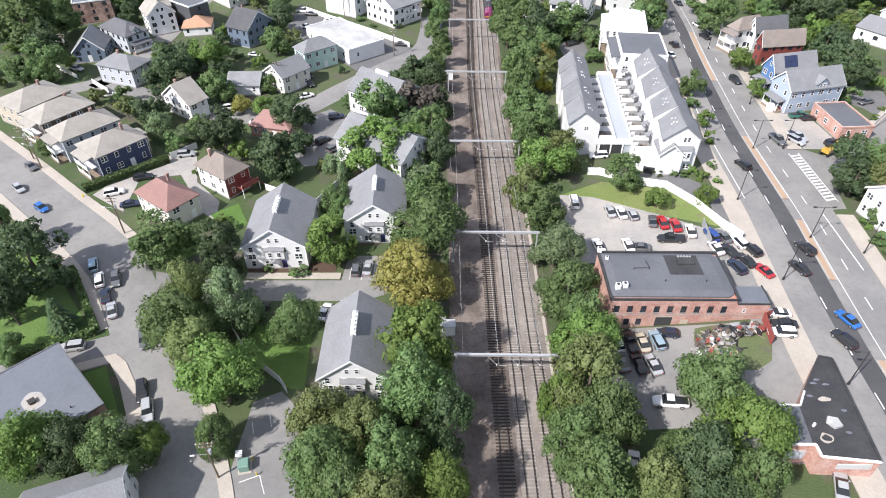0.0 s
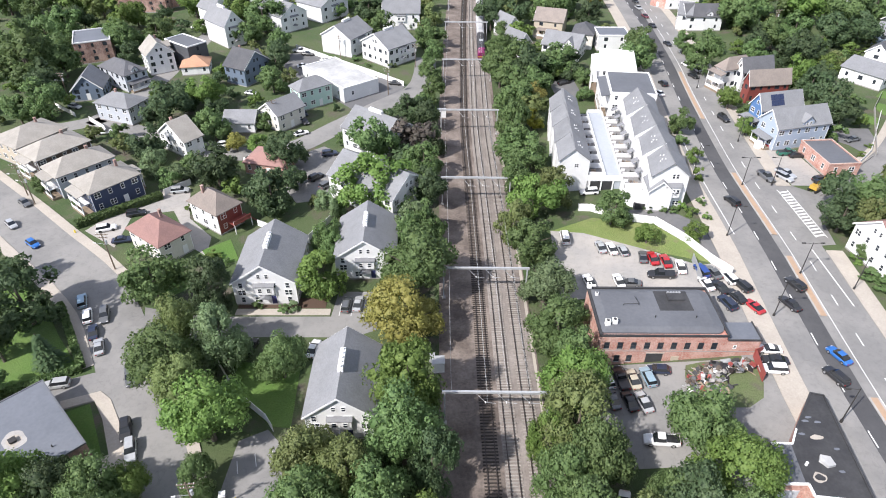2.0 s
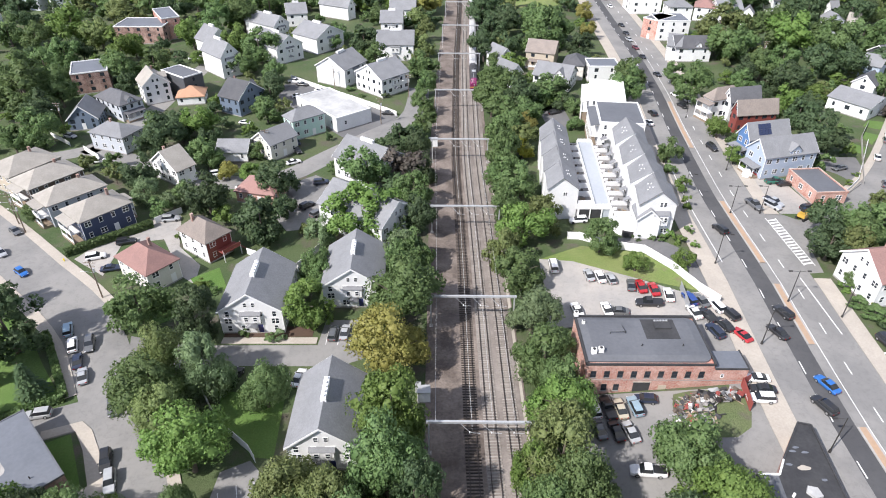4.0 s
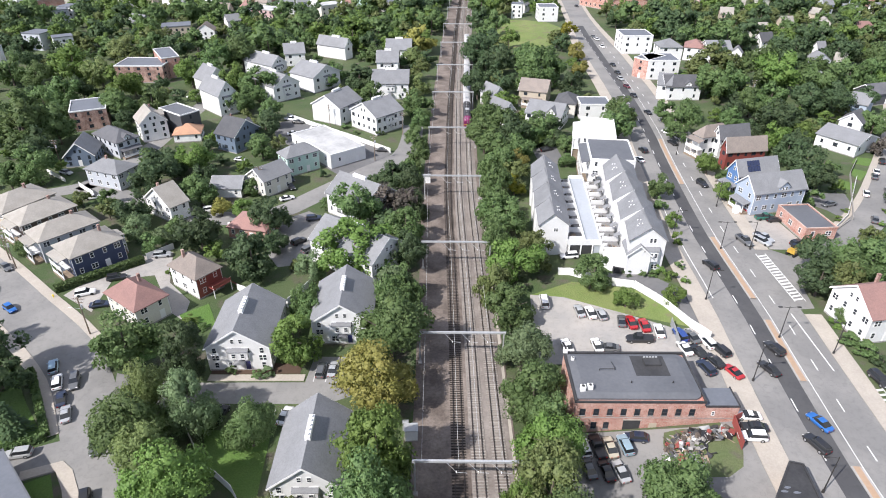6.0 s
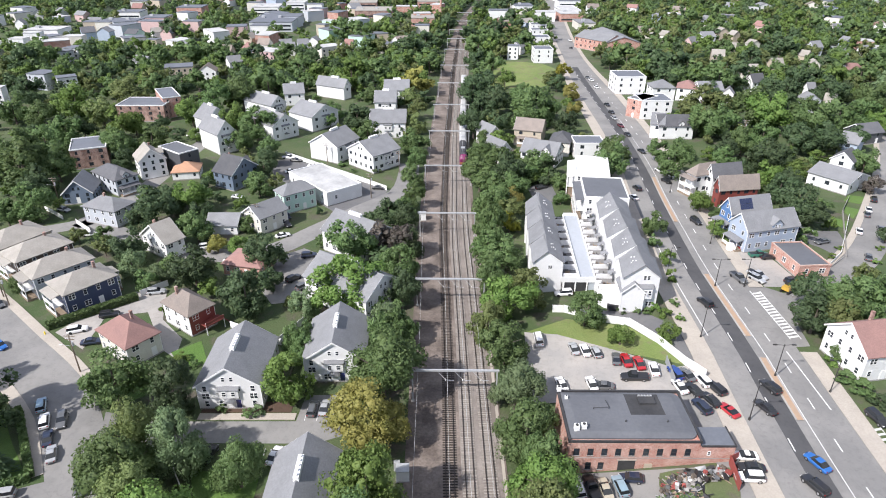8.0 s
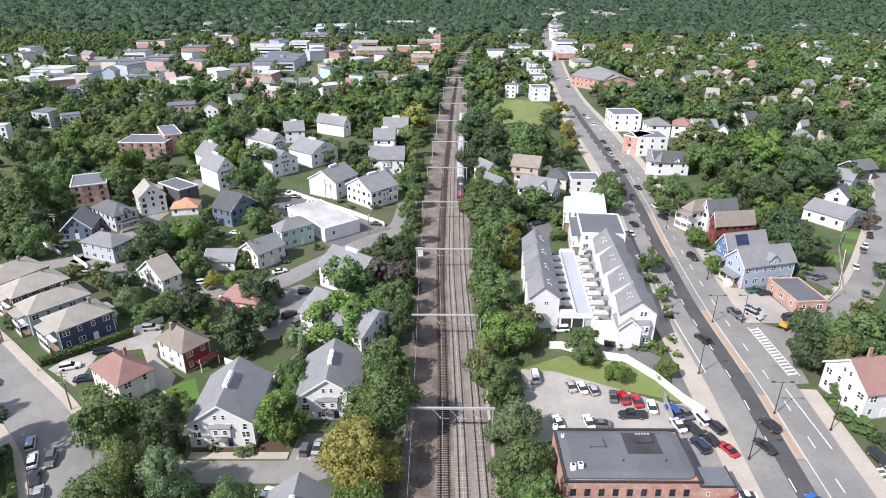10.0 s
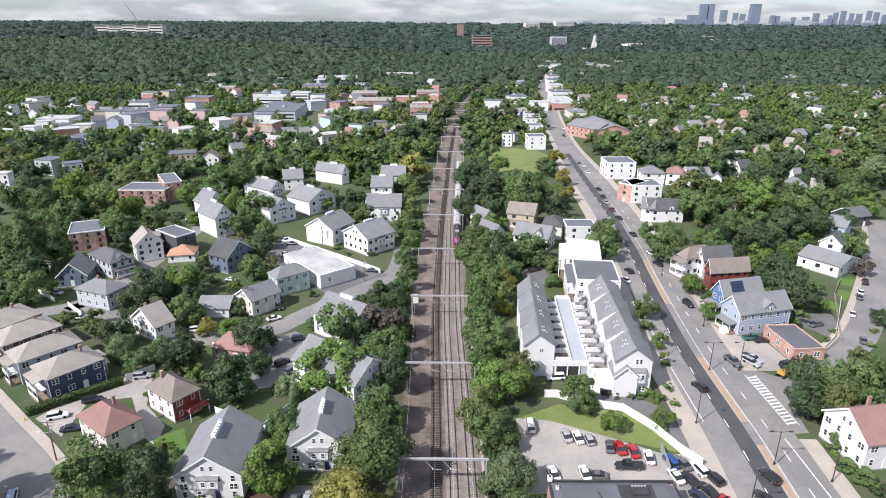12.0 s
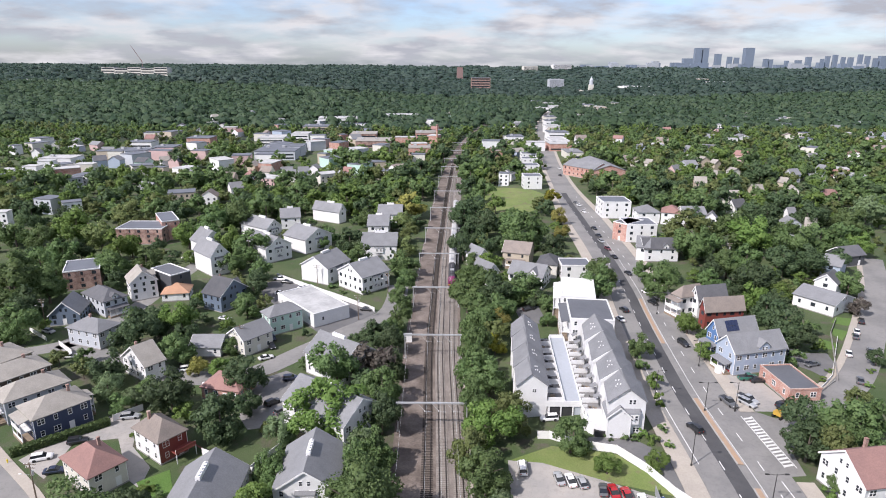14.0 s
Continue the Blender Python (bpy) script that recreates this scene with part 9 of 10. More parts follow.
M["cabinet_green"] = paint("cabinet_green", (0.16, 0.27, 0.22), 0.5)
transformer_box(-31.3, 50.1, 12)
meter_box(-32.5, 51.8, 12)
bollard(-30.4, 51.4)
bollard(-29.2, 48.9)
bays = thing("bay_lines", "white painted parking bay lines on asphalt", "road marking", None, "", "structure")
for ax, ay, bx, by in ((-31.6, 47.7, -28.8, 48.9), (-28.8, 48.9, -27.4, 45.9), (-29.7, 59.6, -28.9, 57.3), (-32.2, 58.2, -31.5, 56.0), (-27.0, 60.2, -26.2, 58.0), (-20.9, 92.0, -20.9, 97.2), (-18.5, 92.0, -18.5, 97.2), (-16.1, 92.0, -16.1, 97.2), (-26.3, 80.2, -26.6, 84.6), (-23.2, 80.2, -23.3, 84.6)):
    L = math.hypot(bx - ax, by - ay)
    part("line", Mesh().box(0, L, -0.06, 0.06, 0, 0.008), M["paint_white"], bays, at=pose(ax, ay, land(ax, ay) + 0.062, 0, 0, math.degrees(math.atan2(by - ay, bx - ax))))
conifer(-71.7, 77.5, 9.0, 2.9)
conifer(158.8, 418.7, 15, 3.4)
conifer(188.1, 389.1, 15, 3.4)
area("corner_pavement", [(-66.2, 69.6), (-60.2, 72.0), (-57.6, 70.2), (-54.6, 66.2), (-50.9, 60.6), (-47.5, 54.5), (-50.2, 53.4), (-53.0, 59.0), (-57.2, 66.0), (-60.4, 69.9), (-65.3, 67.8)], M["concrete"], 0.160, label="pale concrete pavement round a corner lawn", category="pavement")
shrub(109.0, 149.9, 1.4, 1.6, "bright")
shrub(114.8, 153.9, 1.4, 1.6, "bright")
shrub(119.8, 159.3, 1.3, 1.3, "bright")
shrub(159.8, 237.4, 2.3, 2.0, "bright")
shrub(155.0, 235.3, 2.7, 2.0, "bright")
shrub(131.5, 159.3, 1.3, 1.5, "bright")
shrub(125.3, 150.9, 1.4, 1.5, "bright")
fence([(135.6, 182.1), (127.6, 169.8), (118.6, 156.1), (114.0, 151.5), (110.6, 148.3)], 1.1, M["fence_white"], "low white wall beside the side street pavement")
area("verge_lawn", [(145.8, 200.1), (151.3, 198.2), (145.3, 192.3), (141.3, 195.1)], M["lawn"], 0.070, label="small green front lawn", category="lawn")
area("verge_lawn", [(139.2, 190.3), (142.5, 187.6), (136.0, 180.4), (136.2, 185.7)], M["lawn"], 0.070, label="small green front lawn", category="lawn")
area("verge_lawn", [(130.7, 181.2), (133.4, 177.9), (129.9, 173.7), (126.6, 175.3)], M["lawn"], 0.070, label="small green front lawn", category="lawn")
area("garage_yard", [(114.2, 171.5), (126.1, 171.3), (124.3, 164.1), (116.9, 155.4), (115.0, 160.4), (110.8, 165.0)], M["asphalt_mid"], 0.060, label="dark asphalt yard behind a garage", category="parking lot")
car(115.6, 169.9, 160, "silver", "sedan")
car(117.0, 163.2, 200, "grey", "sedan")

# ---- yard behind the townhouses ----
area("yard_lot", [(35.9, 212.7), (44.7, 211.5), (45.6, 195.6), (37.2, 197.6)], M["asphalt_mid"], 0.060, label="small asphalt yard behind townhouses", category="parking lot")
car(41.0, 208.8, 20, "black", "suv")
tree(45.3, 193.6, 5.2, 2.8, "mid", 1)
tree(31.9, 209.9, 10.4, 5.5, "mid", 1)
tree(38.3, 215.5, 7.4, 4.2, "bright", 1)
tree(43.7, 212.3, 6.5, 3.7, "dark", 1)
tree(47.2, 206.2, 6.3, 3.2, "mid", 1)
tree(28.5, 193.5, 9.1, 4.7, "yellow", 1)
tree(25.8, 179.8, 10.4, 5.2, "olive", 1)


# ---- scattered trees and houses further off ----
BARRED = set()  # 2 m cells of the plan that roads and railway cover
for line, reach in ((AVENUE, 17), (STREET, 9), (MID, 6), (CROSS, 7), (EASTST, 8), (offset_line(TRACK, 0.8), 11.5)):
    for p, q in zip(line, line[1:]):
        for k in range(4):
            c = p + (q - p) * k / 4
            for i in range(-10, 10):
                for j in range(-10, 10):
                    if (i * i + j * j) * 4 < (reach * (1.0 if c.y < 480 else 0.55) + 1) ** 2:
                        BARRED.add((int(c.x // 2) + i, int(c.y // 2) + j))
PLOT_CELLS = {}


def note_plots():
    PLOT_CELLS.clear()
    for x, y, r in PLOTS:
        PLOT_CELLS.setdefault((int(x // 40), int(y // 40)), []).append((x, y, r))


def on_area(x, y):
    for pts in AREAS:
        inside = False
        for (ax, ay), (bx, by) in zip(pts, pts[1:] + pts[:1]):
            if (ay > y) != (by > y) and x < ax + (bx - ax) * (y - ay) / (by - ay):
                inside = not inside
        if inside:
            return True
    return False


def open_land(x, y, gap):
    if (int(x // 2), int(y // 2)) in BARRED:
        return False
    ci, cj = int(x // 40), int(y // 40)
    for i in (ci - 1, ci, ci + 1):
        for j in (cj - 1, cj, cj + 1):
            for px, py, r in PLOT_CELLS.get((i, j), ()):
                if (px - x) ** 2 + (py - y) ** 2 < (r + gap) ** 2:
                    return False
    return not on_area(x, y)


note_plots()
rng = random.Random(11)
FAR_WALLS = ["white", "white", "white", "offwhite", "lightgrey", "tan", "sky_blue", "pink", "mint", "brick"]
FAR_ROOFS = ["grey", "grey", "dark", "brown", "beige", "red"]
FAR_WORD = {"white": "white", "offwhite": "cream", "lightgrey": "light grey", "tan": "tan", "sky_blue": "pale blue", "pink": "dusty pink", "mint": "mint green", "brick": "red brick"}


def far_house(x, y, turn, w, d, h, wall, roof):
    """A house far off: gabled, or flat where roof is empty."""
    z = land(x, y)
    top = thing("house", "%s house with a %s among trees" % (FAR_WORD[wall], "pitched roof" if roof else "flat roof"), "house", pose(x, y, z, 0, 0, turn), "distant houses")
    if not roof:
        part("wall", Mesh().box(-w / 2, w / 2, -d / 2, d / 2, -2, h), M[wall], top)
        part("roof", Mesh().box(-w / 2 - 0.2, w / 2 + 0.2, -d / 2 - 0.2, d / 2 + 0.2, h, h + 0.4), M[rng.choice(["membrane_grey", "membrane_white", "membrane_grey"])], top)
    else:
        rise = rng.uniform(2.6, 3.8)
        ax = rng.choice("xy")
        part("wall", gable_wall(w, d, h, rise, ax), M[wall], top)
        part("roof", gable_roof(w, d, h, rise, 0.4, 0.25, ax), M["shingle_" + roof], top)
    n = max(2, min(5, int(w / 3.2)))
    if y < 470:
        for i in range(n):
            for st in range(3 if h > 8 else 2):
                a = (i - (n - 1) / 2) * w / n
                part("window", window_data(1.3, 1.5)[1], None, top, at=pose(a, -d / 2, 1.7 + st * 2.7))
    PLOTS.append((x, y, max(w, d) / 2))
    PLOT_CELLS.setdefault((int(x // 40), int(y // 40)), []).append(PLOTS[-1])


far_house(-322.6, 513.4, 8, 11.6, 9.6, 9.0, "white", "")
far_house(-299.1, 497.0, 70, 12.6, 10.7, 9.0, "white", "")
far_house(-281.3, 497.6, 8, 13.5, 10.5, 9.0, "offwhite", "")
far_house(-316.7, 485.5, 0, 11.0, 9.4, 9.0, "white", "")
far_house(-254.1, 448.1, -12, 12.3, 11.7, 9.0, "white", "")
far_house(-255.6, 434.7, 35, 11.1, 8.5, 9.0, "lightgrey", "")
far_house(-309.7, 446.4, -25, 9.0, 7.9, 9.0, "white", "")
far_house(-229.3, 365.7, -12, 11.9, 11.2, 9.0, "lightgrey", "")
far_house(-209.9, 355.5, 35, 9.9, 7.7, 9.0, "white", "")
far_house(-231.8, 328.7, 8, 6.1, 6.1, 9.0, "white", "")
far_house(-296.3, 577.0, 0, 13.0, 12.4, 9.0, "offwhite", "")
far_house(-282.5, 577.6, 35, 14.5, 11.4, 9.0, "white", "")
far_house(-256.9, 582.2, -12, 20.9, 11.2, 9.0, "pink", "")
far_house(-220.7, 583.6, -12, 15.7, 11.5, 9.0, "pink", "")
far_house(-236.6, 540.4, 35, 7.3, 6.8, 6.0, "white", "beige")
far_house(-234.2, 493.7, 35, 15.7, 13.5, 9.0, "offwhite", "")
far_house(-214.1, 483.6, -12, 8.8, 6.8, 9.0, "tan", "")
far_house(-192.5, 415.4, -25, 11.4, 9.5, 6.0, "lightgrey", "grey")
far_house(-158.1, 387.4, 20, 16.1, 12.3, 9.0, "tan", "")
far_house(-141.2, 389.5, 8, 10.8, 8.7, 6.0, "white", "brown")
far_house(-151.3, 459.1, -12, 8.4, 6.5, 6.0, "tan", "brown")
far_house(-134.4, 419.0, 35, 8.5, 8.2, 6.0, "white", "grey")
far_house(-249.0, 643.9, -25, 14.4, 13.4, 9.0, "white", "")
far_house(-154.1, 561.0, 0, 15.1, 13.7, 9.0, "white", "")
far_house(-164.0, 661.0, -25, 23.6, 13.0, 7.0, "lightgrey", "")
far_house(-131.6, 486.7, -12, 8.8, 8.5, 6.0, "offwhite", "brown")
far_house(-150.4, 513.2, -25, 8.4, 6.7, 6.0, "tan", "beige")
far_house(-116.2, 487.2, 20, 8.8, 8.0, 6.0, "white", "grey")
far_house(-296.5, 776.9, 20, 10.3, 8.9, 6.0, "white", "grey")
far_house(-263.6, 792.7, 8, 15.4, 11.6, 9.0, "pink", "")
far_house(-209.4, 828.1, 35, 13.1, 12.5, 9.0, "brick", "")
far_house(-378.4, 586.9, 0, 7.9, 6.0, 6.0, "white", "grey")
far_house(-415.4, 611.4, 70, 8.2, 8.2, 9.0, "white", "")
far_house(-391.0, 674.9, -25, 9.0, 8.0, 6.0, "white", "grey")
far_house(-398.8, 647.5, 20, 8.7, 8.0, 6.0, "white", "grey")
far_house(-309.0, 576.5, 8, 10.4, 10.4, 9.0, "tan", "")
far_house(-334.8, 732.2, 8, 16.9, 10.7, 9.0, "offwhite", "")
far_house(-111.1, 474.7, 8, 9.5, 8.6, 6.0, "white", "grey")
far_house(-103.1, 487.6, 20, 8.0, 6.5, 6.0, "lightgrey", "grey")
far_house(-96.9, 501.1, -12, 8.2, 7.0, 6.0, "white", "grey")
far_house(-67.8, 488.7, -25, 7.1, 5.9, 6.0, "offwhite", "red")
far_house(-102.1, 566.3, -25, 9.1, 7.3, 9.0, "tan", "")
far_house(-142.2, 618.1, -12, 19.9, 10.9, 9.0, "lightgrey", "")
far_house(-162.7, 832.4, 0, 27.9, 13.0, 7.0, "tan", "")
far_house(-120.5, 871.2, -12, 38.3, 13.2, 7.0, "white", "")
far_house(-79.6, 693.6, -25, 33.9, 13.5, 7.0, "tan", "")
far_house(-38.2, 721.5, 0, 23.0, 11.7, 7.0, "brick", "")
far_house(-19.2, 648.9, 8, 16.2, 11.5, 9.0, "brick", "")
far_house(-15.7, 566.0, 0, 12.2, 9.3, 9.0, "offwhite", "")
far_house(-5.0, 723.3, 70, 16.7, 10.8, 9.0, "brick", "")
far_house(-66.5, 915.8, -12, 28.9, 13.1, 7.0, "white", "")
far_house(-10.4, 923.5, -12, 21.1, 10.6, 9.0, "white", "")
far_house(52.0, 445.8, -12, 7.3, 6.0, 9.0, "white", "")
far_house(228.2, 530.4, 8, 9.5, 9.0, 6.0, "tan", "beige")
far_house(233.0, 515.6, 20, 6.5, 6.2, 6.0, "tan", "beige")
far_house(178.0, 513.7, 35, 6.9, 6.3, 6.0, "offwhite", "beige")
far_house(187.3, 481.1, 35, 8.7, 6.7, 6.0, "pink", "grey")
far_house(207.7, 461.9, -25, 8.3, 6.7, 6.0, "tan", "beige")
far_house(230.0, 474.8, 20, 7.7, 6.3, 6.0, "offwhite", "beige")
far_house(186.3, 427.9, -12, 7.8, 6.6, 6.0, "tan", "beige")
far_house(211.7, 399.6, 8, 7.3, 6.1, 6.0, "tan", "beige")
far_house(187.6, 381.5, 0, 8.7, 7.3, 6.0, "offwhite", "beige")
far_house(177.9, 351.7, 20, 8.1, 6.4, 6.0, "white", "dark")
far_house(245.3, 429.7, 35, 5.8, 5.6, 6.0, "tan", "beige")
far_house(235.6, 400.3, -12, 6.6, 5.9, 6.0, "offwhite", "beige")
far_house(269.0, 463.8, 20, 8.4, 8.3, 6.0, "lightgrey", "grey")
far_house(306.9, 490.2, 20, 6.6, 6.5, 6.0, "sky_blue", "grey")
far_house(249.4, 383.2, 0, 8.8, 6.7, 6.0, "white", "red")
far_house(187.3, 310.9, 0, 8.1, 7.6, 6.0, "lightgrey", "grey")
far_house(195.0, 306.5, -25, 4.6, 4.2, 6.0, "tan", "beige")
far_house(200.3, 335.8, 8, 4.3, 3.9, 6.0, "white", "grey")
far_house(151.9, 323.1, -25, 5.4, 4.7, 6.0, "white", "grey")
far_house(346.7, 720.7, 8, 14.0, 11.6, 6.0, "white", "grey")
far_house(314.6, 672.4, 0, 9.5, 7.4, 9.0, "white", "")
far_house(270.9, 430.5, -25, 5.5, 4.5, 6.0, "offwhite", "grey")
far_house(298.0, 453.1, 20, 5.7, 5.2, 6.0, "white", "grey")
far_house(592.6, 895.5, 8, 9.4, 8.2, 6.0, "white", "grey")
far_house(515.3, 756.7, 8, 8.0, 6.9, 6.0, "white", "grey")
far_house(557.1, 894.8, 20, 7.8, 5.9, 6.0, "brick", "beige")
far_house(386.8, 523.8, 20, 9.4, 8.1, 6.0, "white", "grey")
far_house(372.0, 843.0, 70, 14.8, 13.6, 6.0, "white", "grey")
far_house(243.6, 604.4, 35, 7.5, 6.1, 6.0, "white", "grey")
far_house(333.2, 553.4, 8, 6.9, 5.2, 6.0, "offwhite", "grey")

placed = 0
for k in range(6000):
    if placed >= 130:
        break
    y = 430 + (rng.random() ** 1.1) * 640
    x = rng.uniform(-0.74, 0.78) * (y + 30)
    if abs(x - track_at(min(y, 1000))) < 34 or (y > 700 and x < -350) or (x > 130 and rng.random() < 0.45):
        continue
    if not open_land(x, y, 9):
        continue
    big = rng.random() < (0.45 if x < -60 else 0.12)
    far_house(x, y, rng.choice([0, 12, -20, 35, 65, -50, 80]), rng.uniform(9, 13) * (1.7 if big else 1), rng.uniform(9, 13) * (1.2 if big else 1), rng.uniform(5.5, 7.0) + (2.5 if big else 0), rng.choice(FAR_WALLS), "" if big or rng.random() < 0.3 else rng.choice(FAR_ROOFS))
    placed += 1


class Stand:
    """Uncounted trees of one leaf colour, joined into one mesh."""

    def __init__(self):
        self.v, self.f, self.vn, self.n = [], [], [], 0

    def add(self, me, m, spin):
        co = np.empty(len(me.vertices) * 3)
        me.vertices.foreach_get("co", co)
        q = np.array(m)
        co = co.reshape(-1, 3) @ q[:3, :3].T + q[:3, 3]
        key = me.name
        if key not in STAND_FACES:
            STAND_FACES[key] = [tuple(p.vertices) for p in me.polygons]
        self.v.append(co)
        c, s = math.cos(spin), math.sin(spin)
        self.vn.append(CROWN_NORMALS[key] @ np.array(((c, s, 0), (-s, c, 0), (0, 0, 1))))
        k = self.n
        self.f += [tuple(i + k for i in p) for p in STAND_FACES[key]]
        self.n += len(co)

    def build(self, name, material, label):
        me = bpy.data.meshes.new(name)
        me.from_pydata(np.concatenate(self.v), [], self.f)
        me.update()
        soft_normals(me, np.concatenate(self.vn))
        me.materials.append(material)
        return tagged(new(name, me), label, "trees", "", "stuff")


def town(x, y):
    """Sparser trees where the far town shows between them."""
    if -420 < x < -30 and 480 < y < 760:
        return 0.42
    if x > 40 and 470 < y < 800:
        return 0.80
    return 0.85


STAND_FACES, STANDS, STAND_TRUNKS = {}, {}, Mesh()
STAND_MODELS = {}


TREE_SPOTS = []


def stand_tree(x, y, h, r, leaf, fine, i):
    TREE_SPOTS.append((x, y))
    key = (fine, i % 6)
    if key not in STAND_MODELS:
        g = np.random.RandomState(400 + 10 * fine + i % 6)
        STAND_MODELS[key] = (crown_mesh(g, 5.7, 4.9, 21, 190, 1.05, boughs=7, fill=0.88), crown_mesh(g, 5.7, 4.9, 32, 600, 0.76, boughs=8, fill=0.82), crown_mesh(g, 5.7, 4.9, 44, 1200, 0.58, fill=0.76))[fine]
    m = pose(x, y, land(x, y) + h * 0.54, 0, 0, (i * 137.5) % 360) @ Matrix.Diagonal((r / 5.0, r / 5.0, h / 11.0, 1))
    STANDS.setdefault(leaf, Stand()).add(STAND_MODELS[key], m, radians((i * 137.5) % 360))
    STAND_TRUNKS.tube((x, y, land(x, y) - 0.5), (x, y, land(x, y) + h * 0.6), 0.025 * h, 0.012 * h, 5)


stand_tree(-260.0, 400.4, 20.0, 10.5, "dark", 1, 0)
stand_tree(-259.4, 421.0, 20.0, 10.5, "mid", 1, 1)
stand_tree(-247.8, 358.2, 13.1, 6.2, "olive", 1, 2)
stand_tree(-233.7, 430.3, 17.1, 8.2, "dark", 1, 3)
stand_tree(-197.3, 367.4, 16.3, 7.8, "dark", 1, 4)
stand_tree(-206.8, 407.1, 14.7, 7.0, "bright", 1, 5)
stand_tree(-214.3, 442.6, 13.2, 6.3, "dark", 1, 6)
stand_tree(-180.1, 402.8, 20.0, 9.6, "mid", 1, 7)
stand_tree(-166.1, 423.9, 20.0, 10.5, "mid", 1, 8)
stand_tree(-152.7, 435.4, 20.0, 10.5, "mid", 1, 9)
stand_tree(-195.2, 564.8, 20.0, 10.5, "mid", 0, 10)
stand_tree(-216.3, 529.0, 20.0, 10.5, "dark", 0, 11)
stand_tree(-155.4, 494.1, 17.5, 8.4, "olive", 0, 12)
stand_tree(-120.4, 419.5, 18.4, 8.7, "dark", 1, 13)
stand_tree(-92.6, 345.6, 20.0, 10.5, "mid", 1, 14)
stand_tree(-162.3, 357.2, 14.4, 6.9, "olive", 1, 15)
stand_tree(-140.9, 341.3, 15.2, 7.2, "dark", 1, 16)
stand_tree(-176.9, 339.8, 12.4, 5.9, "mid", 1, 17)
stand_tree(-62.6, 518.6, 20.0, 10.5, "mid", 0, 18)
stand_tree(-40.8, 535.5, 20.0, 10.5, "bright", 0, 19)
stand_tree(-79.0, 534.1, 20.0, 10.5, "mid", 0, 20)
stand_tree(-78.6, 411.5, 18.0, 8.6, "dark", 1, 21)
stand_tree(-67.5, 435.1, 17.3, 8.2, "olive", 1, 22)
stand_tree(-51.0, 461.6, 16.4, 7.8, "mid", 1, 23)
stand_tree(-38.5, 462.0, 16.4, 7.8, "olive", 1, 24)
stand_tree(-23.1, 451.3, 20.0, 10.5, "dark", 1, 25)
stand_tree(-9.9, 480.6, 18.9, 9.0, "dark", 0, 26)
stand_tree(-5.2, 404.6, 17.7, 8.4, "mid", 1, 27)
stand_tree(-48.7, 362.2, 20.0, 10.4, "bright", 1, 28)
stand_tree(-34.7, 370.8, 20.0, 10.5, "mid", 1, 29)
stand_tree(-61.3, 375.4, 11.3, 5.4, "mid", 1, 30)
stand_tree(-82.9, 380.4, 19.1, 9.1, "mid", 1, 31)
stand_tree(-73.7, 360.4, 10.9, 5.2, "mid", 1, 32)
stand_tree(-79.3, 342.2, 12.5, 5.9, "mid", 1, 33)
stand_tree(-10.0, 354.8, 17.1, 8.2, "yellow", 1, 34)
stand_tree(7.1, 572.7, 20.0, 10.5, "dark", 0, 35)
stand_tree(0.5, 508.2, 15.0, 7.1, "dark", 0, 36)
stand_tree(27.9, 450.4, 19.6, 9.3, "mid", 1, 37)
stand_tree(34.8, 394.5, 15.7, 7.5, "mid", 1, 38)
stand_tree(24.5, 408.2, 16.3, 7.7, "dark", 1, 39)
stand_tree(26.8, 339.0, 17.1, 8.1, "dark", 1, 40)
stand_tree(35.0, 469.6, 20.0, 10.5, "mid", 1, 41)
stand_tree(49.5, 345.0, 7.0, 3.3, "mid", 1, 42)
stand_tree(75.1, 376.9, 11.3, 5.4, "gold", 1, 43)
stand_tree(67.2, 347.3, 10.5, 5.0, "dark", 1, 44)
stand_tree(25.9, 518.8, 20.0, 10.5, "dark", 0, 45)
stand_tree(44.6, 521.0, 20.0, 10.5, "dark", 0, 46)
stand_tree(62.3, 563.3, 20.0, 10.5, "dark", 0, 47)
stand_tree(83.0, 548.7, 19.2, 9.2, "mid", 0, 48)
stand_tree(60.0, 466.0, 16.5, 7.9, "mid", 1, 49)
stand_tree(42.1, 665.5, 20.0, 10.5, "dark", 0, 50)
stand_tree(68.7, 704.7, 20.0, 10.5, "dark", 0, 51)
stand_tree(85.7, 514.4, 15.1, 7.2, "mid", 0, 52)
stand_tree(146.9, 530.7, 20.0, 10.5, "mid", 0, 53)
stand_tree(159.9, 516.9, 15.2, 7.2, "mid", 0, 54)
stand_tree(116.4, 392.0, 19.4, 9.3, "mid", 1, 55)
stand_tree(132.0, 390.9, 20.0, 10.5, "dark", 1, 56)
stand_tree(139.8, 376.4, 18.7, 8.9, "dark", 1, 57)
stand_tree(115.9, 367.8, 8.8, 4.2, "mid", 1, 58)
stand_tree(127.3, 351.1, 12.7, 6.0, "dark", 1, 59)
stand_tree(153.3, 389.7, 14.0, 6.6, "dark", 1, 60)
stand_tree(153.4, 341.3, 20.0, 9.8, "mid", 1, 61)
stand_tree(168.6, 355.0, 17.7, 8.4, "dark", 1, 62)
stand_tree(205.6, 356.9, 14.3, 6.8, "dark", 1, 63)
stand_tree(242.4, 361.7, 15.9, 7.6, "mid", 1, 64)
stand_tree(266.5, 385.6, 20.0, 10.5, "mid", 1, 65)
stand_tree(245.3, 534.5, 20.0, 10.5, "bright", 0, 66)
stand_tree(249.8, 502.6, 20.0, 10.5, "mid", 0, 67)
stand_tree(309.6, 573.2, 20.0, 10.5, "bright", 0, 68)
stand_tree(231.3, 435.9, 20.0, 10.5, "dark", 1, 69)
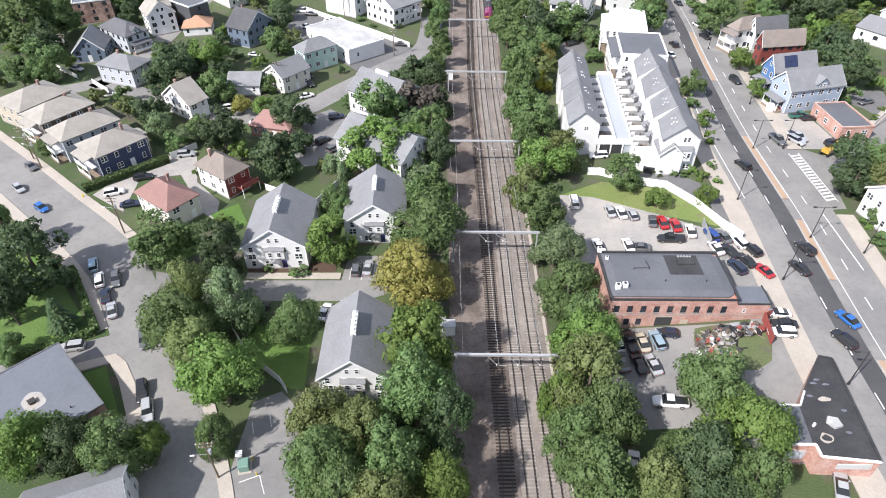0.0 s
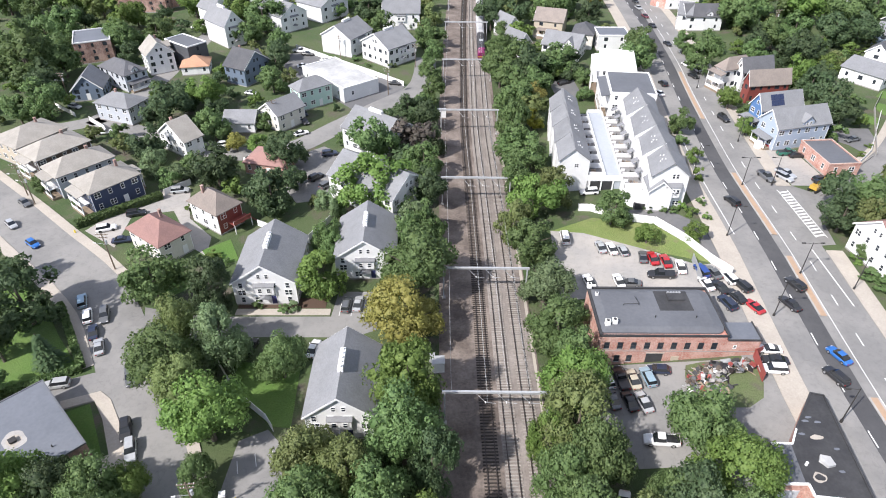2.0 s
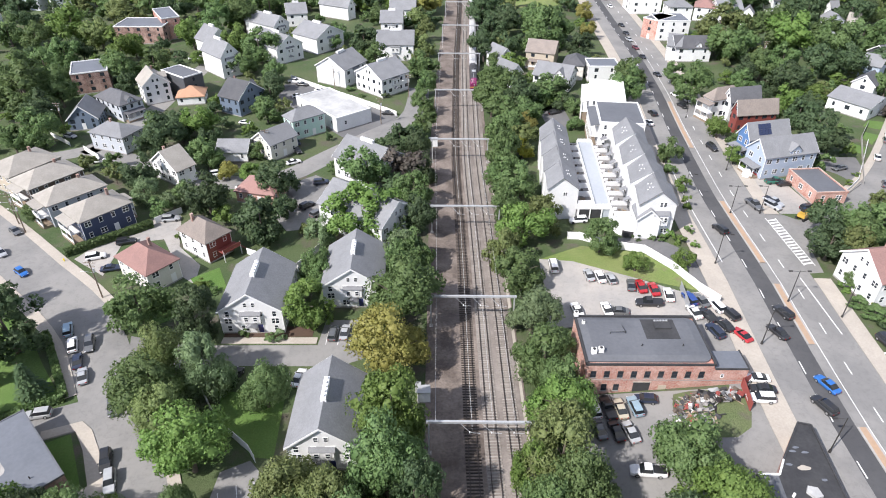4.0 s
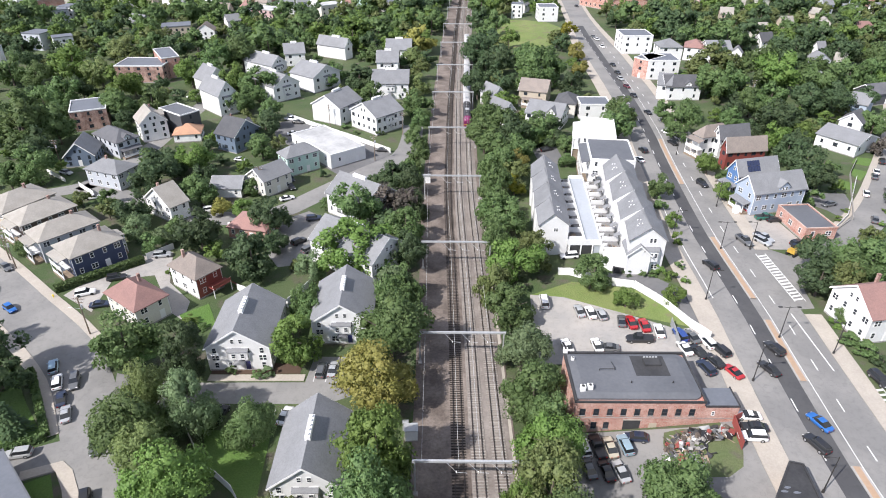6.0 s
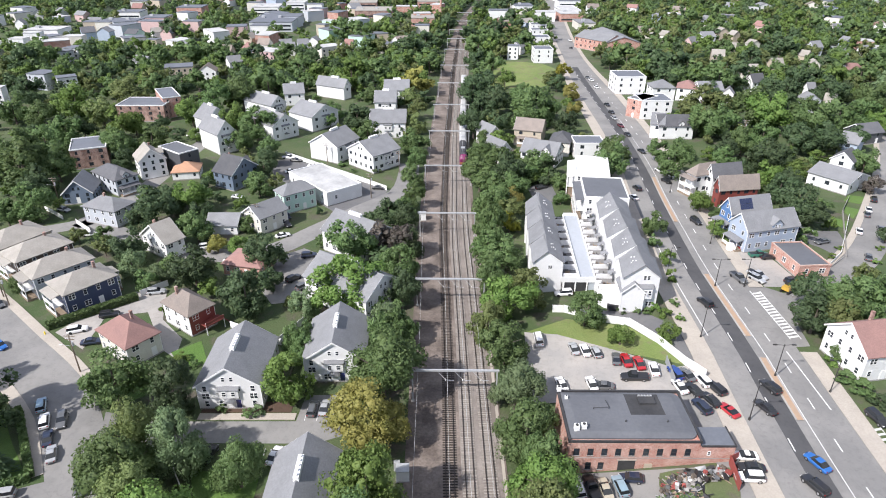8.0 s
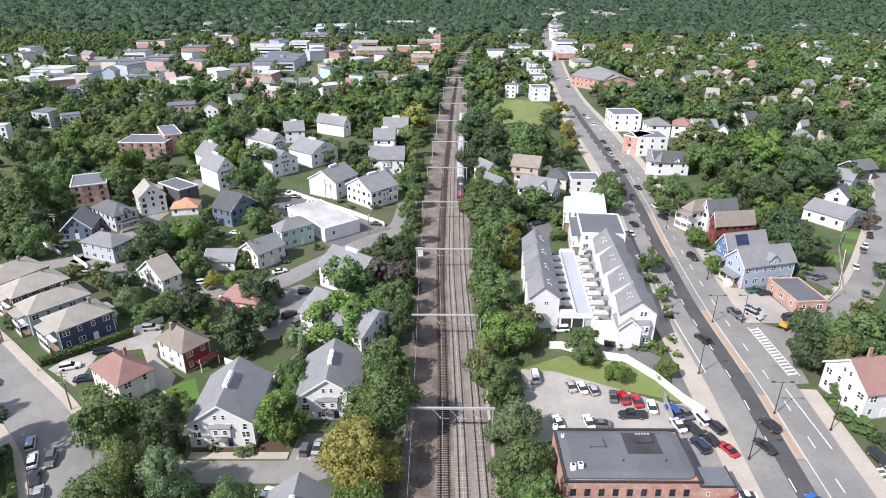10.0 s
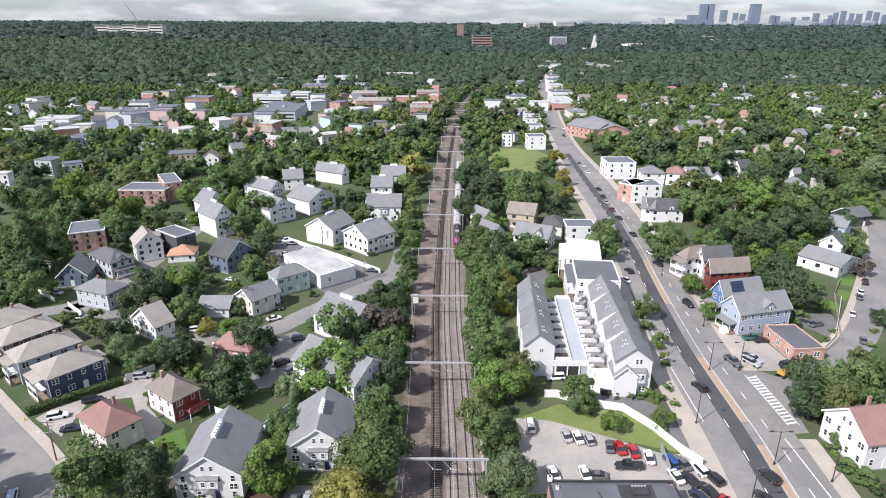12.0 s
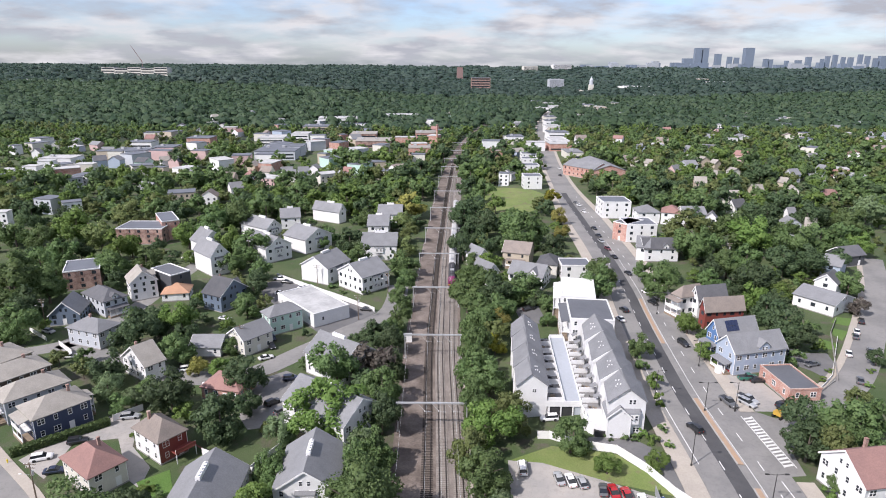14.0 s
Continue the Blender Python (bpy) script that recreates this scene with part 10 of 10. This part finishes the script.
stand_tree(332.9, 574.1, 20.0, 10.5, "mid", 0, 70)
stand_tree(337.3, 538.0, 20.0, 10.5, "mid", 0, 71)
stand_tree(277.3, 469.3, 13.8, 6.6, "mid", 1, 72)
stand_tree(198.3, 404.2, 16.0, 7.6, "dark", 1, 73)
stand_tree(171.5, 454.6, 13.4, 6.4, "dark", 1, 74)
stand_tree(392.7, 576.5, 20.0, 10.5, "mid", 0, 75)
stand_tree(206.9, 610.1, 20.0, 10.1, "olive", 0, 76)
stand_tree(221.4, 589.5, 20.0, 10.5, "mid", 0, 77)
stand_tree(256.2, 612.2, 20.0, 10.5, "mid", 0, 78)
stand_tree(196.5, 466.7, 13.8, 6.6, "bright", 1, 79)
stand_tree(341.9, 506.9, 19.7, 9.4, "mid", 0, 80)
stand_tree(261.8, 419.4, 14.9, 7.1, "mid", 1, 81)
stand_tree(204.3, 388.5, 11.6, 5.5, "mid", 1, 82)
def hides_house(x, y, reach):
    """Whether a tree here would stand right before the front of a house."""
    ci, cj = int(x // 40), int(y // 40)
    return any(0 < hy - y < hr + reach and abs(hx - x * hy / max(y, 1)) < hr * 0.9 for i in (ci - 1, ci, ci + 1) for j in (cj, cj + 1) for hx, hy, hr in PLOT_CELLS.get((i, j), ()))


LEAVES = ["mid", "bright", "mid", "dark", "olive", "mid", "bright", "dark", "olive", "bright"]
TREE_SPOTS += [(o.location.x, o.location.y) for o in scene.objects if o.get("category") == "tree"]
grid = 8.6
y = 98.0
while y < 470:
    step = grid if y < 300 else 9.6
    x = -0.80 * (y + 50)
    while x < 0.84 * (y + 50):
        px, py = x + rng.uniform(-3, 3), y + rng.uniform(-3, 3)
        x += step
        dist = math.hypot(px, py)
        rail = px - track_at(py)
        strip = (-17 < rail < -10.5) or (12 < rail < 26 and py > 185)
        low = py < 345 and not strip  # small garden trees between the houses
        if rng.random() > (0.97 if strip and py > 150 else 0.66 if low else 0.6):
            continue
        r = rng.uniform(2.0, 3.3) if low else rng.uniform(3.4, 5.4) if py < 300 else rng.uniform(4.4, 6.8)
        if (30 < px < 64 and 125 < py < 212) or (22 < px < 62 and py < 128):
            continue
        if (86 < px < 100 and 130 < py < 165) or (py < 150 and (px > -12 or px < -62)):
            continue
        if not open_land(px, py, r * 0.62):
            continue
        if hides_house(px, py, 14):
            continue
        if any((px - a) ** 2 + (py - b) ** 2 < (3.4 + 0.7 * r) ** 2 for a, b in TREE_SPOTS):
            continue
        h = rng.uniform(7, 9.5) if strip and rail < 0 else r * rng.uniform(1.85, 2.3)
        stand_tree(px, py, h, r, "olive" if strip and rail < 0 and 225 < py < 330 else rng.choice(LEAVES), 2 if dist < 250 and not low else 1, len(TREE_SPOTS))
    y += step * 0.92
y = 470.0
while y < 830:
    x = -0.80 * (y + 40)
    while x < 0.84 * (y + 40):
        px, py = x + rng.uniform(-5, 5), y + rng.uniform(-5, 5)
        x += 10.5
        r = rng.uniform(4.2, 7.0)
        if rng.random() > town(px, py) or not open_land(px, py, r * 0.55) or hides_house(px, py, 26):
            continue
        stand_tree(px, py, r * rng.uniform(1.6, 2.2), r, rng.choice(LEAVES), 0, int(px * 7 + py))
    y += 9.8
for leaf, st in STANDS.items():
    st.build("trees_" + leaf, M["leaf_" + leaf], "uncounted trees with " + TREE_WORDS[leaf].split(" with ")[1] + " between the houses")
for me in STAND_MODELS.values():
    bpy.data.meshes.remove(me)
tagged(part("tree_trunks", STAND_TRUNKS, M["bark"]), "grey-brown trunks of uncounted trees", "trunks", "", "stuff")


def woods(name, y0, y1, pitch, rmin, rmax, material, keep, seed, n=7, tufts=14, tall=(1.0, 1.7), fine=1.0):
    """Far woods: uneven domed crowns, each broken up by tufts of foliage."""
    g = np.random.RandomState(seed)
    V, F, N = [], [], []
    yy = y0
    while yy < y1:
        half = 0.82 * (yy + 60)
        for xx in np.arange(-half, half, pitch):
            x, y_ = xx + g.uniform(-0.45, 0.45) * pitch, yy + g.uniform(-0.45, 0.45) * pitch
            if g.rand() > keep(x, y_):
                continue
            r = g.uniform(rmin, rmax)
            if y_ < 1250 and not open_land(x, y_, r * 0.5):
                continue
            z = land(x, y_)
            h = r * g.uniform(*tall) * (1.0 + 0.35 * noise.noise(Vector((x * 0.011, y_ * 0.008, 5.0))))
            k = len(V)
            rot = g.uniform(0, 1)
            for zz, rr in ((0.25, 0.8), (0.55, 1.0), (0.82, 0.72)):
                for i in range(n):
                    a = (i + rot + (0.5 if zz == 0.55 else 0)) * 2 * math.pi / n
                    q = rr * r * g.uniform(0.66, 1.0)
                    V.append((x + math.cos(a) * q, y_ + math.sin(a) * q, z + h * zz * g.uniform(0.9, 1.06)))
                    N.append((math.cos(a) * (1.1 - zz), math.sin(a) * (1.1 - zz), zz + g.uniform(-0.15, 0.15)))
            V.append((x + g.uniform(-0.2, 0.2) * r, y_ + g.uniform(-0.2, 0.2) * r, z + h * 0.96))
            N.append((0, 0, 1))
            for lev in range(2):
                for i in range(n):
                    a, b = k + lev * n + i, k + lev * n + (i + 1) % n
                    F += [(a, b, b + n), (a, b + n, a + n)]
            for i in range(n):
                F.append((k + 2 * n + i, k + 2 * n + (i + 1) % n, k + 3 * n))
            for i in range(tufts):
                a, e = g.uniform(0, 6.283), g.uniform(-0.1, 1.0)
                w = math.sqrt(1 - min(1, max(0, e)) ** 2)
                d = np.array((math.cos(a) * w, math.sin(a) * w, e))
                c = np.array((x, y_, z + h * 0.56)) + d * (r * 0.95, r * 0.95, h * 0.44)
                m = d + g.normal(0, 0.5, 3)
                u = np.cross(m, g.normal(0, 1, 3))
                u *= r * fine * g.uniform(0.16, 0.34) / np.linalg.norm(u)
                q = np.cross(m, u)
                q *= r * fine * g.uniform(0.16, 0.34) / np.linalg.norm(q)
                j = len(V)
                V += [tuple(c - u - q * 0.7), tuple(c + u - q), tuple(c + u * 0.7 + q), tuple(c - u * 0.8 + q * 0.8)]
                N += [tuple(d * 0.8 + m * 0.3)] * 4
                F.append((j, j + 1, j + 2, j + 3))
        yy += pitch * 0.9
    me = bpy.data.meshes.new(name)
    me.from_pydata(V, [], F)
    me.update()
    soft_normals(me, np.array(N))
    me.materials.append(material)
    return tagged(new(name, me), "dense distant woodland of rounded green crowns", "woods", "", "stuff")


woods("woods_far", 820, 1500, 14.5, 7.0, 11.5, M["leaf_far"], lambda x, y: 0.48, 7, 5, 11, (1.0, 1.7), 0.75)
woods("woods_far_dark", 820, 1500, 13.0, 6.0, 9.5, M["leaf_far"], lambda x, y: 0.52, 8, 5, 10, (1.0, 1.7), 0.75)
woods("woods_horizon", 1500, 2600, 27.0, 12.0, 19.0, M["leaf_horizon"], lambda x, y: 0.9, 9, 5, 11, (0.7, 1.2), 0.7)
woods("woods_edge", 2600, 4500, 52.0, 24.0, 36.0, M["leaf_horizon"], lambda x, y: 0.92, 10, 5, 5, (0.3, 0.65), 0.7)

# ---- skyline and far landmarks ----
def block(name, x, y, w, d, h, material, label, up=0.0, floors=0, group="distant buildings"):
    z = land(x, y) + up
    top = thing(name, label, "building", pose(x, y, z), group)
    part("wall", Mesh().box(-w / 2, w / 2, -d / 2, d / 2, -30, h), material, top)
    part("roof", Mesh().box(-w / 2 - 0.3, w / 2 + 0.3, -d / 2 - 0.3, d / 2 + 0.3, h, h + max(0.6, h * 0.015)), M["membrane_grey"] if floors else material, top)
    for i in range(floors):
        zz = h * (i + 0.35) / floors
        part("window_band", Mesh().box(-w / 2 + w * 0.03, w / 2 - w * 0.03, -d / 2 - 0.25, -d / 2 + 0.1, zz, zz + h / floors * 0.45), M["glass"], top)
    return top


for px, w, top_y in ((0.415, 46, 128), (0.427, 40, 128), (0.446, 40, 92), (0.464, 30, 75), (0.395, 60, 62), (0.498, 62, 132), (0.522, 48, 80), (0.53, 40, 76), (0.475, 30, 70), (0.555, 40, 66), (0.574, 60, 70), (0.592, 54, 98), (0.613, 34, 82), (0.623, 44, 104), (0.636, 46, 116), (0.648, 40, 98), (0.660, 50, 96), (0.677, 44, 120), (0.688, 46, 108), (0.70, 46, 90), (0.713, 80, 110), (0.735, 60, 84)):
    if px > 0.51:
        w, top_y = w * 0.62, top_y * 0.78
    block("tower", 11 + (px * 0.959 - 0.0075) * 4500, 4520 + top_y * 0.7, w, w * 0.8, top_y * 1.05, M["far_blue"], "high-rise tower on the skyline, blue-grey with painted haze", 78 - land(11 + (px * 0.959 - 0.0075) * 4500, 4480) - 12, 0, "city skyline")
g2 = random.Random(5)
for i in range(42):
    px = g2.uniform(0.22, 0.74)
    block("city_block", 11 + (px * 0.959 - 0.0075) * 4450, 4300 + i * 2.4, g2.uniform(30, 90), 40, g2.uniform(15, 48), M["far_blue"] if g2.random() < 0.7 else M["far_pale"], "pale city block with painted haze on the skyline", 78 - land(11 + (px * 0.959 - 0.0075) * 4450, 4440) - 14, 0, "city skyline")
block("apartment_tower", 62, 2950, 28, 26, 62, M["far_brick"], "reddish brown apartment tower above the woods", 0, 0)
block("office_block", 108, 1950, 58, 30, 44, M["brick_dark"], "dark office block above the treetops", 0, 6)
for k in range(5):
    block("hospital_wing", -862 + k * 34, 1660, 33, 26, 30 if k % 2 else 33, M["offwhite"], "long pale institutional building on a wooded hill", -3, 5)
crane = thing("tower_crane", "thin red construction crane above a pale building", "crane", pose(-795, 1700, land(-795, 1700)))
part("mast", Mesh().tube((0, 0, 0), (-2, 0, 44), 0.9, 0.9, 5), M["far_brick"], crane)
part("jib", Mesh().tube((0, 0, 40), (-26, 0, 82), 0.9, 0.5, 5), M["far_brick"], crane)


def church_tower(x, y):
    top = thing("church_tower", "pale domed church tower above the treetops", "church tower", pose(x, y, land(x, y)))
    part("nave", Mesh().box(-34, 26, 4, 26, -4, 15), M["offwhite"], top)
    part("shaft", Mesh().box(-6, 6, -6, 6, 0, 30), M["offwhite"], top)
    part("belfry", Mesh().tube((0, 0, 30), (0, 0, 40), 5.2, 5.0, 8), M["lightgrey"], top)
    part("dome", Mesh().loft([[(math.cos(a * 0.7854) * r, math.sin(a * 0.7854) * r, z) for a in range(8)] for r, z in ((5.4, 40), (4.9, 43), (3.4, 46), (0.9, 48), (0.7, 52))]), M["lightgrey"], top)


church_tower(*CHURCH)
stack = thing("chimney_stack", "tall red brick factory chimney", "chimney", pose(STACK[0], STACK[1], land(STACK[0], STACK[1])))
part("shaft", Mesh().tube((0, 0, -1), (0, 0, 24), 1.6, 1.1, 12), M["brick"], stack)
part("cap", Mesh().tube((0, 0, 24), (0, 0, 25), 1.35, 1.35, 12), M["brick_dark"], stack)
